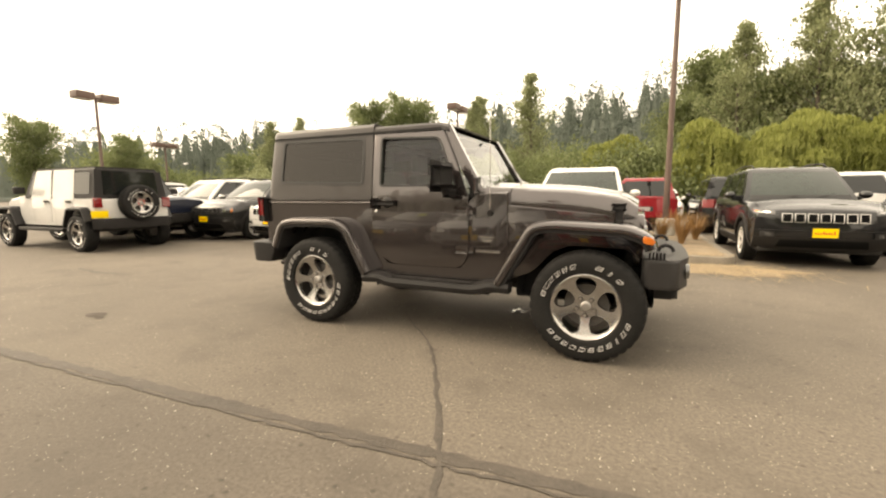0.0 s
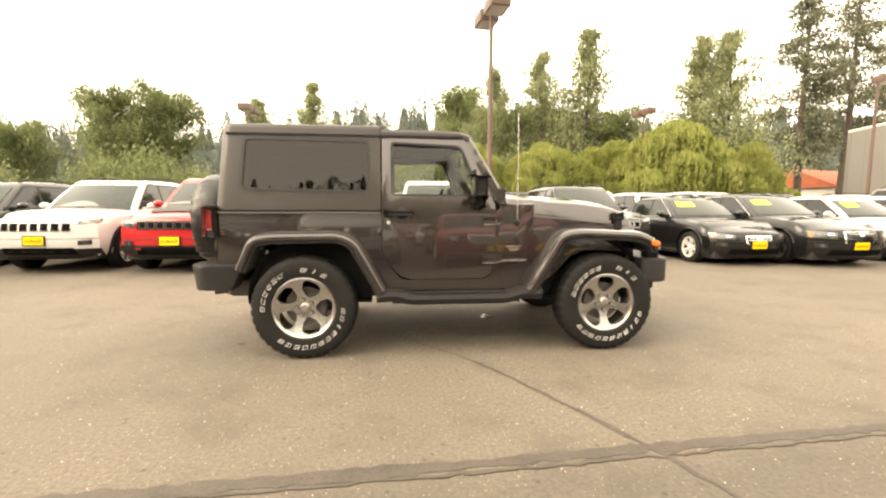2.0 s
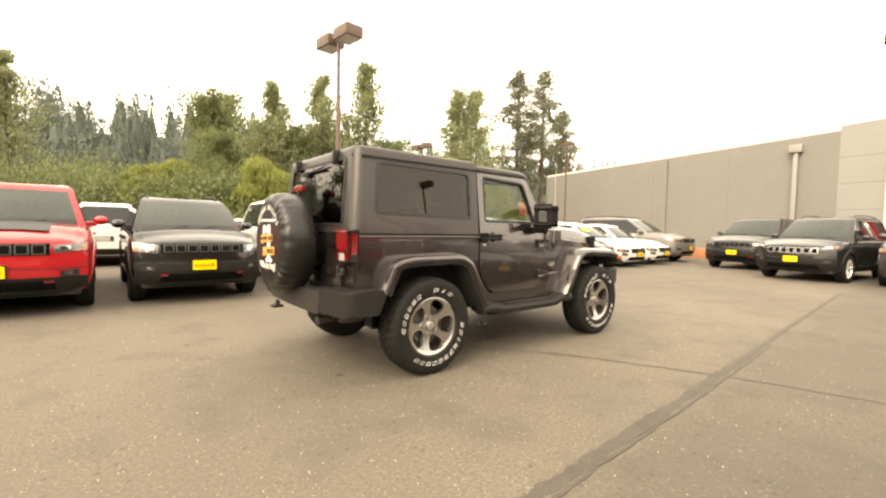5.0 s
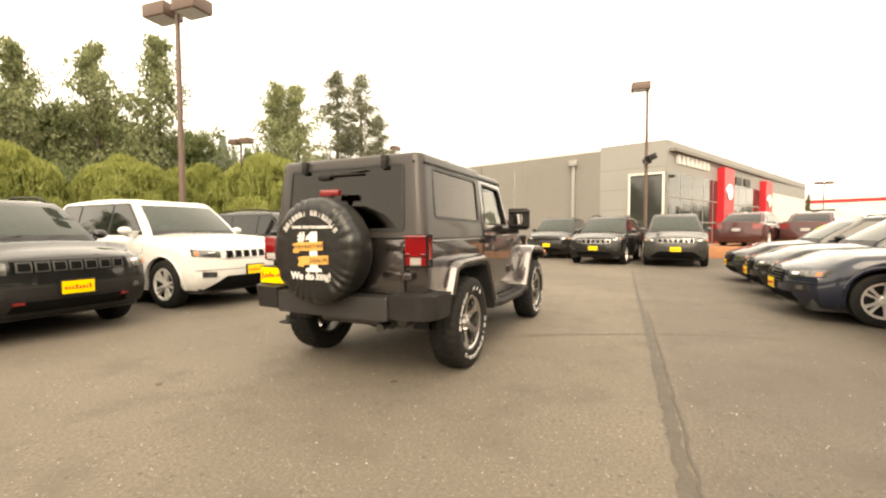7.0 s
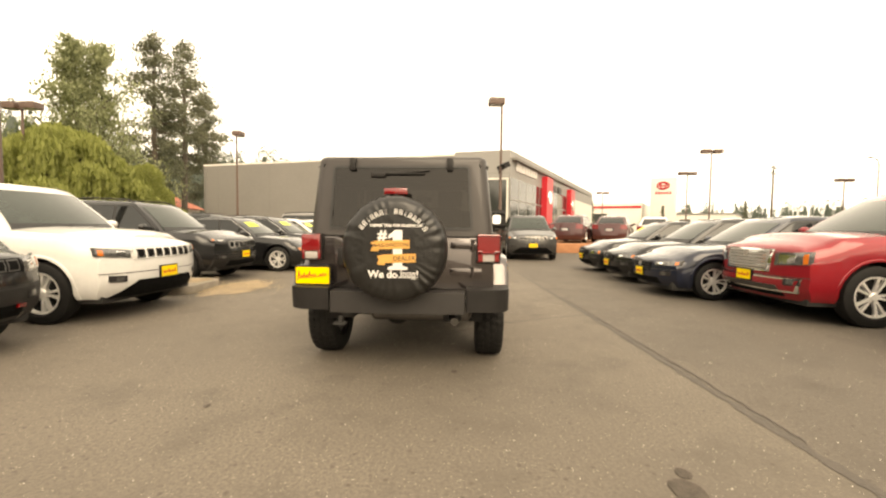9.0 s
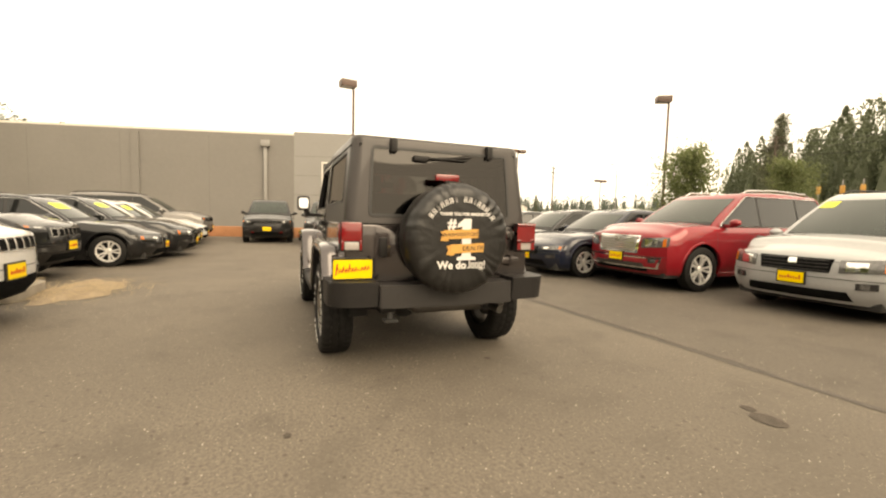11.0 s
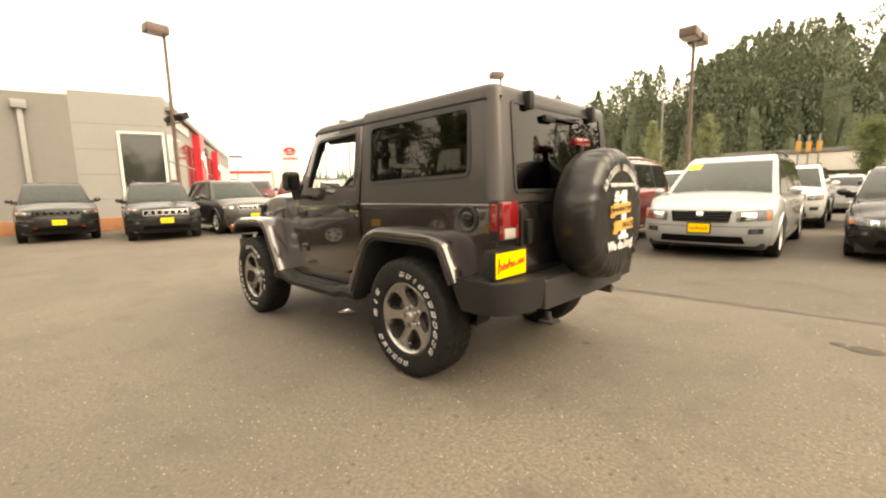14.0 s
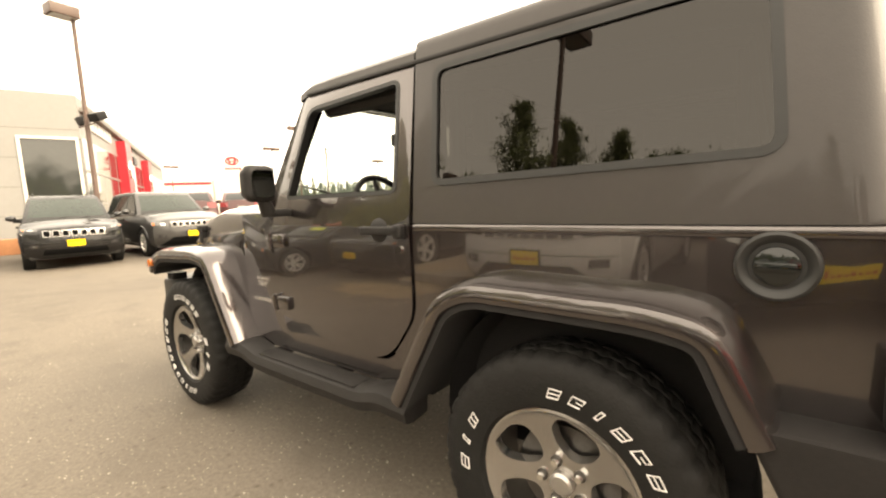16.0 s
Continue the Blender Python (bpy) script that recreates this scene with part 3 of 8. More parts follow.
    prism(bm, o, "z", 0.55, 0.755, 0.03, 3)
    fb = part("front_bumper", bm, M["grey_plastic"], jeep, "grey plastic front bumper with fog lamp pods")
    bm = bmesh.new()
    prism(bm, rpoly([(1.60, -0.62), (1.80, -0.6), (1.84, 0.0), (1.80, 0.6), (1.60, 0.62)], 0.04), "z", 0.45, 0.56, 0.03, 3)
    part("bumper_valance", bm, M["black_plastic"], fb)
    for s in (-1, 1):
        bm = bmesh.new()
        pts = [(1.72 + 0.05 * math.cos(a), 0.79 + 0.045 * math.sin(a)) for a in [math.pi * k / 8 for k in range(9)]]
        for a, b in zip(pts, pts[1:]):
            tube(bm, (a[0], s * 0.42, a[1] - 0.02), (b[0], s * 0.42, b[1] - 0.02), 0.013, None, 8)
        part("tow_hook", bm, M["black_plastic"], fb)
        bm = bmesh.new()
        lathe(bm, [(1.835, 0.055), (1.86, 0.05), (1.865, 0.001)], "x", 20, (0, s * 0.6, 0.66))
        part("fog_lamp", bm, M["lamp_clear"], fb)
        bm = bmesh.new()
        for k in range(5):
            box(bm, 1.60 + 0.022 * k, 1.612 + 0.022 * k, s * 0.70, s * 0.79, 0.755, 0.80, 0.004)
        part("bumper_step", bm, M["black_plastic"], fb)

    # hardtop
    bm = bmesh.new()
    r = bmesh.ops.create_cube(bm, size=1)
    for v in bm.verts:
        up = v.co.z > 0
        v.co = Vector((-0.625 if v.co.x > 0 else (-1.825 if up else -1.885), math.copysign(0.708 if up else 0.775, v.co.y), 1.815 if up else 1.152))
    es = [e for e in bm.edges if all(v.co.x < -1.8 for v in e.verts) and abs(e.verts[0].co.z - e.verts[1].co.z) > 0.3]
    bmesh.ops.bevel(bm, geom=es, offset=0.085, segments=6, affect="EDGES", profile=0.5)
    es = [e for e in bm.edges if all(v.co.z > 1.75 for v in e.verts) and len([f for f in e.link_faces if f.normal.z > 0.9]) == 1 and not all(v.co.x > -0.7 for v in e.verts)]
    bmesh.ops.bevel(bm, geom=es, offset=0.042, segments=4, affect="EDGES", profile=0.55)
    top = mesh_of("hardtop", bm, M["hardtop"])
    bm = bmesh.new()
    box(bm, -1.83, -0.5, -0.66, 0.66, 1.1, 1.745)
    hollow = mesh_of("tool", bm, M["cabin"])
    qw = rpoly([(-1.662, 1.712, 0.06), (-1.692, 1.302, 0.06), (-0.712, 1.282, 0.05), (-0.706, 1.70, 0.06)], 0.06, 6)
    rg = rpoly([(-0.60, 1.205), (0.60, 1.205), (0.572, 1.735), (-0.572, 1.735)], 0.04, 5)
    top = cut(top, [hollow, tool_prism(qw, "y", -1, 1), tool_prism(rg, "x", -2.2, -1.7)])
    ht = part("hardtop", top, None, jeep, "grained dark hardtop with big side windows")
    def side_y(z):
        return 0.775 - (z - 1.152) * 0.109
    for s in (-1, 1):
        bm = bmesh.new()
        ring_on_side(bm, qw, 0.022, 0, 0.012)
        for v in bm.verts:
            v.co.y = s * (side_y(v.co.z) - 0.006 + v.co.y)
        part("quarter_window_seal", bm, M["seal"], ht)
        bm = bmesh.new()
        bm.faces.new([bm.verts.new((p[0], s * (side_y(p[1]) - 0.004), p[1])) for p in qw])
        part("quarter_window", bm, M["shade_glass"], ht, "dark privacy glass")
        # rain gutter
        bm = bmesh.new()
        box(bm, -1.78, 0.03, s * 0.70, s * 0.722, 1.722, 1.737, 0.004)
        part("rain_gutter", bm, M["black_plastic"], ht)
    def back_x(z):
        return -1.885 + (z - 1.152) * 0.0933
    bm = bmesh.new()
    ring_on_side(bm, rg, 0.02, 0, 0.012)
    for v in bm.verts:
        v.co = Vector((back_x(v.co.z) + 0.004 - v.co.y, v.co.x, v.co.z))
    part("tailgate_window_seal", bm, M["seal"], ht)
    bm = bmesh.new()
    bm.faces.new([bm.verts.new((back_x(p[1]) - 0.002, p[0], p[1])) for p in rg])
    part("tailgate_window", bm, M["shade_glass"], ht, "dark lifting rear glass")
    for s in (-1, 1):
        bm = bmesh.new()
        box(bm, -1.875, -1.80, s * 0.405 - 0.026, s * 0.405 + 0.026, 1.69, 1.80, 0.012, 2)
        part("glass_hinge", bm, M["black_plastic"], ht, "black liftglass hinge cover")
    bm = bmesh.new()
    tube(bm, (-1.86, 0.20, 1.655), (-1.858, -0.24, 1.695), 0.011, 0.006, 8)
    box(bm, -1.875, -1.84, 0.13, 0.25, 1.635, 1.68, 0.012)
    box(bm, -1.872, -1.85, -0.2, 0.2, 1.66, 1.672, 0.004)
    part("rear_wiper", bm, M["black_plastic"], ht)
    # front roof panels
    bm = bmesh.new()
    rows = []
    for x in (-0.618, -0.4, -0.15, 0.0, 0.06, 0.085):
        drop = 0.0 if x < -0.05 else (x + 0.05) ** 2 * 1.6
        rows.append([(x, y, z - drop) for y, z in [(-0.715, 1.735), (-0.712, 1.765), (-0.69, 1.785), (-0.62, 1.793), (-0.3, 1.80), (0, 1.803), (0.3, 1.80), (0.62, 1.793), (0.69, 1.785), (0.712, 1.765), (0.715, 1.735)]])
    vs = grid(bm, rows)
    bm.faces.new(vs[0])
    bm.faces.new(vs[-1])
    part("roof_panel", bm, M["hardtop"], jeep, "removable front roof panels")
    bm = bmesh.new()
    box(bm, -0.62, 0.04, -0.66, 0.66, 1.715, 1.73)
    box(bm, -1.78, -0.62, -0.64, 0.64, 1.73, 1.742)
    part("headliner", bm, M["cabin"], jeep)

    # tail
    bm = bmesh.new()
    prism(bm, rpoly([(-0.60, 0.715), (0.55, 0.715), (0.55, 1.14), (-0.60, 1.14)], 0.03), "x", -1.893, -1.87, 0.006)
    gate = part("tailgate", bm, M["granite"], jeep, "side-hinged metallic tailgate")
    for z in (0.86, 1.08):
        bm = bmesh.new()
        box(bm, -1.925, -1.885, -0.68, -0.42, z - 0.028, z + 0.028, 0.012)
        tube(bm, (-1.915, -0.60, z - 0.045), (-1.915, -0.60, z + 0.045), 0.016)
        part("tailgate_hinge", bm, M["granite"], gate)
    bm = bmesh.new()
    box(bm, -1.925, -1.89, 0.46, 0.52, 0.90, 1.05, 0.014)
    part("tailgate_handle", bm, M["black_plastic"], gate)
    bm = bmesh.new()
    box(bm, -2.02, -1.885, -0.16, 0.16, 0.86, 1.22, 0.03)
    box(bm, -2.0, -1.885, -0.05, 0.05, 1.1, 1.3, 0.02)
    tube(bm, (-1.985, 0.02, 1.25), (-1.985, 0.02, 1.50), 0.022)
    part("spare_carrier", bm, M["black_plastic"], gate)
    bm = bmesh.new()
    box(bm, -2.01, -1.965, -0.075, 0.115, 1.485, 1.535, 0.01)
    part("high_brake_lamp", bm, M["red_lens"], gate, "red high-level brake lamp")
    # spare wheel in its cover
    bm = bmesh.new()
    prof = [(-1.985, 0.26), (-1.985, 0.33), (-1.995, 0.375), (-2.02, 0.398), (-2.06, 0.405), (-2.11, 0.408), (-2.16, 0.406), (-2.2, 0.398), (-2.228, 0.378), (-2.243, 0.345), (-2.248, 0.3), (-2.248, 0.2), (-2.248, 0.1), (-2.248, 0.001)]
    lathe(bm, prof, "x", 160, (0, 0, 1.055))
    for v in bm.verts:
        r = math.hypot(v.co.y, v.co.z - 1.055)
        a = math.atan2(v.co.z - 1.055, v.co.y)
        side = math.exp(-((r - 0.385) / 0.055) ** 2) * min(1.0, max(0.06, (-2.09 - v.co.x) / 0.1))
        k = 0.013 * max(0.0, 0.45 + 1.6 * noise.noise((2.3 * math.cos(a), 2.3 * math.sin(a), 9))) * side * math.sin(26 * a + 3 * math.sin(5 * a)) * (0.45 + 0.55 * max(0, math.cos(a - 0.5) + 0.3) + 0.4 * noise.noise((3 * math.cos(a), 3 * math.sin(a), 4)))
        k += 0.004 * noise.noise(v.co * 9) * min(1, r / 0.2)
        if r > 0.01:
            v.co.y += k * math.cos(a)
            v.co.z += k * math.sin(a)
        fold = max(0.0, 0.45 + 1.6 * noise.noise((2.3 * math.cos(a), 2.3 * math.sin(a), 9)))
        v.co.x += 0.014 * fold * side * math.sin(26 * a + 3 * math.sin(5 * a) + 1) + 0.004 * side * noise.noise((8 * math.cos(a), 8 * math.sin(a), 1))
    cover = part("spare_wheel_cover", bm, M["vinyl"], jeep, "black vinyl spare wheel cover with white and gold print", 60)
    xf = -2.2555
    def on_cover(y, z, turn=0):
        return Matrix.Translation((xf, y, z)) @ Euler((radians(90), 0, radians(-90))).to_matrix().to_4x4() @ Matrix.Rotation(radians(turn), 4, "Z")
    def print_part(name, me, m):
        me.materials.clear()
        me.materials.append(m)
        return part(name, me, None, cover)
    bm = bmesh.new()
    prism(bm, [(-0.002, 0.935), (-0.002, 1.148), (0.032, 1.138), (0.032, 1.162), (-0.018, 1.203), (-0.072, 1.203), (-0.072, 0.935), (-0.112, 0.925), (-0.112, 0.905), (0.036, 0.905), (0.036, 0.925)], "x", xf - 0.001, xf + 0.005)
    part("numeral", bm, M["white_print"], cover)
    print_part("number_sign", words("#", 0.11, on_cover(0.078, 1.128), 0.003, 0.003), M["white_print"])
    print_part("small_slogan", words("THANK YOU FOR MAKING US", 0.0285, on_cover(-0.022, 1.226), 0.002, 0.0012), M["white_print"])
    print_part("slogan", words("We do", 0.078, on_cover(0.073, 0.845), 0.002, 0.0022), M["white_print"])
    bm = bmesh.new()
    for k in range(4):
        y0 = -0.042 - 0.034 * k
        box(bm, xf, xf + 0.005, y0 - 0.027, y0 - 0.019, 0.845 if k < 3 else 0.832, 0.888 if k else 0.902)
        box(bm, xf, xf + 0.005, y0 - 0.027, y0 - 0.003, 0.845, 0.853)
        if k:
            box(bm, xf, xf + 0.005, y0 - 0.008, y0, 0.848 if k < 3 else 0.832, 0.888)
            box(bm, xf, xf + 0.005, y0 - 0.025, y0 - 0.003, 0.880, 0.888)
    box(bm, xf, xf + 0.005, -0.190, -0.181, 0.864, 0.902)
    box(bm, xf, xf + 0.005, -0.190, -0.181, 0.845, 0.855)
    part("slogan_bar", bm, M["white_print"], cover)
    for k in range(16):
        if k == 7:
            continue
        bm = bmesh.new()
        a = radians(144 - 110 * k / 15)
        c, s_ = math.cos(a), math.sin(a)
        r0, r1 = 0.272, 0.312
        hw = (0.0125, 0.014, 0.006, 0.0135)[k % 4]
        for ra_, rb_, wa, wb in ((r0, r1, -hw, -hw + 0.009), (r0, r1, hw - 0.009, hw), (r1 - 0.009, r1, -hw, hw), ((r0 + r1) / 2 - 0.006, (r0 + r1) / 2 + 0.003, -hw, hw)):
            pts = [(r * c - w_ * s_, r * s_ + w_ * c) for r, w_ in ((ra_, wa), (ra_, wb), (rb_, wb), (rb_, wa))]
            prism(bm, [(-p[0], p[1] + 1.05) for p in pts], "x", xf, xf + 0.005)
        part("name_bar", bm, M["white_print"], cover)
    for z, y0, lift in ((1.092, 0.135, -0.006), (0.99, 0.088, -0.004)):
        bm = bmesh.new()
        prism(bm, [(y0, z - 0.036), (y0 - 0.262, z - 0.026), (y0 - 0.262, z + 0.038), (y0, z + 0.028)], "x", xf + lift, xf + 0.004)
        prism(bm, [(y0, z - 0.05), (y0 + 0.03, z - 0.045), (y0 + 0.015, z - 0.01), (y0 + 0.03, z + 0.02), (y0 - 0.03, z + 0.02), (y0 - 0.03, z - 0.05)], "x", xf + lift + 0.003, xf + 0.004)
        part("ribbon", bm, M["gold_print"], cover)
        me = words("WASHINGTON'S" if z > 1.05 else "DEALER", 0.040 if z > 1.05 else 0.048, Matrix.Translation((lift - 0.001, 0, 0)) @ on_cover(y0 - 0.131 - (0.0 if z > 1.05 else 0.045), z - 0.014, 2), 0.0012)
        print_part("ribbon_text", me, M["seal"])
    # lamps
    for s in (-1, 1):
        bm = bmesh.new()
        box(bm, -1.925, -1.86, s * 0.645, s * 0.815, 0.945, 1.168, 0.012)
        lamp = part("tail_lamp", bm, M["black_plastic"], jeep, "square tail lamp with red and clear lenses")
        bm = bmesh.new()
        box(bm, -1.95, -1.90, s * 0.655, s * 0.805, 1.02, 1.16, 0.012)
        box(bm, -1.95, -1.90, s * 0.655, s * 0.675, 0.955, 1.03, 0.008)
        box(bm, -1.95, -1.90, s * 0.785, s * 0.805, 0.955, 1.03, 0.008)
        box(bm, -1.92, -1.875, s * 0.80, s * 0.822, 1.0, 1.15, 0.008)
        part("red_lens", bm, M["red_lens"], lamp)
        bm = bmesh.new()
        box(bm, -1.947, -1.90, s * 0.677, s * 0.783, 0.957, 1.016, 0.008)
        part("reversing_lens", bm, M["white_lens"], lamp)
    # plate
    bm = bmesh.new()
    box(bm, -1.93, -1.86, 0.60, 0.86, 0.745, 0.9, 0.015)
    part("plate_bracket", bm, M["black_plastic"], jeep)
    bm = bmesh.new()
    prism(bm, rpoly([(0.580, 0.750), (0.860, 0.750), (0.860, 0.886), (0.580, 0.886)], 0.01), "x", -1.945, -1.938)
    pl = part("number_plate", bm, M["yellow"], jeep, "yellow dealer plate with small red bars")
    for k in range(11):
        y_ = 0.838 - 0.0225 * k
        up = (0.072, 0.030, 0.046, 0.030, 0.058, 0.030, 0.032, 0.010, 0.030, 0.032, 0.030)[k]
        z_ = 0.788 + 0.0022 * k
        bm = bmesh.new()
        prism(bm, [(y_ + 0.010, z_ - (0.012 if k == 0 else 0)), (y_ + 0.001, z_ - (0.012 if k == 0 else 0)), (y_ - 0.011, z_ + up), (y_ - 0.002, z_ + up)], "x", -1.949, -1.944)
        if up > 0.02:
            prism(bm, [(y_ + 0.003, z_ + up * 0.5), (y_ - 0.013, z_ + up * 0.32), (y_ - 0.016, z_ + up * 0.48), (y_ - 0.001, z_ + up * 0.68)], "x", -1.949, -1.944)
        part("plate_bar", bm, M["plate_red"], pl)
    bm = bmesh.new()
    prism(bm, rpoly([(0.570, 0.740), (0.870, 0.740), (0.870, 0.897), (0.570, 0.897)], 0.012), "x", -1.942, -1.93)
    part("plate_frame", bm, M["black_plastic"], pl)
    # rear bumper
    for s in (-1, 1):
        bm = bmesh.new()
        o = rpoly([(-1.635, s * 0.72), (-1.635, s * 0.905, 0.02), (-1.96, s * 0.90, 0.05), (-2.045, s * 0.80, 0.05), (-2.062, s * 0.552, 0.01), (-1.86, s * 0.552, 0.01)], 0.04)
        prism(bm, o, "z", 0.552, 0.735, 0.016, 3)
        for v in bm.verts:
            if v.co.x > -1.72:
                v.co.x -= 0.085 * (0.735 - v.co.z) / 0.18
            if v.co.x < -1.9 and v.co.z < 0.6:
                v.co.x += 0.02
        part("bumper_end", bm, M["black_plastic"], jeep, "black plastic rear bumper end")
    bm = bmesh.new()
    prism(bm, rpoly([(-1.86, -0.545), (-2.055, -0.545), (-2.07, 0), (-2.055, 0.545), (-1.86, 0.545)], 0.02), "z", 0.535, 0.708, 0.014, 3)
    part("rear_bumper", bm, M["grey_plastic"], jeep, "dark plastic rear bumper centre")
    bm = bmesh.new()
    tube(bm, (-2.02, 0.46, 0.50), (-2.03, 0.46, 0.45), 0.02)
    box(bm, -2.08, -1.98, 0.41, 0.51, 0.435, 0.455, 0.01)
    part("tow_eye", bm, M["under"], jeep)
    # fuel filler on the driver's flank
    bm = bmesh.new()
    lathe(bm, [(0.7765, 0.001), (0.7765, 0.052), (0.785, 0.062), (0.788, 0.07), (0.785, 0.077), (0.774, 0.079)], "y", 32, (-1.68, 0, 1.062))
    ff = part("fuel_filler", bm, M["seal"], jeep, "round black fuel filler")
    bm = bmesh.new()
    lathe(bm, [(0.790, 0.001), (0.789, 0.03), (0.784, 0.042), (0.776, 0.044)], "y", 24, (-1.68, 0, 1.062))
    box(bm, -1.715, -1.645, 0.784, 0.797, 1.052, 1.072, 0.005)
    part("filler_cap", bm, M["tint"], ff, "glossy black filler cap")
    # underbody
    for s in (-1, 1):
        bm = bmesh.new()
        box(bm, -1.9, 1.6, s * 0.38, s * 0.50, 0.46, 0.58, 0.015)
        for cx in (-1.212, 1.212):
            tube(bm, (cx + 0.14, s * 0.52, 0.36), (cx + 0.1, s * 0.5, 0.75), 0.03)
        part("chassis_rail", bm, M["under"], jeep)
    for cx in (-1.212, 1.212):
        bm = bmesh.new()
        tube(bm, (cx, -0.7, 0.395), (cx, 0.7, 0.395), 0.045)
        bmesh.ops.create_uvsphere(bm, u_segments=16, v_segments=10, radius=0.13, matrix=Matrix.Translation((cx, 0.12, 0.395)))
        part("axle", bm, M["under"], jeep)
    bm = bmesh.new()
    box(bm, -1.88, -1.66, -0.6, 0.25, 0.44, 0.60, 0.06, 3)
    tube(bm, (-1.7, -0.42, 0.5), (-2.02, -0.46, 0.47), 0.032)
    part("exhaust", bm, M["steel"], jeep, "dull steel silencer and tail pipe")
    bm = bmesh.new()
    box(bm, -0.9, 0.9, -0.3, 0.3, 0.36, 0.5, 0.05)
    box(bm, 0.6, 1.5, -0.55, 0.55, 0.55, 1.02, 0.05)
    part("drive_train", bm, M["under"], jeep)
    # cabin
    bm = bmesh.new()
    box(bm, 0.12, 0.36, -0.70, 0.70, 0.9, 1.21, 0.05, 3)
    box(bm, 0.05, 0.2, 0.2, 0.56, 1.12, 1.235, 0.04, 3)
    part("dashboard", bm, M["cabin"], jeep)
    for y in (0.6, -0.6):
        bm = bmesh.new()
        lathe(bm, [(0.115, 0.05), (0.105, 0.058), (0.1, 0.045), (0.11, 0.001)], "x", 20, (0, y, 1.19))
        part("air_vent", bm, M["chrome"], jeep)
    bm = bmesh.new()
    c = Matrix.Translation((-0.08, 0.37, 1.19)) @ Matrix.Rotation(radians(-66), 4, "Y")
    ring_pts = [c @ Vector((0.185 * math.cos(a), 0.185 * math.sin(a), 0)) for a in [2 * math.pi * k / 28 for k in range(29)]]
    for a, b in zip(ring_pts, ring_pts[1:]):
        tube(bm, a, b, 0.016, None, 8)
    for a in (0, 120, 240):
        tube(bm, c @ Vector((0, 0, -0.02)), c @ Vector((0.18 * math.cos(radians(a)), 0.18 * math.sin(radians(a)), 0)), 0.016, 0.012, 8)
    tube(bm, c @ Vector((0, 0, -0.22)), c @ Vector((0, 0, 0)), 0.05, 0.06, 14)
    part("steering_wheel", bm, M["cabin"], jeep, "black steering wheel")
    for y in (-0.37, 0.37):
        bm = bmesh.new()
        box(bm, -0.58, -0.08, y - 0.25, y + 0.25, 0.72, 0.9, 0.06, 3)
        seat = part("front_seat", bm, M["seat"], jeep, "dark cloth front seat")
        bm = bmesh.new()
        box(bm, -0.68, -0.54, y - 0.24, y + 0.24, 0.82, 1.42, 0.06, 3, pose(-0.6, 0, 0.85, 0, -10, 0) @ pose(0.6, 0, -0.85))
        part("seat_back", bm, M["seat"], seat)
        bm = bmesh.new()
        box(bm, -0.79, -0.70, y - 0.13, y + 0.13, 1.44, 1.62, 0.04, 3)
        part("head_restraint", bm, M["seat"], seat)
    bm = bmesh.new()
    box(bm, -1.45, -0.98, -0.5, 0.5, 0.72, 0.92, 0.06, 3)
    box(bm, -1.55, -1.40, -0.5, 0.5, 0.85, 1.40, 0.06, 3)
    part("rear_seat", bm, M["seat"], jeep)
    bm = bmesh.new()
    for s in (-1, 1):
        pipe_run(bm, [(0.05, s * 0.58, 1.68), (-0.72, s * 0.60, 1.66), (-1.62, s * 0.60, 1.6), (-1.72, s * 0.62, 1.0)], 0.035)
        part("roll_bar", bm, M["cabin"], jeep)
        bm = bmesh.new()
    for x, z in ((-0.72, 1.66), (-1.62, 1.6)):
        pipe_run(bm, [(x, -0.62, 0.8), (x, -0.6, z), (x, 0.6, z), (x, 0.62, 0.8)], 0.035)
        part("roll_hoop", bm, M["cabin"], jeep)
        bm = bmesh.new()
    bm.free()
    bm = bmesh.new()
    box(bm, 0.08, 0.11, -0.11, 0.11, 1.55, 1.62, 0.012)
    tube(bm, (0.1, 0, 1.6), (0.12, 0, 1.68), 0.01)
    part("cabin_mirror", bm, M["cabin"], jeep)
    return jeep


build_jeep()

# ---- the parked cars
P = {}
for nm, col, met in (("white", (0.58, 0.57, 0.55), 0.0), ("black", (0.005, 0.005, 0.0055), 0.0), ("red", (0.38, 0.010, 0.014), 0.1), ("wine", (0.21, 0.008, 0.014), 0.2), ("maroon", (0.075, 0.03, 0.03), 0.3),
                     ("silver", (0.36, 0.365, 0.365), 0.40), ("steel", (0.055, 0.053, 0.052), 0.5), ("charcoal", (0.014, 0.0135, 0.0135), 0.3), ("navy", (0.007, 0.010, 0.022), 0.1), ("pewter", (0.19, 0.18, 0.17), 0.5)):
    P[nm] = paint(nm + "_car_paint", col, met)


def ease(a, b, x):
    u = min(1, max(0, (x - a) / (b - a)))
    return u * u * (3 - 2 * u)


def lerp_list(lst, x):
    if x <= lst[0][0]:
        return lst[0][1]
    for (a, u), (b, v) in zip(lst, lst[1:]):
        if x <= b:
            return u + (v - u) * (x - a) / (b - a)
    return lst[-1][1]


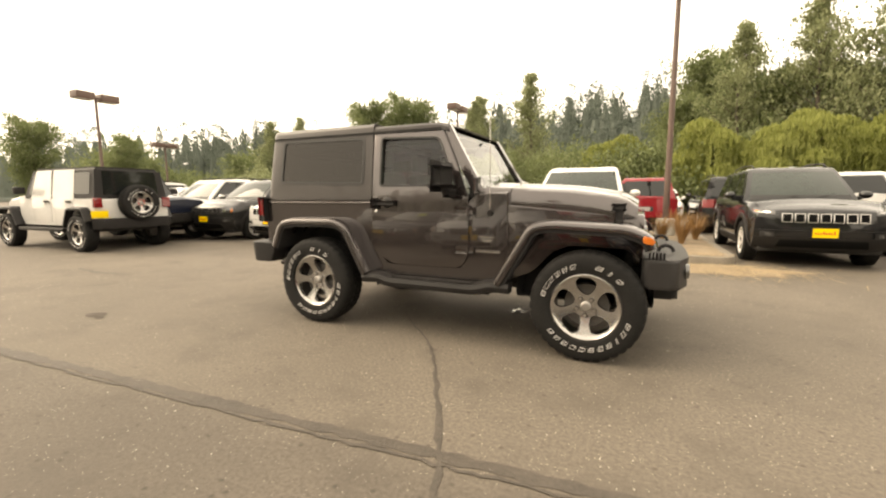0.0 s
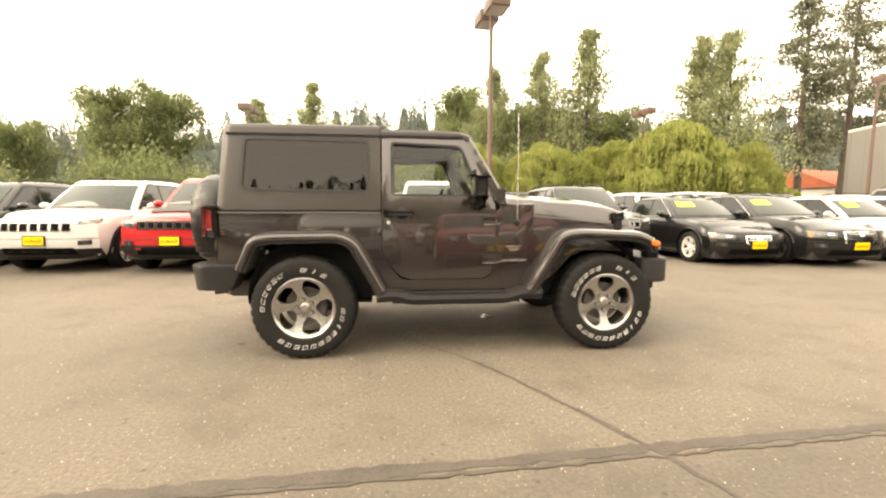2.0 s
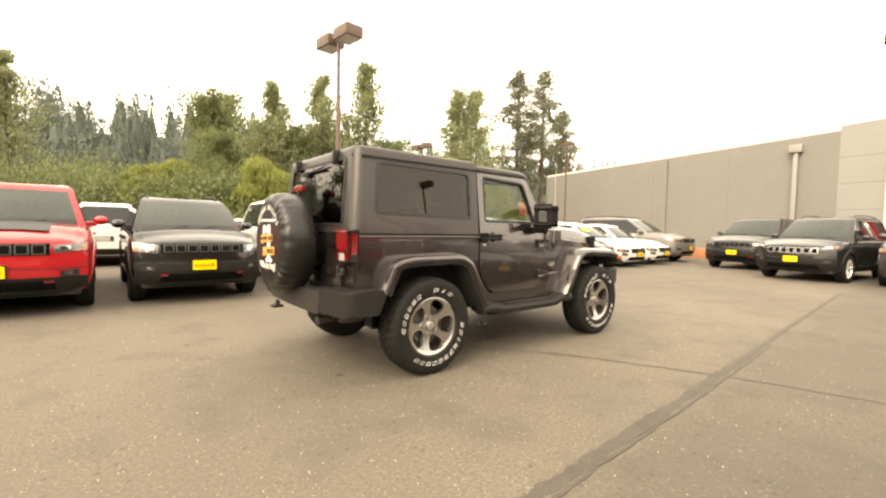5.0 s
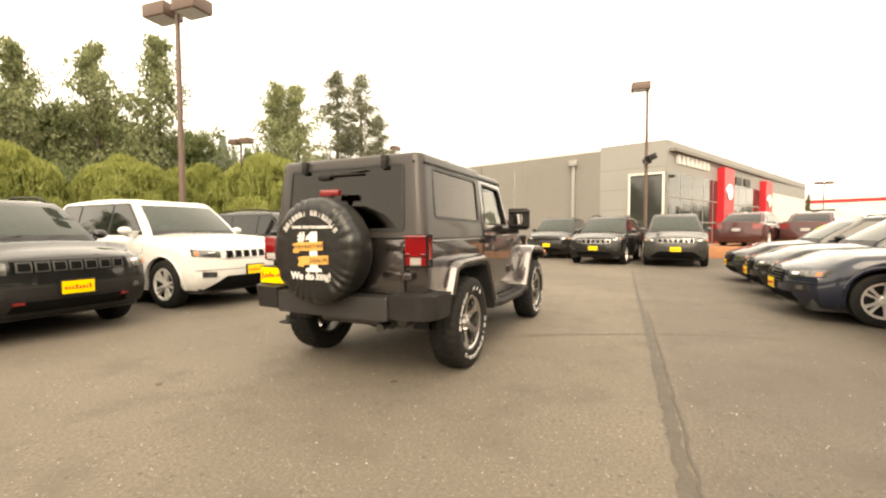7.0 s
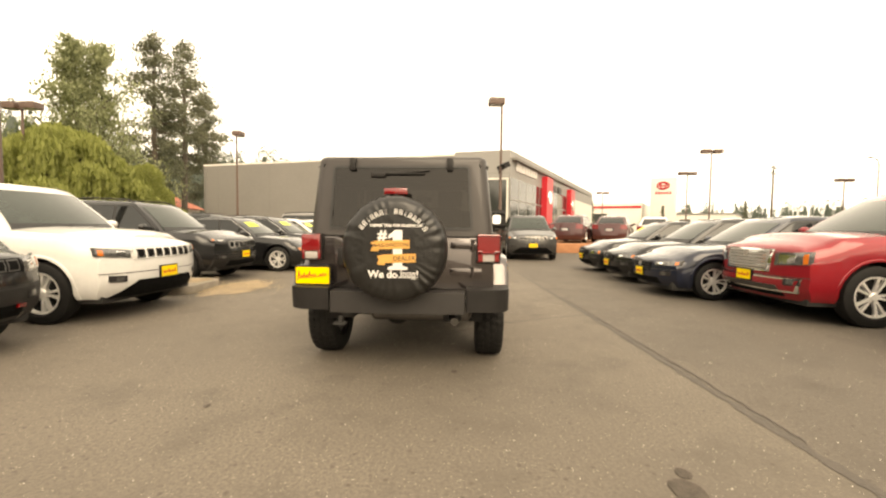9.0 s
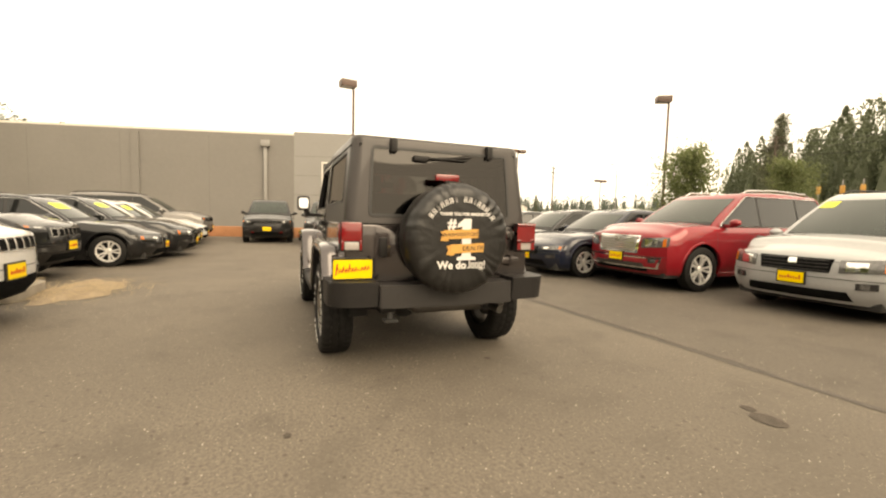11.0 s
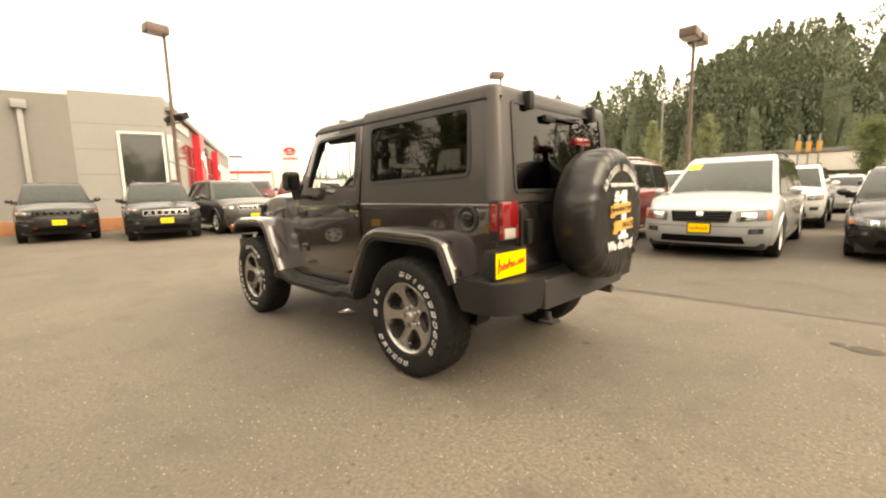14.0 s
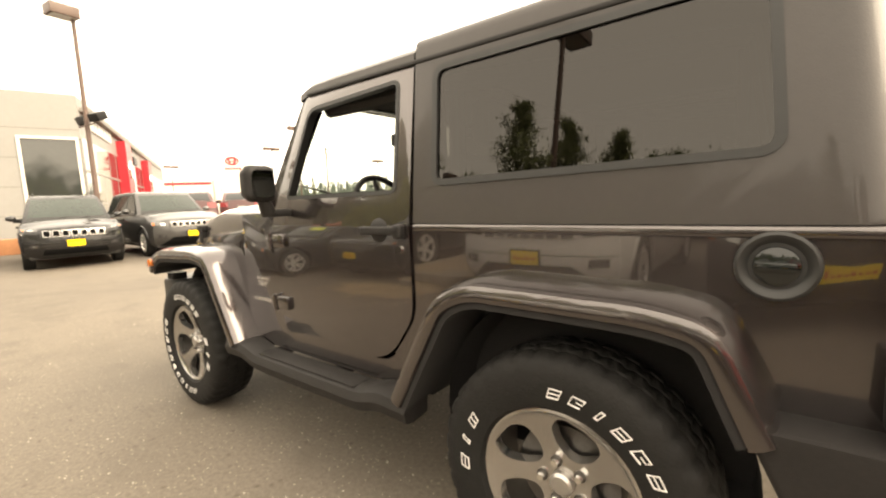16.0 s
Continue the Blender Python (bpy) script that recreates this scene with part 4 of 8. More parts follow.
SUV = dict(L=4.65, W=1.88, H=1.70, wb=2.75, fo=0.93, r=0.365, sill=0.30, hood1=0.95, hood0=1.07, belt=1.08, deck=1.10, xw0=1.22, xw1=1.95, xr1=0.42, xr0=0.14, crown=0.06, clad=True, rails=True, splits=(0.34, 0.70), bul=0.27)
GRAND = dict(SUV, L=4.82, W=1.94, H=1.76, wb=2.915, r=0.38, hood1=0.98, hood0=1.13, belt=1.13, deck=1.16, xw0=1.30, xw1=2.0, clad=False, rails=False)
COMPACT = dict(SUV, L=4.40, W=1.82, H=1.64, wb=2.64, fo=0.90, hood1=0.94, hood0=1.06, xw0=1.12, xw1=1.85, r=0.355)
BIG = dict(SUV, L=5.10, W=2.0, H=1.80, wb=3.02, fo=1.0, r=0.40, hood1=1.03, hood0=1.17, belt=1.14, deck=1.14, xw0=1.22, xw1=2.25, clad=False, rails=True)
VAN = dict(SUV, L=5.09, W=1.99, H=1.75, wb=3.03, fo=0.98, r=0.335, sill=0.24, hood1=0.86, hood0=1.05, belt=1.0, deck=1.02, xw0=1.0, xw1=2.1, xr1=0.30, xr0=0.12, clad=False, rails=True, splits=(0.30, 0.64), bul=0.30)
SEDAN = dict(L=4.80, W=1.82, H=1.45, wb=2.80, fo=0.92, r=0.335, sill=0.20, hood1=0.71, hood0=0.92, belt=0.94, deck=1.0, xw0=1.42, xw1=2.20, xr1=1.35, xr0=0.62, crown=0.05, clad=False, rails=False, splits=(0.42, 0.80), bul=0.36)
COUPE = dict(SEDAN, L=4.60, W=1.80, H=1.42, wb=2.73, fo=0.88, xw0=1.36, xw1=2.1)
LARGE = dict(SEDAN, L=5.10, W=1.87, H=1.48, wb=3.03, fo=0.95, hood1=0.77, hood0=0.97, belt=0.96, deck=1.05, xw0=1.5, xw1=2.3, r=0.35)
WHEELS = {}


def road_wheel(parent, at, r, spokes):
    key = (r, spokes)
    if key not in WHEELS:
        w, rr = 0.11, r * 0.66
        lst = []
        bm = bmesh.new()
        lathe(bm, [(-w * 0.7, rr), (-w, rr + 0.02), (-w, r * 0.9), (-w * 0.85, r * 0.98), (-w * 0.4, r), (w * 0.4, r), (w * 0.85, r * 0.98), (w, r * 0.9), (w, rr + 0.02), (w * 0.7, rr)], "y", 40)
        lst.append(("tyre", mesh_of("tyre", bm, M["rubber"])))
        bm = bmesh.new()
        lathe(bm, [(w * 0.78, rr + 0.005), (w * 0.9, rr), (w * 0.86, rr - 0.02), (w * 0.6, rr - 0.03), (w * 0.6, rr - 0.01)], "y", 40)
        n = abs(spokes)
        for k in range(n):
            a = 2 * math.pi * (k + 0.5) / n + (0.11 * (-1) ** k if n == 10 else 0.0)
            hw0, hw1 = (0.032, 0.062) if n <= 6 else (0.014, 0.02)
            pts = []
            for rad, hw, y in ((0.04, hw0, w * 0.62), (rr * 0.6, hw0, w * 0.78), (rr - 0.012, hw1, w * 0.84)):
                c, s = math.cos(a), math.sin(a)
                pts.append([(rad * c - hw * s, y, rad * s + hw * c), (rad * c + hw * s, y, rad * s - hw * c), (rad * c + hw * s, y - 0.04, rad * s - hw * c), (rad * c - hw * s, y - 0.04, rad * s + hw * c)])
            grid(bm, pts, True)
        lathe(bm, [(w * 0.7, 0.001), (w * 0.7, 0.045), (w * 0.55, 0.065), (w * 0.2, 0.07)], "y", 16)
        lst.append(("rim", mesh_of("rim", bm, M["alloy_bright"] if spokes > 0 else M["alloy_dark"])))
        bm = bmesh.new()
        lathe(bm, [(w * 0.75, rr - 0.005), (0.0, rr - 0.02), (-w * 0.2, rr * 0.7), (-w * 0.2, 0.001)], "y", 28)
        lst.append(("rim_barrel", mesh_of("rim_barrel", bm, M["under"])))
        WHEELS[key] = lst
    wheel = new("wheel")
    wheel.parent = parent
    wheel.matrix_basis = at
    for nm, me in WHEELS[key]:
        part(nm, me, None, wheel)


def make_car(name, label, st, col, x, y, head, z=0.0, group="", jeep=False, spokes=5, plate=True, grille=None, lamp=None, front=True, sticker=None, chrome=False, hooks=False, black_hood=False, lower=None, tail=None, bright_grille=False, mouth=False, category="car"):
    """A parked car whose number plate stands at (x, y), nose towards head degrees."""
    L, W, H, wb, fo, r, sill = st["L"], st["W"], st["H"], st["wb"], st["fo"], st["r"], st["sill"]
    hx = L / 2
    a = radians(head)
    d = hx if front else -hx
    car = thing(name, label, category, group, pose(x - d * math.cos(a), y - d * math.sin(a), z, 0, 0, head))
    lac = P[col]
    xf, xr = hx - fo, hx - fo - wb
    ra = r + 0.065
    hood1, hood0, belt, deck, bul = st["hood1"], st["hood0"], st["belt"], st["deck"], st["bul"]
    xw0, xw1, xr1, xr0 = hx - st["xw0"], hx - st["xw1"], -hx + st["xr1"], -hx + st["xr0"]
    setback = [(sill, 0.12), (sill + 0.10, 0.03), (sill + 0.2, 0.0), (hood1 * 0.7, 0.004), (hood1 - 0.10, 0.022), (hood1 - 0.04, 0.05), (hood1, 0.10), (hood1 + 0.2, 0.2)]
    back = [(sill, 0.12), (sill + 0.2, 0.0), (deck * 0.62, 0.02), (deck, 0.07), (deck + 0.2, 0.12)]
    tops = [(-hx, deck - 0.03), (xr0 - 0.02, deck), (xr0 + 0.5, belt + 0.02), (xw0 - 0.4, belt), (xw0, hood0), (xw0 + (hx - xw0) * 0.5, (hood0 + hood1) / 2 + 0.04), (hx - 0.36, hood1 + 0.035), (hx - 0.14, hood1 - 0.005), (hx, hood1 - 0.06)]

    def nose(yy, zz):
        return hx - lerp_list(setback, zz) - bul * (abs(yy) / (W / 2)) ** 3

    def tail_x(yy, zz):
        return -hx + lerp_list(back, zz) + 0.13 * (abs(yy) / (W / 2)) ** 3

    def plan(X):
        return W / 2 * (1 - 0.07 * ease(hx - 0.9, hx, X) - 0.05 * ease(hx - 0.8, hx, -X))

    def side(X, zz):
        zt = lerp_list(tops, X)
        u = (zz - sill) / (zt - sill)
        return plan(X) * lerp_list([(0, 0.93), (0.10, 0.978), (0.42, 1.0), (0.66, 0.99), (0.72, 0.992), (0.86, 0.975), (0.95, 0.945), (1.0, 0.90)], u)

    xs = sorted(set([round(-hx + L * i / 56, 3) for i in range(57)] + [round(c + k * ra, 3) for c in (xf, xr) for k in (-1.0, -0.97, -0.8, -0.5, 0.5, 0.8, 0.97, 1.0)]))
    rows = []
    for X in xs:
        zt = lerp_list(tops, X)
        zb = sill
        for c in (xf, xr):
            if abs(X - c) < ra:
                zb = max(zb, r + math.sqrt(ra * ra - (X - c) ** 2))
        half = []
        for u in (0, 0.10, 0.26, 0.42, 0.58, 0.66, 0.72, 0.80, 0.88, 0.95, 1.0):
            zz = max(sill + u * (zt - sill), min(zb, zt - 0.05))
            half.append((side(X, zz), zz))
        w = half[-1][0]
        half += [(w * 0.9, zt + 0.012), (w * 0.66, zt + st["crown"] * 0.65), (w * 0.34, zt + st["crown"] * 0.93), (0, zt + st["crown"])]
        e, eb = ease(hx - 0.75, hx, X) ** 1.5, ease(hx - 0.6, hx, -X) ** 1.5
        def place(yy, zz):
            return (X - e * (hx - nose(yy, zz)) + eb * (tail_x(yy, zz) + hx), yy, zz)
        row = [place(-p, q) for p, q in half] + [place(p, q) for p, q in half[-2::-1]]
        rows.append(row)
    bm = bmesh.new()
    vs = grid(bm, rows)
    for ring, fn in ((vs[0], tail_x), (vs[-1], nose)):
        n = len(ring)
        cols = []
        for j in range(n // 2):
            lo, hi = ring[j], ring[n - 1 - j]
            mids = []
            for k in range(1, 8):
                f = k / 8
                yy = lo.co.y * (1 - f) + hi.co.y * f
                mids.append(bm.verts.new((fn(yy, lo.co.z), yy, lo.co.z)))
            cols.append([lo] + mids + [hi])
        for p, q in zip(cols, cols[1:]):
            for k in range(8):
                bm.faces.new((p[k], p[k + 1], q[k + 1], q[k]))
        top = [ring[n // 2]]
        last = cols[-1]
        for k in range(8):
            bm.faces.new((last[k], last[k + 1], top[0]))
    part("body", bm, lac, car, "", 32)

    # cabin
    gz0, gz1 = belt - 0.02, H
    def gw(zz):
        return W / 2 * (0.90 - 0.19 * (zz - gz0) / (gz1 - gz0))
    def gx(zz, fr):
        q = (zz - gz0) / (gz1 - gz0)
        return xw0 + (xw1 - xw0) * q ** 1.22 if fr else xr0 + (xr1 - xr0) * q ** 1.4
    def gfront(v, zz, off=0.0):
        return (gx(zz, True) - 0.16 * v * v + off, v * gw(zz), zz)
    def gback(v, zz, off=0.0):
        return (gx(zz, False) + 0.10 * v * v - off, v * gw(zz), zz)
    rows = []
    for q, inset, dz in ((0, 0, 0), (0.12, 0, 0), (0.25, 0, 0), (0.4, 0, 0), (0.55, 0, 0), (0.7, 0, 0), (0.86, 0, 0), (0.94, 0.012, 0.1), (0.985, 0.05, 0.55), (1.0, 0.12, 1.0), (1.0, 0.26, 1.25), (1.0, 0.5, 1.5)):
        zz = gz0 + q * (gz1 - gz0)
        ring = [gfront(k / 4 - 1, zz) for k in range(9)]
        x0, x1 = ring[-1][0], gback(1, zz)[0]
        ring += [(x0 + (x1 - x0) * k / 6, gw(zz), zz) for k in range(1, 6)]
        ring += [gback(1 - k / 4, zz) for k in range(9)]
        ring += [(x1 + (x0 - x1) * k / 6, -gw(zz), zz) for k in range(1, 6)]
        cx = (gx(zz, True) + gx(zz, False)) / 2
        ring = [(p[0] - math.copysign(min(inset, abs(p[0] - cx)), p[0] - cx) * (0.8 if abs(p[1]) < gw(zz) * 0.99 else 0.4), p[1] * (1 - inset / gw(zz) * 0.9), p[2] + dz * 0.045 * (1 - ((p[0] - cx) / max(0.1, ring[4][0] - cx)) ** 2)) for p in ring]
        rows.append(ring)
    bm = bmesh.new()
    vs = grid(bm, rows, True)
    bm.faces.new(vs[-1])
    part("cabin_shell", bm, lac, car, "", 32)
    zl, zh = gz0 + 0.05, gz0 + 0.85 * (gz1 - gz0)
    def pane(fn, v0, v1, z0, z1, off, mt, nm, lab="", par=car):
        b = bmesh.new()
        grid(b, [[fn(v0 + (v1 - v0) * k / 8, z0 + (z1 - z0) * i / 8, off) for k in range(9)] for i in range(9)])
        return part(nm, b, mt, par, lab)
    ws = pane(gfront, -0.9, 0.9, zl - 0.03, zh, 0.012, M["screen_tint"], "windscreen")
    pane(gback, -0.84, 0.84, zl + 0.02, zh, 0.014, M["tint"], "rear_window")
    if sticker:
        v0, v1, z0, z1 = sticker
        pane(gfront, v0, v1, zl + z0 * (zh - zl), zl + z1 * (zh - zl), 0.018, M["sticker"], "windscreen_sticker", "yellow price sticker", ws)
    # Dark overlay added in place of the dashboard seen through the glass.
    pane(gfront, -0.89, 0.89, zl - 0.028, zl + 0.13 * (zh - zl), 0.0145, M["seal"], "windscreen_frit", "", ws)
    b = bmesh.new()
    for y0 in (-0.5, 0.05):
        tube(b, gfront(y0, zl - 0.03, 0.02), gfront(y0 + 0.45, zl + 0.05, 0.02), 0.008, 0.006, 5)
    part("wiper", b, M["black_plastic"], car)
    fx0 = lambda zz: gx(zz, True) - 0.16 - 0.10
    bx0 = lambda zz: gx(zz, False) + 0.10 + 0.10
    zm = zh + 0.03
    span = fx0(zl) - bx0(zl)
    for s in (-1, 1):
        o = rpoly([(fx0(zl) + 0.05, zl - 0.01), (fx0(zm) + 0.02, zm + 0.01), (bx0(zm) - 0.02, zm + 0.01), (bx0(zl) - 0.05, zl - 0.01)], 0.06)
        b = bmesh.new()
        b.faces.new([b.verts.new((p[0], s * (gw(p[1]) + 0.005), p[1])) for p in o])
        trim = part("side_window_trim", b, M["seal"], car)
        cuts = [fx0(zl)] + [fx0(zl) - span * f for f in st["splits"]] + [bx0(zl)]
        for k in range(len(cuts) - 1):
            c0, c1 = cuts[k] - (0.03 if k else 0), cuts[k + 1] + (0.03 if k < len(cuts) - 2 else 0)
            t0 = fx0(zm) if k == 0 else c0 - 0.02
            t1 = bx0(zm) if k == len(cuts) - 2 else c1 - 0.02
            if t0 - t1 < 0.08:
                t1 = t0 - 0.08
            b = bmesh.new()
            b.faces.new([b.verts.new((p[0], s * (gw(p[1]) + 0.010), p[1])) for p in rpoly([(c0, zl + 0.01), (t0, zm - 0.015), (t1, zm - 0.015), (c1, zl + 0.01)], 0.04)])
            part("side_window", b, M["tint"], trim)
        if chrome:
            b = bmesh.new()
            for i in range(len(o)):
                p, q = o[i], o[(i + 1) % len(o)]
                tube(b, (p[0], s * (gw(p[1]) + 0.008), p[1]), (q[0], s * (gw(q[1]) + 0.008), q[1]), 0.008, None, 5)
            part("window_surround", b, M["chrome"], trim)
        # seams and handles
        for X in (xw0 - 0.12, cuts[1], max(xr + ra * 0.55, cuts[2])):
            b = bmesh.new()
            z0 = sill + 0.1 if abs(X - xr) > ra + 0.03 else r + ra + 0.05
            pts = [(X, z0 + (lerp_list(tops, X) - z0) * k / 6) for k in range(7)]
            grid(b, [[(p[0] - 0.004, s * (side(p[0], p[1]) + 0.002), p[1]), (p[0] + 0.004, s * (side(p[0], p[1]) + 0.002), p[1])] for p in pts])
            part("door_seam", b, M["seal"], car)
        for X in (cuts[1] + 0.16, cuts[2] + 0.22):
            zz = belt - 0.14
            b = bmesh.new()
            box(b, X - 0.09, X + 0.09, s * (side(X, zz) - 0.005), s * (side(X, zz) + 0.03), zz - 0.014, zz + 0.014, 0.01)
            part("door_handle", b, M["chrome"] if chrome else lac, car)
        # mirror
        X = xw0 - 0.42
        b = bmesh.new()
        bmesh.ops.create_uvsphere(b, u_segments=16, v_segments=10, radius=1.0, matrix=Matrix.Translation((X, s * (W / 2 + 0.075), belt + 0.092)) @ Matrix.Diagonal((0.085, 0.098, 0.068, 1)))
        for v in b.verts:
            v.co.x = max(v.co.x, X - 0.055)
        box(b, X - 0.03, X + 0.04, s * (W / 2 - 0.12), s * (W / 2 + 0.03), belt + 0.0, belt + 0.07, 0.015)
        mr = part("door_mirror", b, lac, car)
        b = bmesh.new()
        prism(b, rpoly([(s * (W / 2 + 0.03), belt + 0.055), (s * (W / 2 + 0.12), belt + 0.055), (s * (W / 2 + 0.12), belt + 0.13), (s * (W / 2 + 0.03), belt + 0.13)], 0.03), "x", X - 0.06, X - 0.054)
        part("mirror_glass", b, M["mirror"], mr)
        # wheels, wells, arch lips
        for c in (xf, xr):
            road_wheel(car, pose(c, s * (W / 2 - 0.125), r - 0.004, 0, 0, 0 if s > 0 else 180), r, spokes)
            b = bmesh.new()
            lathe(b, [(s * (W / 2 - 0.30), 0.02), (s * (W / 2 - 0.30), ra + 0.02), (s * (W / 2 - 0.07), ra + 0.012)], "y", 28, (c, 0, r))
            for v in b.verts:
                v.co.z = max(v.co.z, sill + 0.02)
            part("wheel_well", b, M["well"], car)
            b = bmesh.new()
            wid = 0.065 if st["clad"] else 0.022
            rows = []
            for k in range(17):
                an = math.pi * k / 16
                row = []
                for rad, out in ((ra - 0.012, -0.04), (ra - 0.012, 0.012), (ra + wid - 0.01, 0.014), (ra + wid, 0.0)):
                    X, zz = c + rad * math.cos(an), r + rad * math.sin(an)
                    zz = max(zz, sill - 0.02) if k not in (0, 16) else sill
                    row.append((X, s * (side(X, min(zz, lerp_list(tops, X) - 0.06)) + out), zz))
                rows.append(row)
            grid(b, rows)
            part("arch_trim", b, M["black_plastic"] if st["clad"] else lac, car)
        b = bmesh.new()
        grid(b, [[(X, s * (side(X, sill + h) + o_), sill + h) for h, o_ in ((-0.05, -0.05), (-0.04, 0.008), (0.11 if st["clad"] else 0.03, 0.010), (0.12 if st["clad"] else 0.04, -0.004))] for X in [xr + ra + (xf - xr - 2 * ra) * k / 8 for k in range(9)]])
        part("sill_trim", b, M["black_plastic"] if st["clad"] else lac, car)
        if st["rails"]:
            b = bmesh.new()
            y_ = s * (gw(H) - 0.10)
            pts = [(xw1 - 0.2, H + 0.01), (xw1 - 0.35, H + 0.065), ((xw1 + xr1) / 2, H + 0.095), (xr1 + 0.3, H + 0.06), (xr1 + 0.12, H)]
            for p, q in zip(pts, pts[1:]):
                tube(b, (p[0], y_, p[1]), (q[0], y_, q[1]), 0.015, None, 8)
            part("roof_rail", b, M["chrome"] if chrome else M["black_plastic"], car)
    b = bmesh.new()
    box(b, -hx + 0.25, hx - 0.25, -W / 2 + 0.14, W / 2 - 0.14, sill - 0.06, sill + 0.14, 0.04)
    part("underbody", b, M["under"], car)

    def patch(fn, corners, out, th, mt, nm, par=car, lab="", n=8, m=3, sgn=1):
        """A panel on the nose or tail between four corners (y, z): bottom pair, then top pair."""
        (ya, za), (yb, zb), (yc, zc), (yd, zd) = corners
        b = bmesh.new()
        def row(dx):
            rr = []
            for i in range(m + 1):
                v = i / m
                rr.append([])
                for k in range(n + 1):
                    u = k / n
                    yy = (ya * (1 - u) + yb * u) * (1 - v) + (yd * (1 - u) + yc * u) * v
                    zz = (za * (1 - u) + zb * u) * (1 - v) + (zd * (1 - u) + zc * u) * v
                    rr[-1].append((fn(yy, zz) + sgn * dx, yy, zz))
            return rr
        f, g = grid(b, row(out)), grid(b, row(out - th))
        def rim(g_):
            return g_[0] + [q[-1] for q in g_[1:]] + g_[-1][-2::-1] + [q[0] for q in g_[-2:0:-1]]
        p, q = rim(f), rim(g)
        for k in range(len(p)):
            b.faces.new((p[k], p[(k + 1) % len(p)], q[(k + 1) % len(q)], q[k]))
        return part(nm, b, mt, par, lab)

    hw = W / 2
    # nose
    zs = hood1 - 0.045
    patch(nose, [(-hw * 0.78, zs - 0.05), (hw * 0.78, zs - 0.05), (hw * 0.78, zs - 0.044), (-hw * 0.78, zs - 0.044)], 0.004, 0.01, M["seal"], "bonnet_front_seam", car, "", 10, 1)
    patch(nose, [(-hw * 0.93, sill + 0.31), (hw * 0.93, sill + 0.31), (hw * 0.93, sill + 0.318), (-hw * 0.93, sill + 0.318)], 0.004, 0.01, M["seal"], "bumper_seam", car, "", 12, 1)
    wb_ = 0.25 if lamp and lamp[1] - lamp[0] > 0.17 else 0.16
    zl0, zl1, yl0, yl1 = lamp or (hood1 - 0.20, hood1 - 0.07, 0.60, 0.93)
    for s in (-1, 1):
        hl = patch(nose, [(s * hw * yl0, zl0), (s * hw * yl1, zl0 + 0.03), (s * hw * yl1, zl1 + 0.02), (s * hw * yl0, zl1 - 0.02)], 0.008, 0.05, M["lamp_clear"], "headlamp", car, "clear headlamp")
        patch(nose, [(s * hw * (yl0 + 0.06), zl0 + 0.03), (s * hw * (yl0 + wb_), zl0 + 0.035), (s * hw * (yl0 + wb_), zl1 - 0.03), (s * hw * (yl0 + 0.06), zl1 - 0.035)], 0.011, 0.02, M["chrome"], "headlamp_bulb", hl)
        patch(nose, [(s * hw * (yl1 - 0.06), zl0 + 0.035), (s * hw * (yl1 - 0.015), zl0 + 0.04), (s * hw * (yl1 - 0.015), zl1 - 0.01), (s * hw * (yl1 - 0.06), zl1 - 0.015)], 0.011, 0.02, M["amber"], "indicator", hl)
        fz = sill + 0.20
        patch(nose, [(s * hw * 0.66, fz), (s * hw * 0.84, fz + 0.01), (s * hw * 0.84, fz + 0.09), (s * hw * 0.66, fz + 0.08)], 0.008, 0.03, M["black_plastic"], "fog_lamp_recess")
        patch(nose, [(s * hw * 0.70, fz + 0.02), (s * hw * 0.78, fz + 0.02), (s * hw * 0.78, fz + 0.07), (s * hw * 0.70, fz + 0.07)], 0.012, 0.03, M["lamp_clear"], "fog_lamp")
        if hooks:
            patch(nose, [(s * hw * 0.50, sill + 0.13), (s * hw * 0.60, sill + 0.13), (s * hw * 0.60, sill + 0.165), (s * hw * 0.50, sill + 0.165)], 0.03, 0.03, M["red_lens"], "tow_hook", car, "red tow hook")
    gz_0, gz_1, gy = grille or (hood1 - 0.22, hood1 - 0.06, 0.52)
    if jeep:
        gp = patch(nose, [(-hw * gy, gz_0), (hw * gy, gz_0), (hw * gy, gz_1), (-hw * gy, gz_1)], 0.006, 0.03, M["shaded_mesh"] if jeep == "dark" else lac, "grille")
        for k in range(7):
            c = (k - 3) * hw * gy * 0.272
            e = hw * gy * 0.115
            sl = patch(nose, [(c - e, gz_0 + 0.01), (c + e, gz_0 + 0.01), (c + e, gz_1 - 0.01), (c - e, gz_1 - 0.01)], 0.012, 0.02, M["alloy"] if jeep == "chrome" else M["slot_ring"], "grille_slot", gp, "", 2, 2)
            e *= 0.78
            patch(nose, [(c - e, gz_0 + 0.024), (c + e, gz_0 + 0.024), (c + e, gz_1 - 0.022), (c - e, gz_1 - 0.022)], 0.015, 0.02, M["shaded_mesh"], "slot_mesh", sl, "", 2, 2)
    else:
        if chrome:
            patch(nose, [(-hw * gy * 1.06, gz_0 - 0.025), (hw * gy * 1.06, gz_0 - 0.025), (hw * gy * 1.12, gz_1 + 0.025), (-hw * gy * 1.12, gz_1 + 0.025)], 0.006, 0.03, M["chrome"], "grille_surround")
        gp = patch(nose, [(-hw * gy * 0.92, gz_0), (hw * gy * 0.92, gz_0), (hw * gy, gz_1), (-hw * gy, gz_1)], 0.010, 0.03, M["alloy_satin"] if bright_grille else M["shaded_mesh"], "grille")
        n = max(3, int((gz_1 - gz_0) / 0.04))
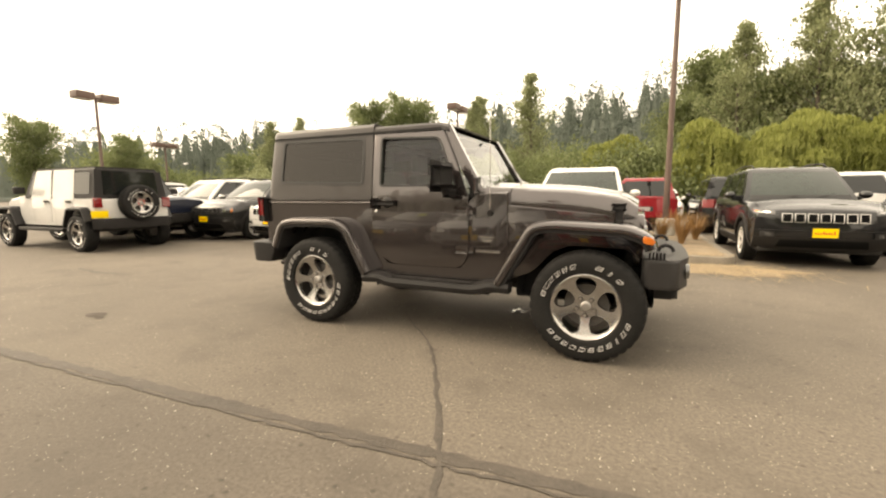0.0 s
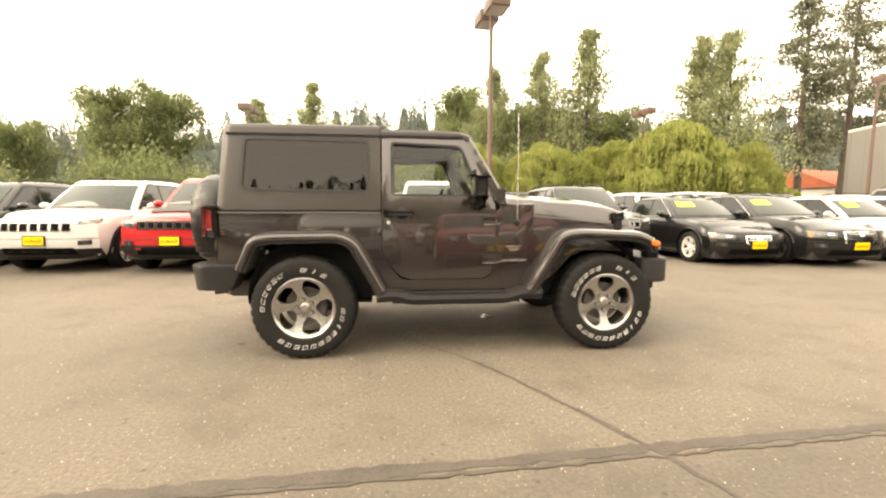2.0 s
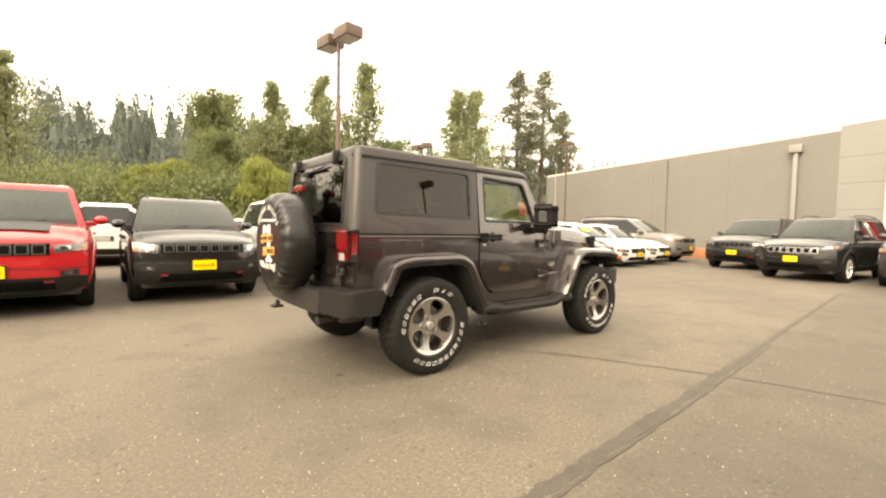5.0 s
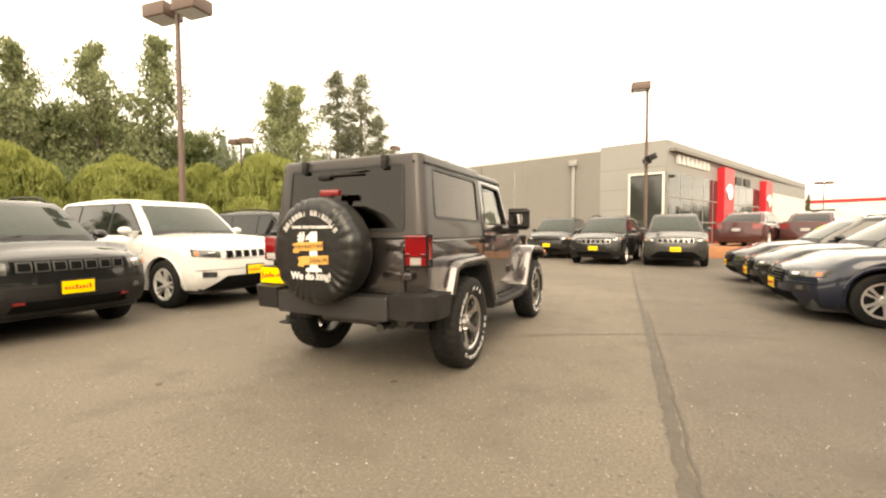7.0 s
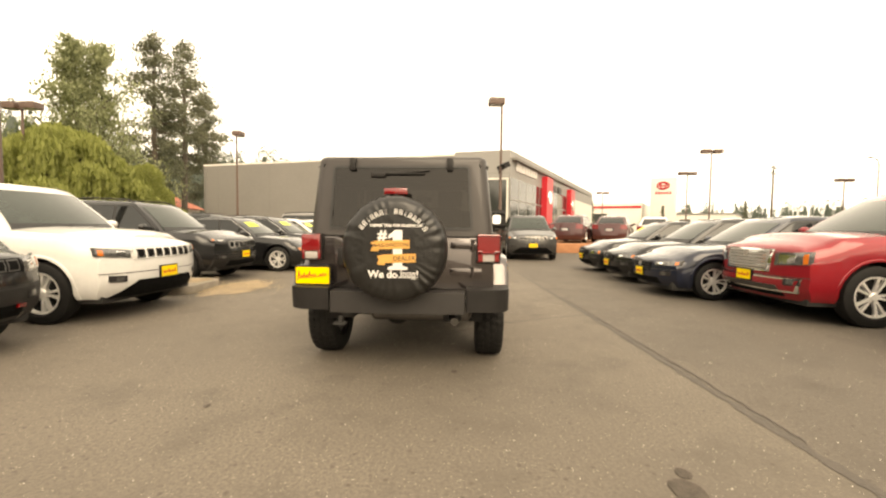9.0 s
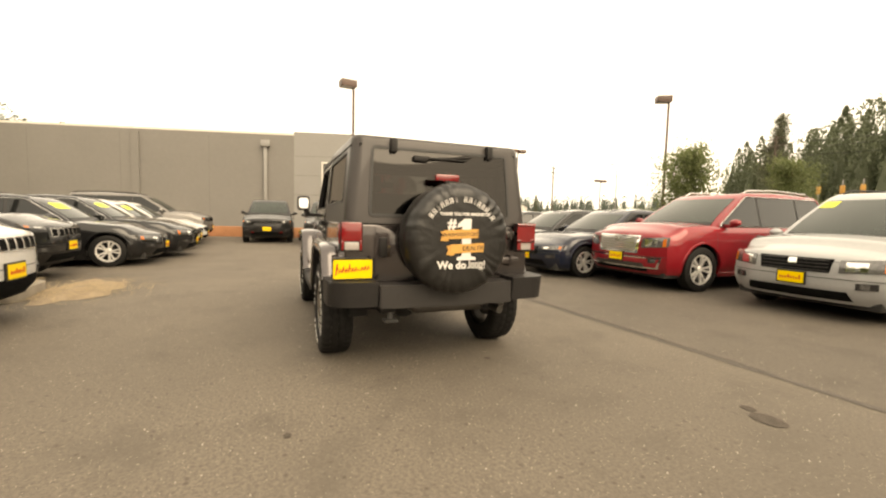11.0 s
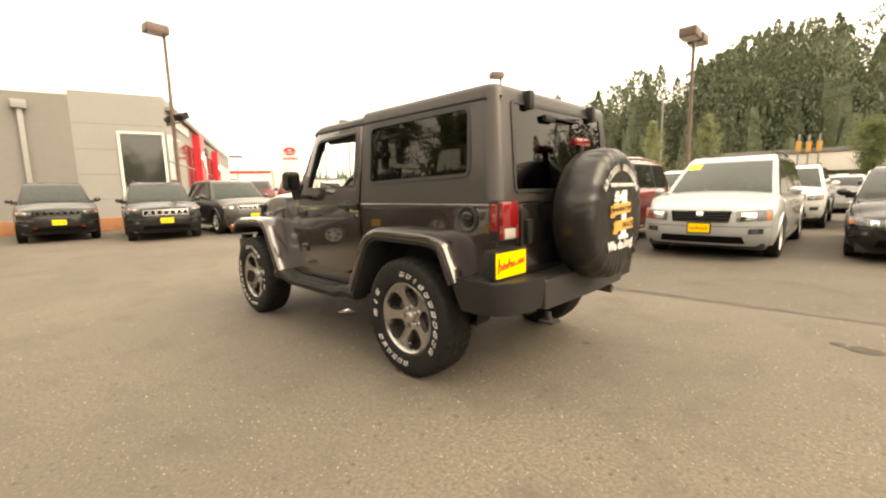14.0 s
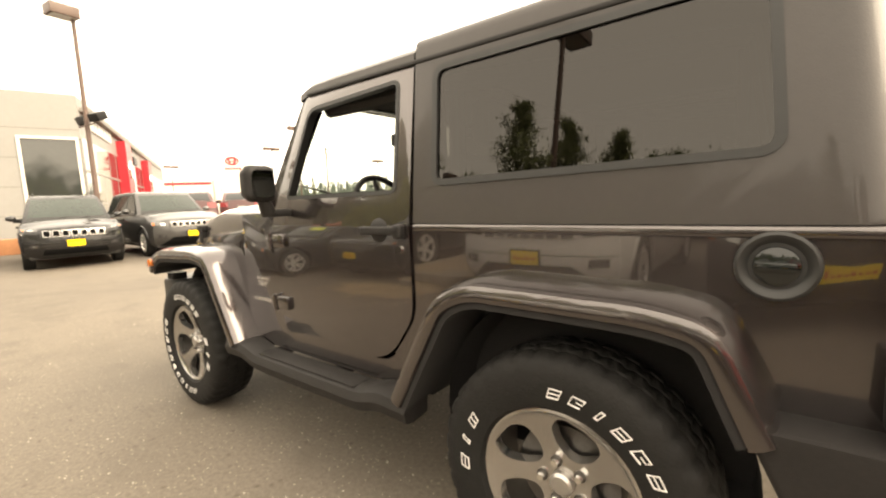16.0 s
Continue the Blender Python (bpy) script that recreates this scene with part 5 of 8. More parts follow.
        for k in range(n):
            zz = gz_0 + (gz_1 - gz_0) * (k + 0.5) / n
            patch(nose, [(-hw * gy * 0.9, zz - 0.006), (hw * gy * 0.9, zz - 0.006), (hw * gy * 0.9, zz + 0.006), (-hw * gy * 0.9, zz + 0.006)], 0.016, 0.02, M["chrome"] if chrome else M["grey_plastic"], "grille_bar", gp, "", 8, 1)
        patch(nose, [(-0.05, gz_1 - 0.09), (0.05, gz_1 - 0.09), (0.05, gz_1 - 0.01), (-0.05, gz_1 - 0.01)], 0.022, 0.02, M["chrome"], "emblem", gp, "", 2, 2)
    patch(nose, [(-hw * 0.62, sill + 0.04), (hw * 0.62, sill + 0.04), (hw * 0.58, sill + 0.16), (-hw * 0.58, sill + 0.16)], 0.006, 0.03, M["shaded_mesh"], "lower_intake")
    if mouth:
        patch(nose, [(-hw * 0.80, sill + 0.0), (hw * 0.80, sill + 0.0), (hw * 0.50, sill + 0.21), (-hw * 0.50, sill + 0.21)], 0.010, 0.04, M["shaded_mesh"], "bumper_mouth", car, "black lower bumper intake")
    if bright_grille:
        lip = patch(nose, [(-hw * 0.80, sill + 0.10), (hw * 0.80, sill + 0.10), (hw * 0.86, sill + 0.30), (-hw * 0.86, sill + 0.30)], 0.008, 0.03, M["chrome"], "intake_surround")
        patch(nose, [(-hw * 0.77, sill + 0.125), (hw * 0.77, sill + 0.125), (hw * 0.83, sill + 0.275), (-hw * 0.83, sill + 0.275)], 0.012, 0.03, lac, "intake_panel", lip)
        patch(nose, [(-hw * 0.6, sill + 0.125), (hw * 0.6, sill + 0.125), (hw * 0.56, sill + 0.19), (-hw * 0.56, sill + 0.19)], 0.016, 0.03, M["alloy_dark"], "intake_mesh", lip)
    if lower:
        patch(nose, [(-hw * 0.93, sill + 0.0), (hw * 0.93, sill + 0.0), (hw * 0.93, sill + lower), (-hw * 0.93, sill + lower)], 0.004, 0.04, M["black_plastic"], "bumper_cladding")
    if black_hood:
        b = bmesh.new()
        grid(b, [[(X, v * W * 0.27, lerp_list(tops, X) + st["crown"] * lerp_list([(0, 1.0), (0.34, 0.93), (0.66, 0.65), (0.9, 0.2)], abs(v) * 0.6) + 0.004) for v in (-1, -0.75, -0.57, -0.3, 0, 0.3, 0.57, 0.75, 1)] for X in [xw0 + 0.03 + (hx - 0.42 - xw0) * k / 30 for k in range(31)]])
        part("bonnet_decal", b, M["seal"], car, "matt black bonnet decal")
    if plate:
        zp = {True: sill + 0.17}.get(True) if H < 1.6 else sill + 0.215
        pl = patch(nose, [(-0.155, zp), (0.155, zp), (0.155, zp + 0.14), (-0.155, zp + 0.14)], 0.028, 0.022, M["yellow"], "number_plate", car, "yellow dealer plate", 4, 2)
        patch(nose, [(-0.172, zp - 0.016), (0.172, zp - 0.016), (0.172, zp + 0.156), (-0.172, zp + 0.156)], 0.024, 0.024, M["black_plastic"], "plate_frame", pl, "", 4, 2)
        for k in range(8):
            y_, up = 0.115 - 0.033 * k, (0.055, 0.03, 0.035, 0.03, 0.05, 0.03, 0.03, 0.034)[k]
            patch(nose, [(y_ - 0.011, zp + 0.045), (y_ + 0.008, zp + 0.045), (y_ + 0.004, zp + 0.045 + up), (y_ - 0.015, zp + 0.045 + up)], 0.031, 0.004, M["plate_red"], "plate_bar", pl, "", 1, 1)
    # bonnet shut line
    b = bmesh.new()
    for s in (-1, 1):
        grid(b, [[(X, s * (side(X, lerp_list(tops, X)) * 0.97 - 0.004), lerp_list(tops, X) + 0.008), (X, s * (side(X, lerp_list(tops, X)) * 0.97 + 0.004), lerp_list(tops, X) + 0.008)] for X in [xw0 + (hx - 0.45 - xw0) * k / 8 for k in range(9)]])
    part("bonnet_seam", b, M["seal"], car)
    # tail
    for s in (-1, 1):
        tl = tail or (deck - 0.30, deck - 0.06, 0.60, 0.96)
        patch(tail_x, [(s * hw * tl[2], tl[0]), (s * hw * tl[3], tl[0]), (s * hw * tl[3], tl[1]), (s * hw * tl[2], tl[1])], 0.012, 0.05, M["red_lens"], "tail_lamp", car, "red tail lamp", 6, 2, -1)
    patch(tail_x, [(-0.24, deck * 0.62), (0.24, deck * 0.62), (0.24, deck * 0.62 + 0.14), (-0.24, deck * 0.62 + 0.14)], 0.004, 0.03, M["seal"], "plate_recess", car, "", 4, 2, -1)
    patch(tail_x, [(-0.16, deck * 0.63), (0.16, deck * 0.63), (0.16, deck * 0.63 + 0.12), (-0.16, deck * 0.63 + 0.12)], 0.010, 0.01, M["white_lens"], "rear_plate", car, "", 4, 2, -1)
    patch(tail_x, [(-hw * 0.9, sill + 0.02), (hw * 0.9, sill + 0.02), (hw * 0.9, sill + 0.18), (-hw * 0.9, sill + 0.18)], 0.006, 0.03, M["black_plastic"] if st["clad"] else lac, "rear_bumper", car, "", 8, 2, -1)
    return car

# ---- ground
def asphalt():
    m = bpy.data.materials.new("worn_asphalt")
    m.use_nodes = True
    n, ln = m.node_tree.nodes, m.node_tree.links
    p = n["Principled BSDF"]
    co = n.new("ShaderNodeTexCoord")
    def tex(scale, detail=5, rough=0.55):
        t = n.new("ShaderNodeTexNoise")
        t.inputs["Scale"].default_value, t.inputs["Detail"].default_value, t.inputs["Roughness"].default_value = scale, detail, rough
        ln.new(co.outputs["Object"], t.inputs["Vector"])
        return t.outputs[0]
    def mixc(fac, a, b):
        x = n.new("ShaderNodeMix")
        x.data_type = "RGBA"
        ln.new(fac, x.inputs[0])
        for sock, v in ((x.inputs[6], a), (x.inputs[7], b)):
            if isinstance(v, tuple):
                sock.default_value = (*v, 1)
            else:
                ln.new(v, sock)
        return x.outputs[2]
    def band(src, a, b):
        r = n.new("ShaderNodeMapRange")
        r.inputs[1].default_value, r.inputs[2].default_value = a, b
        ln.new(src, r.inputs[0])
        return r.outputs[0]
    base = mixc(band(tex(0.35, 4), 0.35, 0.68), (0.118, 0.100, 0.081), (0.164, 0.139, 0.112))
    base = mixc(band(tex(1.7, 6, 0.65), 0.50, 0.76), base, (0.078, 0.066, 0.053))
    base = mixc(band(tex(46, 3, 0.7), 0.34, 0.62), (0.092, 0.079, 0.064), base)
    v = n.new("ShaderNodeTexVoronoi")
    v.inputs["Scale"].default_value = 85
    ln.new(co.outputs["Object"], v.inputs["Vector"])
    sep = n.new("ShaderNodeSeparateColor")
    ln.new(v.outputs["Color"], sep.inputs[0])
    pick = n.new("ShaderNodeMath")
    pick.operation = "GREATER_THAN"
    pick.inputs[1].default_value = 0.94
    ln.new(sep.outputs[0], pick.inputs[0])
    near = n.new("ShaderNodeMath")
    near.operation = "LESS_THAN"
    near.inputs[1].default_value = 0.30
    ln.new(v.outputs["Distance"], near.inputs[0])
    both = n.new("ShaderNodeMath")
    both.operation = "MULTIPLY"
    ln.new(pick.outputs[0], both.inputs[0])
    ln.new(near.outputs[0], both.inputs[1])
    base = mixc(both.outputs[0], base, (0.30, 0.265, 0.215))
    pit = n.new("ShaderNodeTexVoronoi")
    pit.inputs["Scale"].default_value = 24
    ln.new(co.outputs["Object"], pit.inputs["Vector"])
    psep = n.new("ShaderNodeSeparateColor")
    ln.new(pit.outputs["Color"], psep.inputs[0])
    rare = n.new("ShaderNodeMath")
    rare.operation = "GREATER_THAN"
    rare.inputs[1].default_value = 0.93
    ln.new(psep.outputs[1], rare.inputs[0])
    core = n.new("ShaderNodeMath")
    core.operation = "MULTIPLY"
    ln.new(rare.outputs[0], core.inputs[0])
    ln.new(band(pit.outputs["Distance"], 0.42, 0.12), core.inputs[1])
    base = mixc(core.outputs[0], base, (0.070, 0.059, 0.048))
    xyz = n.new("ShaderNodeSeparateXYZ")
    ln.new(co.outputs["Object"], xyz.inputs[0])
    line = n.new("ShaderNodeMath")
    line.operation = "MULTIPLY_ADD"
    line.inputs[1].default_value = -0.047
    ln.new(xyz.outputs[0], line.inputs[0])
    ln.new(xyz.outputs[1], line.inputs[2])
    worn = n.new("ShaderNodeMath")
    worn.operation = "MULTIPLY_ADD"
    worn.inputs[1].default_value = 0.5
    ln.new(tex(2.2, 5, 0.6), worn.inputs[0])
    ln.new(line.outputs[0], worn.inputs[2])
    dim = n.new("ShaderNodeMix")
    dim.data_type = "RGBA"
    dim.blend_type = "MULTIPLY"
    dim.inputs[7].default_value = (0.80, 0.80, 0.81, 1)
    ln.new(band(worn.outputs[0], -2.0, -2.3), dim.inputs[0])
    ln.new(base, dim.inputs[6])
    base = dim.outputs[2]
    ln.new(base, p.inputs["Base Color"])
    p.inputs["Roughness"].default_value = 0.82
    p.inputs["Specular IOR Level"].default_value = 0.35
    b = n.new("ShaderNodeBump")
    b.inputs["Strength"].default_value, b.inputs["Distance"].default_value = 0.35, 0.01
    ln.new(tex(75, 4, 0.7), b.inputs["Height"])
    ln.new(b.outputs[0], p.inputs["Normal"])
    return m


bm = bmesh.new()
grid(bm, [[(x, y, 0) for x in (-2500, -60, -8, 8, 60, 2500)] for y in (-2500, -60, -8, 8, 60, 2500)])
ground = part("ground", bm, asphalt(), None)
tagged(ground, "worn tan-grey asphalt car park with loose grit", "ground", kind="structure")

M["tar"] = mat("old_tar_seal", (0.062, 0.052, 0.042), 0.75, vary=0.3, scale=5, bump=0.3, bump_scale=60)
M["oil"] = mat("oil_stain", (0.07, 0.059, 0.049), 0.85, vary=0.35, scale=14, bump=0.4, bump_scale=75, spec=0.2)
M["concrete"] = mat("concrete", (0.40, 0.37, 0.32), 0.8, vary=0.15, scale=2.5, bump=0.2, bump_scale=50)
M["sand"] = mat("straw_and_sand", (0.25, 0.19, 0.125), 0.9, vary=0.35, scale=3.5, bump=0.8, bump_scale=22)
M["bark"] = mat("bark", (0.10, 0.08, 0.062), 0.9, vary=0.35, scale=3, bump=0.5, bump_scale=14)
M["straw"] = mat("dry_straw", (0.33, 0.25, 0.145), 0.8, vary=0.4, scale=2, island=0.7)
M["tuft"] = mat("dry_orange_grass", (0.30, 0.17, 0.065), 0.8, vary=0.45, scale=2, island=0.7)
M["kerb"] = mat("worn_kerb_concrete", (0.235, 0.205, 0.165), 0.85, vary=0.25, scale=4, bump=0.4, bump_scale=40)
M["pole"] = mat("brown_painted_steel", (0.10, 0.062, 0.048), 0.5, vary=0.15, scale=3)
M["lamp_glass"] = mat("lamp_diffuser", (0.5, 0.48, 0.44), 0.3, vary=0.1)
M["grey_wall"] = mat("painted_concrete_panel", (0.188, 0.178, 0.164), 0.75, vary=0.06, scale=0.6, bump=0.08, bump_scale=25)
M["grey_joint"] = mat("joint_sealant", (0.14, 0.133, 0.122), 0.8)
M["pale_wall"] = mat("pale_metal_panel", (0.245, 0.238, 0.226), 0.55, vary=0.05, scale=0.8)
M["white_wall"] = mat("white_render", (0.66, 0.63, 0.57), 0.7, vary=0.06, scale=0.5)
M["red_panel"] = mat("red_cladding", (0.50, 0.016, 0.028), 0.4, vary=0.06, scale=1)
M["planter"] = mat("orange_brick_edge", (0.36, 0.165, 0.08), 0.85, vary=0.2, scale=3, bump=0.3, bump_scale=30)
M["dark_glass"] = mat("shopfront_glass", (0.03, 0.032, 0.03), 0.04, vary=0.1, spec=0.9)
M["roof_tile"] = mat("terracotta_roof", (0.42, 0.12, 0.06), 0.8, vary=0.2, scale=1.5)
M["blue"] = mat("blue_canopy", (0.06, 0.16, 0.42), 0.6)


def ribbon(bm, pts, widths, z=0.003, jag=0.01, seed=0):
    rnd = random.Random(seed)
    rows = []
    fine = []
    for (a, b), (wa, wb) in zip(zip(pts, pts[1:]), zip(widths, widths[1:])):
        n = max(2, int((Vector(b) - Vector(a)).length / 0.06))
        for k in range(n):
            u = k / n
            fine.append((a[0] + (b[0] - a[0]) * u + rnd.uniform(-jag, jag), a[1] + (b[1] - a[1]) * u + rnd.uniform(-jag, jag), (wa + (wb - wa) * u) * rnd.uniform(0.6, 1.35)))
    fine.append((*pts[-1], widths[-1]))
    for i, p in enumerate(fine):
        a, b = fine[max(0, i - 1)], fine[min(len(fine) - 1, i + 1)]
        t = Vector((b[0] - a[0], b[1] - a[1])).normalized()
        nx, ny = -t.y * p[2] / 2, t.x * p[2] / 2
        rows.append([(p[0] + nx, p[1] + ny, z), (p[0], p[1], z + 0.0015), (p[0] - nx, p[1] - ny, z)])
    grid(bm, rows)
    return bm


def crack(pts, widths, jag, seed, label, z=0.003):
    ob = part("asphalt_crack", ribbon(bmesh.new(), pts, widths, z, jag, seed), M["tar"], None)
    tagged(ob, label, "crack", "cracks in the asphalt", "structure")


crack([(-0.6, -0.25), (-0.3, -0.6), (0.0, -0.93), (0.25, -1.33), (0.48, -1.76), (0.66, -2.12), (0.79, -2.4), (0.9, -2.7), (1.05, -3.2), (1.1, -3.7)], [0.008, 0.012, 0.018, 0.026, 0.03, 0.034, 0.03, 0.024, 0.018, 0.01], 0.01, 3, "dark branching crack across the worn asphalt")
crack([(-4.2, -2.53), (-2.8, -2.47), (-1.0, -2.39), (0.0, -2.34), (1.1, -2.29), (2.2, -2.23), (4.2, -2.12), (9.0, -1.9)], [0.07, 0.085, 0.075, 0.085, 0.075, 0.07, 0.06, 0.05], 0.008, 5, "long tarred joint across the asphalt")
crack([(-2.9, -2.53), (-1.5, -2.47), (0.5, -2.385), (2.2, -2.3)], [0.012, 0.02, 0.022, 0.012], 0.012, 6, "thin crack beside the tarred joint", 0.0055)
crack([(-6.9, -0.1), (-6.2, -0.2), (-5.6, -0.12)], [0.05, 0.09, 0.04], 0.02, 8, "short dark scar in the asphalt")


def stain(x, y, r, seed, label):
    """A thin dark blot with a soft, wavering outline."""
    b = bmesh.new()
    ring = []
    for k in range(40):
        a = 2 * math.pi * k / 40
        w = r * (1 + 0.18 * noise.noise((1.6 * math.cos(a), 1.6 * math.sin(a), seed)) + 0.12 * noise.noise((5 * math.cos(a), 5 * math.sin(a), seed)))
        ring.append((x + w * math.cos(a), y + 0.75 * w * math.sin(a), 0.004))
    b.faces.new([b.verts.new(p) for p in ring])
    tagged(part("oil_stain", b, M["oil"], None), label, "stain", "stains on the asphalt", "structure")


stain(-3.41, -1.60, 0.105, 1, "dark oil stain on the asphalt")
stain(-1.83, -0.46, 0.035, 3, "small dark spot on the asphalt behind the off-roader")
stain(-2.66, 1.19, 0.030, 4, "small dark spot on the asphalt")
stain(-3.26, -1.65, 0.05, 5, "small dark oil drip on the asphalt")
b = bmesh.new()
for k in range(5):
    box(b, 0.38 + 0.035 * k, 0.43 + 0.045 * k, 0.2 + 0.03 * (k % 2), 0.28 + 0.02 * (k % 3), 0.0, 0.012 + 0.012 * (k % 2), 0.004, 1, pose(0.44, 0.25, 0, 0, 4 * k, 11 * k) @ pose(-0.44, -0.25, 0))
tagged(part("crushed_litter", b, M["white_lens"], None), "crumpled pale litter lying under the off-roader", "litter")

# loose grit
rnd = random.Random(11)
vsx, fcs = [], []
for k in range(2600):
    x, y = rnd.uniform(-7, 4), rnd.uniform(-5.5, 4.5)
    s = rnd.uniform(0.002, 0.006)
    a = rnd.uniform(0, 6.28)
    i = len(vsx)
    vsx += [(x + s * math.cos(a + t), y + s * math.sin(a + t), 0.0) for t in (0, 2.1, 4.2)] + [(x, y, s * 1.2)]
    fcs += [(i, i + 1, i + 3), (i + 1, i + 2, i + 3), (i + 2, i, i + 3)]
me = bpy.data.meshes.new("grit")
me.from_pydata(vsx, [], fcs)
me.materials.append(M["concrete"])
tagged(part("grit", me, None, None), "loose pale grit scattered on the asphalt", "gravel", kind="stuff")

# ---- the planted island with the lamp
b = bmesh.new()
isl = rpoly([(1.75, 4.25, 0.3), (3.05, 4.35, 0.4), (3.0, 9.6, 0.3), (1.55, 9.6, 0.3)], 0.3, 6)
prism(b, isl, "z", 0.0, 0.15, 0.02)
tagged(part("kerb_island", b, M["kerb"], None), "worn concrete kerb round a planted island", "kerb", kind="structure")
b = bmesh.new()
rows = []
for i in range(15):
    row = []
    for k in range(15):
        x, y = 1.62 + 1.32 * k / 14, 4.38 + 5.1 * i / 14
        edge = min(1, min(k, 14 - k) / 2, min(i, 14 - i) / 2)
        row.append((x, y, 0.145 + edge * (0.035 + 0.05 * noise.noise((x * 2, y * 2, 0)))))
    rows.append(row)
grid(b, rows)
tagged(part("bark_bed", b, M["sand"], None), "pale straw and sand filling the island", "mulch", kind="structure")
b = bmesh.new()
rows = []
for i in range(13):
    t = i / 12
    row = []
    for k in range(22):
        a = 2 * math.pi * k / 22
        w = (1 - t) * (1 + 0.6 * noise.noise((1.7 * math.cos(a), 1.7 * math.sin(a), 2)) + 0.3 * noise.noise((5 * math.cos(a), 5 * math.sin(a), 7)))
        row.append((2.75 + 1.0 * w * math.cos(a), 3.95 + 0.5 * w * math.sin(a), 0.004 + 0.05 * t + 0.02 * t * noise.noise((i, k, 0))))
    rows.append(row)
vs = grid(b, rows, True)
tagged(part("spilled_straw", b, M["sand"], None), "straw and sand spilled off the kerb", "straw", kind="stuff")
rnd = random.Random(5)
vsx, fcs = [], []
for k in range(1100):
    x, y = rnd.gauss(2.75, 0.55), rnd.gauss(4.0, 0.42)
    a, l_ = rnd.uniform(0, 3.14), rnd.uniform(0.03, 0.13)
    dx, dy = math.cos(a) * l_, math.sin(a) * l_
    i = len(vsx)
    zz = 0.012 + (0.15 if y > 4.4 and 1.7 < x < 3.0 else 0.03 * max(0, 1 - math.hypot((x - 2.75) / 1.2, (y - 3.85) / 0.7)))
    vsx += [(x - dx, y - dy, zz), (x + dx, y + dy, zz + 0.02), (x + dx + dy * 0.06, y + dy - dx * 0.06, zz + 0.02), (x - dx + dy * 0.06, y - dy - dx * 0.06, zz)]
    fcs.append((i, i + 1, i + 2, i + 3))
me = bpy.data.meshes.new("straw_stalks")
me.from_pydata(vsx, [], fcs)
me.materials.append(M["straw"])
tagged(part("straw_stalks", me, None, None), "loose dry straw stalks on the island", "straw", kind="stuff")


def grass_tuft(x, y, h, seed):
    rnd = random.Random(seed)
    vsx, fcs = [], []
    for k in range(160):
        a = rnd.uniform(0, 6.28)
        lean_ = rnd.uniform(0.15, 0.6) * h
        hh = h * rnd.uniform(0.6, 1.0)
        w = 0.008
        prev = None
        for j in range(5):
            t = j / 4
            r = lean_ * t ** 1.8 + 0.04
            px, py, pz = r * math.cos(a), r * math.sin(a), hh * t
            i = len(vsx)
            ww = w * (1 - 0.8 * t)
            vsx += [(px - ww * math.sin(a), py + ww * math.cos(a), pz), (px + ww * math.sin(a), py - ww * math.cos(a), pz)]
            if prev is not None:
                fcs.append((prev, prev + 1, i + 1, i))
            prev = i
    me = bpy.data.meshes.new("blades")
    me.from_pydata(vsx, [], fcs)
    me.materials.append(M["tuft"])
    t = thing("ornamental_grass", "dry orange-brown ornamental grass tuft in the island", "grass", "grass tufts", pose(x, y, 0.15))
    part("blades", me, None, t)


for k, (x, y, h) in enumerate(((2.35, 6.2, 0.75), (2.0, 6.8, 0.6), (2.7, 7.2, 0.65), (2.3, 8.6, 0.7))):
    grass_tuft(x, y, h, 20 + k)


# ---- lamp posts
def lamp_post(x, y, h, heads, turn, label, r=0.075, floods=0.0, mt=None):
    mt = mt or M["pole"]
    t = thing("street_lamp", label, "street lamp", "car park lamps", pose(x, y, 0, 0, 0, turn))
    b = bmesh.new()
    lathe(b, [(0.0, r * 3.2), (0.55, r * 3.0), (0.6, r * 2.6), (0.6, 0.01)], "z", 20)
    part("base", b, M["concrete"], t)
    b = bmesh.new()
    lathe(b, [(0.58, r * 1.15), (0.7, r), (h - 0.05, r * 0.72), (h + 0.05, r * 0.7), (h + 0.05, 0.001)], "z", 16)
    part("pole", b, mt, t)
    for k in range(heads):
        s = 1 if k == 0 else -1
        off = 0.26 if heads == 1 else 0.48
        b = bmesh.new()
        x0 = s * off
        box(b, x0 - 0.36, x0 + 0.36, -0.27, 0.27, h - 0.04, h + 0.27, 0.025)
        if heads > 0:
            box(b, min(0, x0), max(0, x0), -0.035, 0.035, h + 0.06, h + 0.12)
        hd = part("lamp_head", b, mt, t)
        b = bmesh.new()
        box(b, x0 - 0.30, x0 + 0.30, -0.22, 0.22, h - 0.052, h - 0.038)
        part("diffuser", b, M["lamp_glass"], hd)
    if floods:
        b = bmesh.new()
        tube(b, (0, -0.55, floods), (0, 0.55, floods), 0.025)
        part("crossarm", b, mt, t)
        for s in (-1, 1):
            b = bmesh.new()
            m = pose(-0.1, s * 0.5, floods + 0.22, 0, 25, 15 * s)
            box(b, -0.16, 0.16, -0.2, 0.2, -0.12, 0.12, 0.02, 2, m)
            tube(b, (0, s * 0.5, floods), (-0.05, s * 0.5, floods + 0.15), 0.02)
            fl = part("floodlight", b, M["black_plastic"], t)
    return t


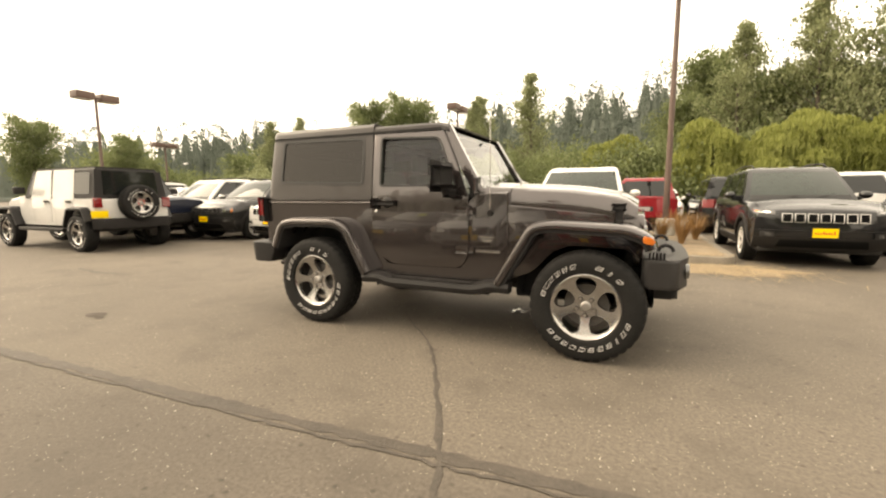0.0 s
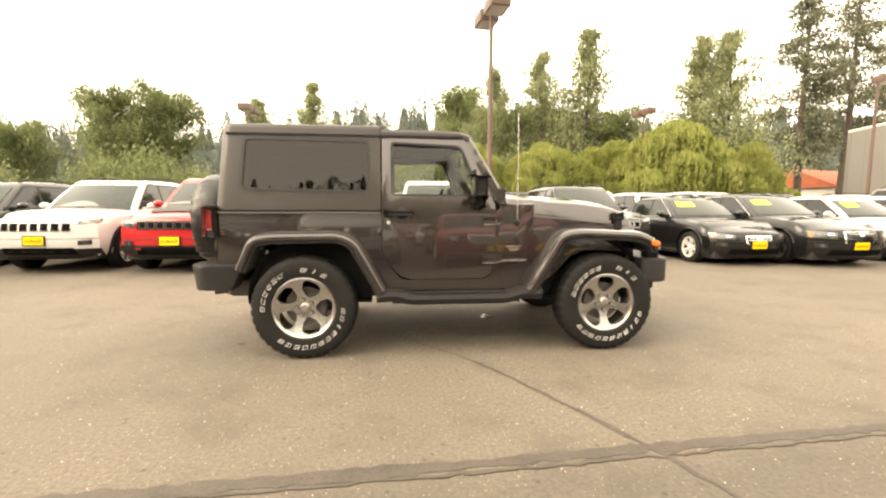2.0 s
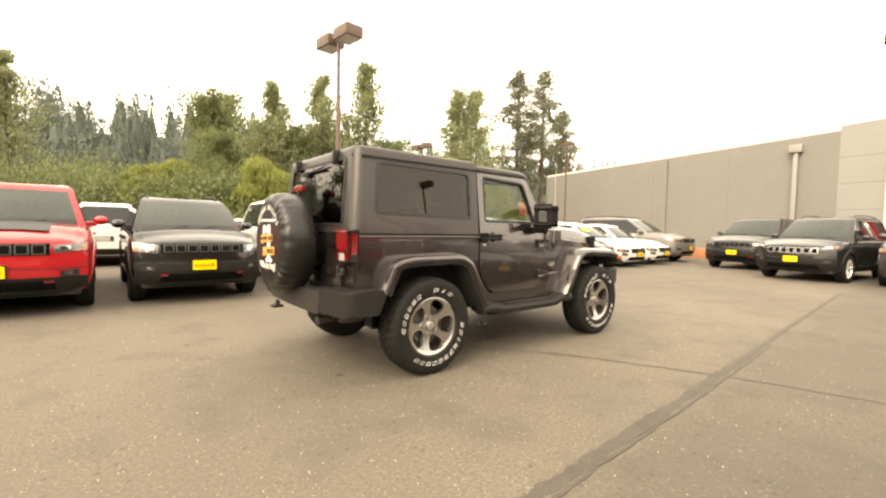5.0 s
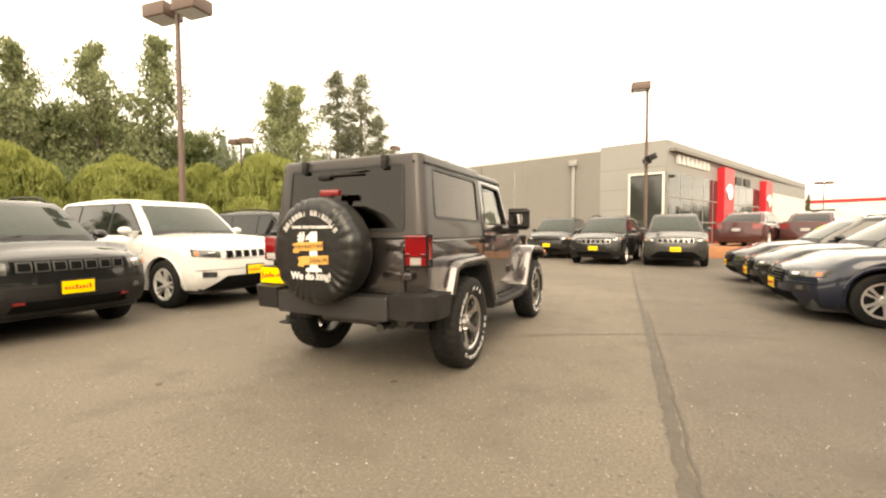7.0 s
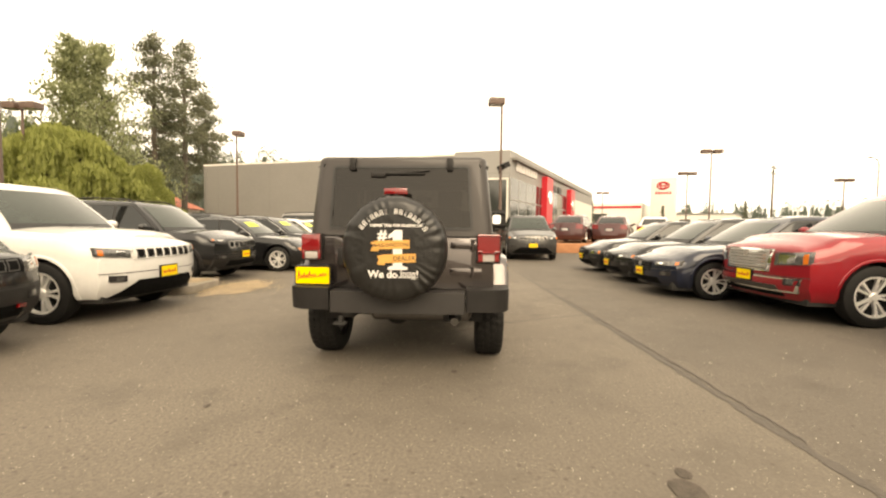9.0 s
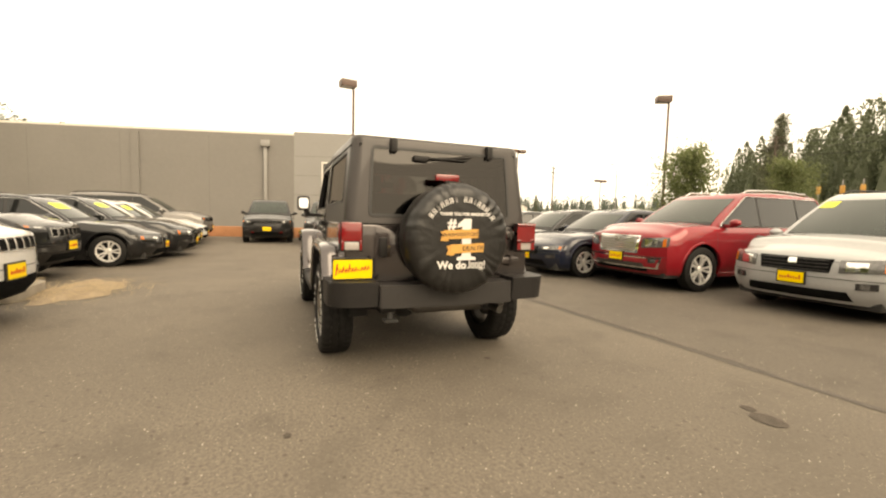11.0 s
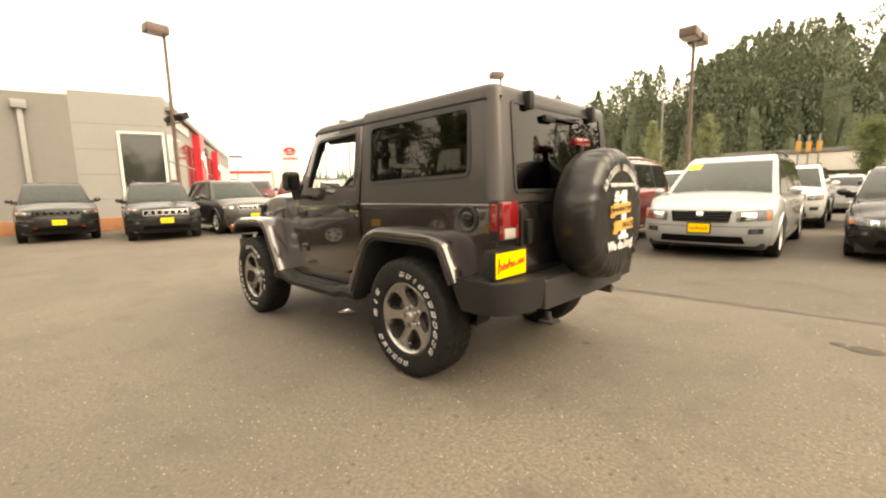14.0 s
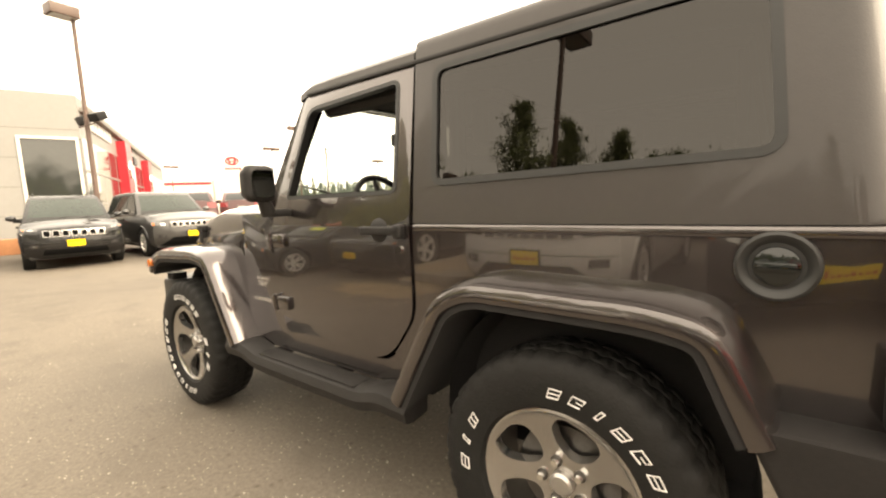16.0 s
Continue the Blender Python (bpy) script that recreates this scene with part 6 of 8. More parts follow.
lamp_post(2.12, 8.1, 6.45, 2, 96, "tall brown steel double lamp in the planted island")
lamp_post(15.4, -2.2, 7.1, 1, 98, "brown steel single lamp with two floodlights beside the showroom", 0.075, 3.95)
lamp_post(-7.75, 18.2, 5.75, 2, 90, "brown steel double lamp behind the parked cars")
lamp_post(22.0, 14.4, 7.1, 1, 0, "brown steel lamp beside the grey showroom wall")
lamp_post(11.8, -17.8, 7.45, 1, 60, "pale steel single lamp beyond the parked cars")
lamp_post(1.35, -15.0, 6.25, 2, 90, "brown steel double lamp behind the silver van")
lamp_post(13.9, 20.3, 6.6, 2, 90, "brown steel double lamp in front of the willows")
lamp_post(-20.5, 7.4, 5.4, 2, 90, "brown steel double lamp behind the white off-roader")
lamp_post(-29.0, 15.8, 4.6, 2, 90, "distant brown steel double lamp")
lamp_post(32.7, -21.5, 7.85, 2, 90, "distant brown steel double lamp in the next lot")
lamp_post(39.6, -23.0, 6.85, 2, 90, "distant brown steel double lamp in the next lot")
lamp_post(41.8, -40.1, 6.5, 2, 90, "distant brown steel double lamp in the next lot")
lamp_post(58.5, -20.5, 6.4, 2, 90, "distant brown steel double lamp in the next lot")

# ---- showroom
C = Vector((20.34, -3.14))
U = Vector((0.914, -0.407))
V = Vector((5.6, 21.3)).normalized()


def wall(name, p, q, z0, z1, th, mt, parent=None, bevel=0.0):
    """A slab from p to q in plan, th thick towards its left."""
    p, q = Vector(p), Vector(q)
    d = q - p
    b = bmesh.new()
    box(b, 0, d.length, 0, th, z0, z1, bevel, 2, Matrix.Translation((p.x, p.y, 0)) @ Matrix.Rotation(math.atan2(d.y, d.x), 4, "Z"))
    return part(name, b, mt, parent)


shop = thing("showroom", "low grey flat-roofed showroom with glazed front and red pylons", "building")
far = C + V * 23.2
step = C + V * 3.42
wall("side_wall", step, far, 0, 5.66, -0.35, M["grey_wall"], shop)
end_slab = wall("corner_wall", C + V * 1.86, step, 0, 5.87, -0.5, M["pale_wall"], shop)
wall("corner_lintel", C, C + V * 1.86, 4.2, 5.87, -0.5, M["pale_wall"], shop)
for z in (1.2, 2.3, 3.4, 4.5):
    wall("panel_joint", C + V * (1.9 if z < 4.2 else 0.05), step - V * 0.02, z, z + 0.02, 0.004, M["grey_joint"], end_slab)
wall("coping", step + V * 0.01, far, 5.66, 5.78, -0.45, M["white_wall"], shop)
for k in range(1, 5):
    wall("wall_joint", step + V * (k * 4.6), step + V * (k * 4.6 + 0.02), 0.2, 5.45, 0.003, M["grey_joint"], shop)
wall("wall_pilaster", step + V * 8.2, step + V * 8.6, 0, 5.5, 0.12, M["grey_wall"], shop)
for k in (0.08, 1.78):
    wall("opening_frame", C + V * k, C + V * (k + 0.1), 0.3, 4.2, 0.06, M["white_wall"], shop)
wall("opening_frame", C + V * 0.08, C + V * 1.88, 4.12, 4.22, 0.07, M["white_wall"], shop)
wall("corner_window", C + V * 0.1, C + V * 1.8, 0.3, 4.15, -0.05, M["dark_glass"], shop)
n_out = Vector((-V.y, V.x))
pipe = step + V * 1.55 + n_out * 0.12
b = bmesh.new()
box(b, pipe.x - 0.09, pipe.x + 0.09, pipe.y - 0.09, pipe.y + 0.09, 0.3, 5.0, 0.02)
dp = part("downpipe", b, M["pale_wall"], shop, "pale square downpipe with a hopper head")
b = bmesh.new()
box(b, pipe.x - 0.2, pipe.x + 0.16, pipe.y - 0.24, pipe.y + 0.24, 4.95, 5.3, 0.03)
part("hopper_head", b, M["pale_wall"], dp)
# front
W2 = Vector((U.y, -U.x))
wall("front_wall", C + U * 0.0, C + U * 34, 4.25, 5.87, 0.5, M["pale_wall"], shop)
wall("front_wall", C + U * 17.6, C + U * 34, 0, 4.25, 0.5, M["white_wall"], shop)
wall("front_base", C, C + U * 17.6, 0, 0.35, 0.5, M["grey_wall"], shop)
for k in range(10):
    a0 = 0.15 + 1.7 * k
    wall("shop_window", C + U * a0, C + U * (a0 + 1.6), 0.35, 4.25, 0.06, M["dark_glass"], shop)
    wall("mullion", C + U * (a0 - 0.08), C + U * (a0 + 0.02), 0.35, 4.25, 0.14, M["pale_wall"], shop)
for z in (1.6, 2.9):
    wall("transom", C, C + U * 17.2, z, z + 0.07, -0.03, M["pale_wall"], shop)
for k in range(8):
    a0 = 1.2 + 0.62 * k
    wall("sign_letter_block", C + U * a0, C + U * (a0 + 0.42), 4.75, 5.25, -0.08, M["white_print"], shop)
for a0, z1 in ((7.6, 5.1), (17.2, 4.95)):
    py = wall("red_pylon", C + U * a0 - W2 * 0.0, C + U * (a0 + 1.9), 0, z1, -0.42, M["red_panel"], shop)
    b = bmesh.new()
    cc = C + U * (a0 + 0.95)
    q = Matrix.Translation((cc.x, cc.y, z1 - 1.5)) @ Matrix.Rotation(math.atan2(U.y, U.x), 4, "Z")
    lathe(b, [(-0.48, 0.001), (-0.48, 0.5), (-0.42, 0.52)], "y", 28)
    bmesh.ops.transform(b, matrix=q, verts=b.verts)
    part("round_emblem", b, M["chrome"], py)
for a0 in (11.0, 13.0):
    wall("sign_block", C + U * a0, C + U * (a0 + 1.3), 4.3, 4.8, -0.1, M["seal"], shop)
b = bmesh.new()
prism(b, [tuple(C - W2 * -0.3 + U * 0.3), tuple(C + U * 34), tuple(far + U * 34), tuple(far + U * 0.3)], "z", 5.3, 5.45)
part("flat_roof", b, M["grey_wall"], shop)
wall("back_wall", far, far + U * 34, 0, 5.5, -0.3, M["grey_wall"], shop)

# planter edge and raised display bed
b = bmesh.new()
box(b, 0, 14, 0, 0.4, 0, 0.5, 0.02, 2, Matrix.Translation((17.6, -2.0, 0)) @ Matrix.Rotation(math.atan2(V.y, V.x), 4, "Z"))
tagged(part("planter_edge", b, M["planter"], None), "low orange brick planter edge along the showroom", "wall", kind="structure")
b = bmesh.new()
prism(b, [(16.6, -4.4), (19.6, -4.6), (30, -9.5), (30, -18), (16.6, -13)], "z", 0, 0.48, 0.02)
tagged(part("display_bed", b, M["planter"], None), "raised display bed with an orange brick edge", "planter", kind="structure")

# ---- the white dealership beyond
td = thing("far_dealership", "distant white dealership with a red stripe and a sign tower", "building", "", pose(78, -26.5, 0, 0, 0, -28))
b = bmesh.new()
box(b, 0, 26, -7, 28, 0, 6.2, 0.1)
part("main_block", b, M["white_wall"], td)
b = bmesh.new()
box(b, -0.1, 0, -6.9, 27.9, 5.2, 5.6)
part("red_stripe", b, M["red_panel"], td)
for k in range(5):
    b = bmesh.new()
    box(b, -0.12, 0, -1 + 5.4 * k, 2.2 + 5.4 * k, 0.4, 4.2)
    part("showroom_window", b, M["dark_glass"], td)
b = bmesh.new()
box(b, -1.2, 3, -12.4, -8.4, 0, 10.4, 0.1)
tw = part("sign_tower", b, M["white_wall"], td)
for rad, sq, zz in ((0.95, 0.66, 9.0), (0.48, 1.25, 9.03), (0.64, 0.45, 9.22)):
    b = bmesh.new()
    pts = [(-1.26, -10.4 + rad * math.cos(a), zz + rad * sq * math.sin(a)) for a in [2 * math.pi * k / 30 for k in range(31)]]
    for p, q in zip(pts, pts[1:]):
        tube(b, p, q, 0.10, None, 6)
    part("emblem_ring", b, M["red_panel"], tw)
for k in range(6):
    b = bmesh.new()
    box(b, -1.26, -1.2, -11.7 + 0.44 * k, -11.4 + 0.44 * k, 7.5, 7.9)
    part("sign_letter_block", b, M["red_panel"], tw)
for nm, x, y, lx, ly, h, rot, mt in (("far_shed", 46, -9, 22, 5, 5.0, -25, "white_wall"), ("far_shop", 96, -62, 24, 30, 5.0, -35, "white_wall")):
    t = thing(nm, "distant low pale commercial building", "building", "", pose(x, y, 0, 0, 0, rot))
    b = bmesh.new()
    box(b, 0, lx, 0, ly, 0, h, 0.08)
    part("wall_block", b, M[mt], t)
    b = bmesh.new()
    box(b, -0.2, lx + 0.2, -0.2, ly + 0.2, h, h + 0.3, 0.05)
    part("roof_edge", b, M["grey_wall"], t)
    for k in range(int(ly / 4)):
        b = bmesh.new()
        box(b, -0.08, 0.0, 0.8 + 4 * k, 3.2 + 4 * k, 0.8, h - 1.2)
        part("window", b, M["dark_glass"], t)
# cottages with terracotta roofs behind the willows
for x, y, rot in ((45.6, 38.0, 20), (39.2, 39.4, 15), (37.5, 31.5, 15)):
    t = thing("cottage", "distant pale house with a terracotta roof", "house", "terracotta-roofed houses", pose(x, y, 0, 0, 0, rot))
    b = bmesh.new()
    box(b, -3.5, 3.5, -3, 3, 0, 3.0)
    part("wall_block", b, M["white_wall"], t)
    b = bmesh.new()
    prism(b, [(-3.6, 2.9), (3.6, 2.9), (0, 4.6)], "x", -3.8, 3.8)
    part("roof", b, M["roof_tile"], t)
    b = bmesh.new()
    box(b, -1.2, 1.2, -3.06, -3.0, 1.0, 2.3)
    part("window", b, M["dark_glass"], t)

# ---- raised road to the south, with its lamps, signals and cables
br = thing("road_bridge", "long pale concrete road bridge beyond the lot", "bridge", "", pose(-14, -62, 0, 0, 0, 8))
b = bmesh.new()
box(b, -70, 23, -5, 5, 2.3, 4.1, 0.1)
part("deck", b, M["white_wall"], br)
b = bmesh.new()
box(b, -70, 23.1, 4.75, 5.1, 4.1, 4.55, 0.05)
part("parapet", b, M["grey_wall"], br)
for k in range(5):
    b = bmesh.new()
    tube(b, (-60 + 20 * k, 0, 0), (-60 + 20 * k, 0, 2.3), 0.6)
    part("pier", b, M["concrete"], br)
for x, y, z in ((0.05, -53.8, -1.75), (0.85, -53.8, -1.75), (1.63, -53.8, -1.65), (28.9, -64.0, -0.6), (26.4, -64.0, -0.6), (24.4, -64.0, -0.6)):
    t = thing("traffic_signal", "yellow traffic signal head on a thin pole beside the far road", "traffic light", "traffic signals", pose(x, y, z))
    b = bmesh.new()
    tube(b, (0, 0, 0), (0, 0, 7.6), 0.08)
    part("pole", b, M["pale_wall"], t)
    b = bmesh.new()
    box(b, -0.2, 0.2, -0.2, 0.2, 5.9, 6.9, 0.05)
    part("signal_head", b, M["gold_print"], t)
fc = thing("fuel_canopy", "distant white canopy building with a blue fascia", "building", "", pose(26.5, -84, 0))
b = bmesh.new()
box(b, -9, 9, -3.5, 3.5, 0, 5.0, 0.08)
part("wall_block", b, M["white_wall"], fc)
b = bmesh.new()
box(b, -9.4, 9.4, -3.9, 3.9, 5.0, 5.9, 0.06)
part("fascia", b, mat("blue_fascia", (0.03, 0.12, 0.42), 0.45, vary=0.1), fc, "blue fascia band")


def cobra_lamp(x, y, h, turn):
    t = thing("road_lamp", "grey steel road lamp with a curved arm", "street lamp", "road lamps", pose(x, y, 0, 0, 0, turn))
    b = bmesh.new()
    tube(b, (0, 0, 0), (0, 0, h), 0.13, 0.08)
    pts = [(0, 0, h), (0.5, 0, h + 0.5), (1.4, 0, h + 0.75), (2.6, 0, h + 0.75)]
    for p, q in zip(pts, pts[1:]):
        tube(b, p, q, 0.06, 0.05, 8)
    part("pole", b, M["pale_wall"], t)
    b = bmesh.new()
    box(b, 2.5, 3.4, -0.18, 0.18, h + 0.65, h + 0.82, 0.05)
    part("lamp_head", b, M["pale_wall"], t)


cobra_lamp(-5.5, -48, 10.0, 175)
cobra_lamp(14.0, -52, 11.0, 180)
cobra_lamp(60.0, -60.0, 11.0, 120)
def utility_pole(x, y, h, turn):
    t = thing("utility_pole", "weathered wooden utility pole with crossarms", "utility pole", "utility poles", pose(x, y, 0, 0, 0, turn))
    b = bmesh.new()
    tube(b, (0, 0, 0), (0, 0, h), 0.16, 0.11)
    part("pole", b, M["bark"], t)
    for z in (h - 0.4, h - 1.2):
        b = bmesh.new()
        box(b, -0.06, 0.06, -1.2, 1.2, z, z + 0.12)
        part("crossarm", b, M["bark"], t)


utility_pole(-9.0, -46, 10.5, 80)
utility_pole(58, -44, 10.5, 40)
utility_pole(26, -50, 11.0, 70)
for k, z in enumerate((9.6, 10.2, 8.8)):
    b = bmesh.new()
    run = []
    for p, q in (((-60, -44, z), (-9, -46, z)), ((-9, -46, z), (26, -50, z)), ((26, -50, z), (58, -44, z)), ((58, -44, z), (120, -30, z))):
        p, q = Vector(p), Vector(q)
        run += [p.lerp(q, i / 10) - Vector((0, 0, 0.9 * 4 * (i / 10) * (1 - i / 10))) for i in range(10)]
    pipe_run(b, run, 0.02, 5)
    tagged(part("overhead_cable", b, M["seal"], None), "thin dark overhead cable between wooden poles", "cable", "overhead cables")

# ---- trees
def foliage(name, dark, light, sub=0.25):
    m = bpy.data.materials.new(name)
    m.use_nodes = True
    n, ln = m.node_tree.nodes, m.node_tree.links
    p = n["Principled BSDF"]
    p.inputs["Roughness"].default_value = 0.6
    p.inputs["Specular IOR Level"].default_value = 0.25
    geo = n.new("ShaderNodeNewGeometry")
    info = n.new("ShaderNodeObjectInfo")
    mix = n.new("ShaderNodeMix")
    mix.data_type = "RGBA"
    mix.inputs[6].default_value, mix.inputs[7].default_value = (*dark, 1), (*light, 1)
    av = n.new("ShaderNodeMath")
    av.operation = "MULTIPLY_ADD"
    av.inputs[1].default_value = 0.7
    sc = n.new("ShaderNodeMath")
    sc.operation = "MULTIPLY"
    sc.inputs[1].default_value = 0.3
    ln.new(geo.outputs["Random Per Island"], av.inputs[0])
    ln.new(info.outputs["Random"], sc.inputs[0])
    ln.new(sc.outputs[0], av.inputs[2])
    ln.new(av.outputs[0], mix.inputs[0])
    ln.new(mix.outputs[2], p.inputs["Base Color"])
    tr = n.new("ShaderNodeBsdfTranslucent")
    ln.new(mix.outputs[2], tr.inputs[0])
    ms = n.new("ShaderNodeMixShader")
    ms.inputs[0].default_value = sub
    ln.new(p.outputs[0], ms.inputs[1])
    ln.new(tr.outputs[0], ms.inputs[2])
    ln.new(ms.outputs[0], n["Material Output"].inputs[0])
    return m


F = {"cotton": foliage("cottonwood_leaves", (0.165, 0.188, 0.09), (0.345, 0.365, 0.205), 0.55), "willow": foliage("willow_leaves", (0.20, 0.222, 0.055), (0.35, 0.37, 0.125), 0.55),
     "fir": foliage("fir_needles", (0.085, 0.092, 0.058), (0.165, 0.17, 0.108), 0.2), "broad": foliage("broad_leaves", (0.11, 0.136, 0.055), (0.225, 0.255, 0.12), 0.5),
     # The far leaves have distance haze put into their colour, paler and bluer.
     "hill": foliage("hill_fir_needles", (0.10, 0.12, 0.072), (0.148, 0.165, 0.105), 0.3), "far": foliage("hazed_forest_leaves", (0.105, 0.128, 0.105), (0.142, 0.163, 0.135), 0.25)}


def leaf_mesh(name, pts, sizes, mt, rng, aspect=1.0, hang=0.0):
    """Many small leaf sprays, each a bent four-cornered blade."""
    n = len(pts)
    a = rng.uniform(0, 2 * np.pi, n)
    t = rng.uniform(-0.9, 0.9, n)
    u = np.stack([np.cos(a), np.sin(a), np.zeros(n)], 1)
    w = np.stack([-np.sin(a) * np.sin(t), np.cos(a) * np.sin(t), np.cos(t)], 1)
    if hang:
        w = w * (1 - hang) + np.array([0, 0, 1.0]) * hang
    s = np.asarray(sizes)[:, None]
    p = np.asarray(pts)
    v = np.stack([p - w * s * aspect, p + u * s * 0.55, p + w * s * aspect, p - u * s * 0.55], 1).reshape(-1, 3)
    me = bpy.data.meshes.new(name)
    me.vertices.add(4 * n)
    me.vertices.foreach_set("co", v.ravel())
    me.loops.add(4 * n)
    me.loops.foreach_set("vertex_index", np.arange(4 * n))
    me.polygons.add(n)
    me.polygons.foreach_set("loop_start", np.arange(n) * 4)
    me.polygons.foreach_set("loop_total", np.full(n, 4))
    me.update()
    me.validate()
    me.materials.append(mt)
    return me


def trunk_mesh(limbs, seg=7):
    b = bmesh.new()
    for a, c, r0, r1 in limbs:
        tube(b, a, c, r0, r1, seg)
    return mesh_of("trunk", b, M["bark"])


def cottonwood(seed, h=13.0, spread=0.2, leaves=10800, mt="cotton", low=0.06, leaf=0.105, cone=True):
    """An upright tree: limbs sweeping up off one leader, leaves in loose sprays along them."""
    rng = np.random.default_rng(seed)
    limbs, tips = [], []
    x = y = 0.0
    pts = [(0, 0, 0)]
    for k in range(1, 7):
        x += rng.normal(0, 0.12)
        y += rng.normal(0, 0.12)
        pts.append((x, y, h * 0.97 * k / 6))
    for k in range(6):
        limbs.append((pts[k], pts[k + 1], 0.22 * (1 - k / 6.3), 0.22 * (1 - (k + 1) / 6.3)))
    count_ = 72
    for k in range(count_):
        f = low + (0.98 - low) * (k + rng.uniform(0, 1)) / count_
        i = min(5, int(f / 0.97 * 6))
        base = np.array(pts[i]) + (np.array(pts[i + 1]) - np.array(pts[i])) * (f / 0.97 * 6 - i)
        shape = (1 - f) ** 0.8 * min(1, (f + 0.25) / 0.4) + 0.03 if cone else 0.3 + 0.7 * math.sin(math.pi * min(1, (1 - f) * 1.15 + 0.06))
        prof = spread * h * shape * rng.uniform(0.35, 1.25)
        a = rng.uniform(0, 2 * np.pi)
        end = base + np.array([math.cos(a) * prof, math.sin(a) * prof, prof * rng.uniform(0.45, 1.1)])
        limbs.append((tuple(base), tuple(end), 0.05 * (1.2 - f), 0.01))
        for q in (0.35, 0.6, 0.85, 1.05):
            tips.append((base + (end - base) * q, (0.17 + 0.26 * (1 - f) + 0.05 * q) * (1.0 if cone else 1.35)))
    per = leaves // len(tips)
    allp = np.concatenate([c + rng.normal(0, 1, (per, 3)) * np.array([r, r, r * 0.8]) for c, r in tips])
    allp[:, 2] = np.maximum(allp[:, 2], 0.3)
    return trunk_mesh(limbs), leaf_mesh("crown", allp, rng.uniform(leaf * 0.6, leaf * 1.4, len(allp)), F[mt], rng)


def willow(seed, h=6.0, w=4.0):
    """A heap of rounded lobes, each a shell of hanging leaf sprays with a ragged fringe."""
    rng = np.random.default_rng(seed)
    limbs = [((0, 0, 0), (0.1, 0, h * 0.45), 0.35, 0.22)]
    P_, S_ = [], []
    lobes = [(0.0, 0.0, h * 0.72, 1.5)]
    for k in range(13):
        a = 2.4 * k + rng.uniform(-0.4, 0.4)
        r = (0.28 + 0.5 * (k / 12)) * w
        lobes.append((r * math.cos(a), r * math.sin(a), h * (0.80 - 0.52 * (k / 12)) * rng.uniform(0.85, 1.1), rng.uniform(0.9, 1.35)))
    for lx, ly, lz, lr in lobes:
        limbs.append(((0.1, 0, h * 0.4), (lx, ly, lz), 0.10, 0.03))
        m = int(800 * lr)
        a = rng.uniform(0, 2 * np.pi, m)
        c = rng.uniform(0.25, 1, m)
        rad = lr * rng.uniform(0.72, 1.04, m)
        sq = np.sqrt(1 - c * c)
        P_.append(np.stack([lx + rad * sq * np.cos(a), ly + rad * sq * np.sin(a), lz + rad * c * 0.95], 1))
        S_.append(rng.uniform(0.06, 0.12, m))
        for j in range(120):
            aa, length = rng.uniform(0, 6.28), rng.uniform(0.6, 3.0)
            q = int(length / 0.09)
            zz = lz + 0.35 - np.arange(q) * 0.09
            rr = lr * rng.uniform(0.55, 1.08)
            pts = np.stack([lx + rr * math.cos(aa) + rng.normal(0, 0.05, q), ly + rr * math.sin(aa) + rng.normal(0, 0.05, q), zz], 1)
            P_.append(pts[zz > 0.2])
            S_.append(rng.uniform(0.05, 0.10, len(pts[zz > 0.2])))
    return trunk_mesh(limbs), leaf_mesh("crown", np.concatenate(P_), np.concatenate(S_), F["willow"], rng, 1.6, 0.62)


def tall_fir(seed, h=17.0, bare=0.33, spread=4.4, sparse=1.15):
    """A fir with a long bare stem and flat, ragged, separate boughs."""
    rng = np.random.default_rng(seed)
    limbs = [((0, 0, 0), (0.15, 0.1, h * 0.5), 0.28, 0.19), ((0.15, 0.1, h * 0.5), (0.05, 0.2, h), 0.19, 0.03)]
    P_ = []
    total = int(62 * sparse)
    for k in range(total):
        f = bare + (1 - bare) * (k / total) ** 0.9
        a = rng.uniform(0, 6.28)
        top = (1 - f) / (1 - bare)
        r = spread * min(1.0, top ** 0.65) * rng.uniform(0.4, 1.1) * (1.0 if top < 0.8 else 0.75) + 0.2
        base = np.array([0.1, 0.15, h * f])
        end = base + np.array([math.cos(a) * r, math.sin(a) * r, -0.06 * r + rng.uniform(-0.2, 0.35)])
        limbs.append((tuple(base), tuple(end), 0.045, 0.01))
        m = int(230 * (0.35 + r / spread))
        q = rng.uniform(0.2, 1.05, m) ** 0.8
        wide = 0.10 + 0.30 * q
        off = rng.normal(0, 1, (m, 3)) * np.stack([wide, wide, 0.16 + 0.08 * q], 1)
        P_.append(base + (end - base) * q[:, None] + off - np.array([0, 0, 0.1]) * q[:, None])
    P_ = np.concatenate(P_)
    return trunk_mesh(limbs), leaf_mesh("crown", P_, rng.uniform(0.06, 0.13, len(P_)), F["fir"], rng, 0.9)


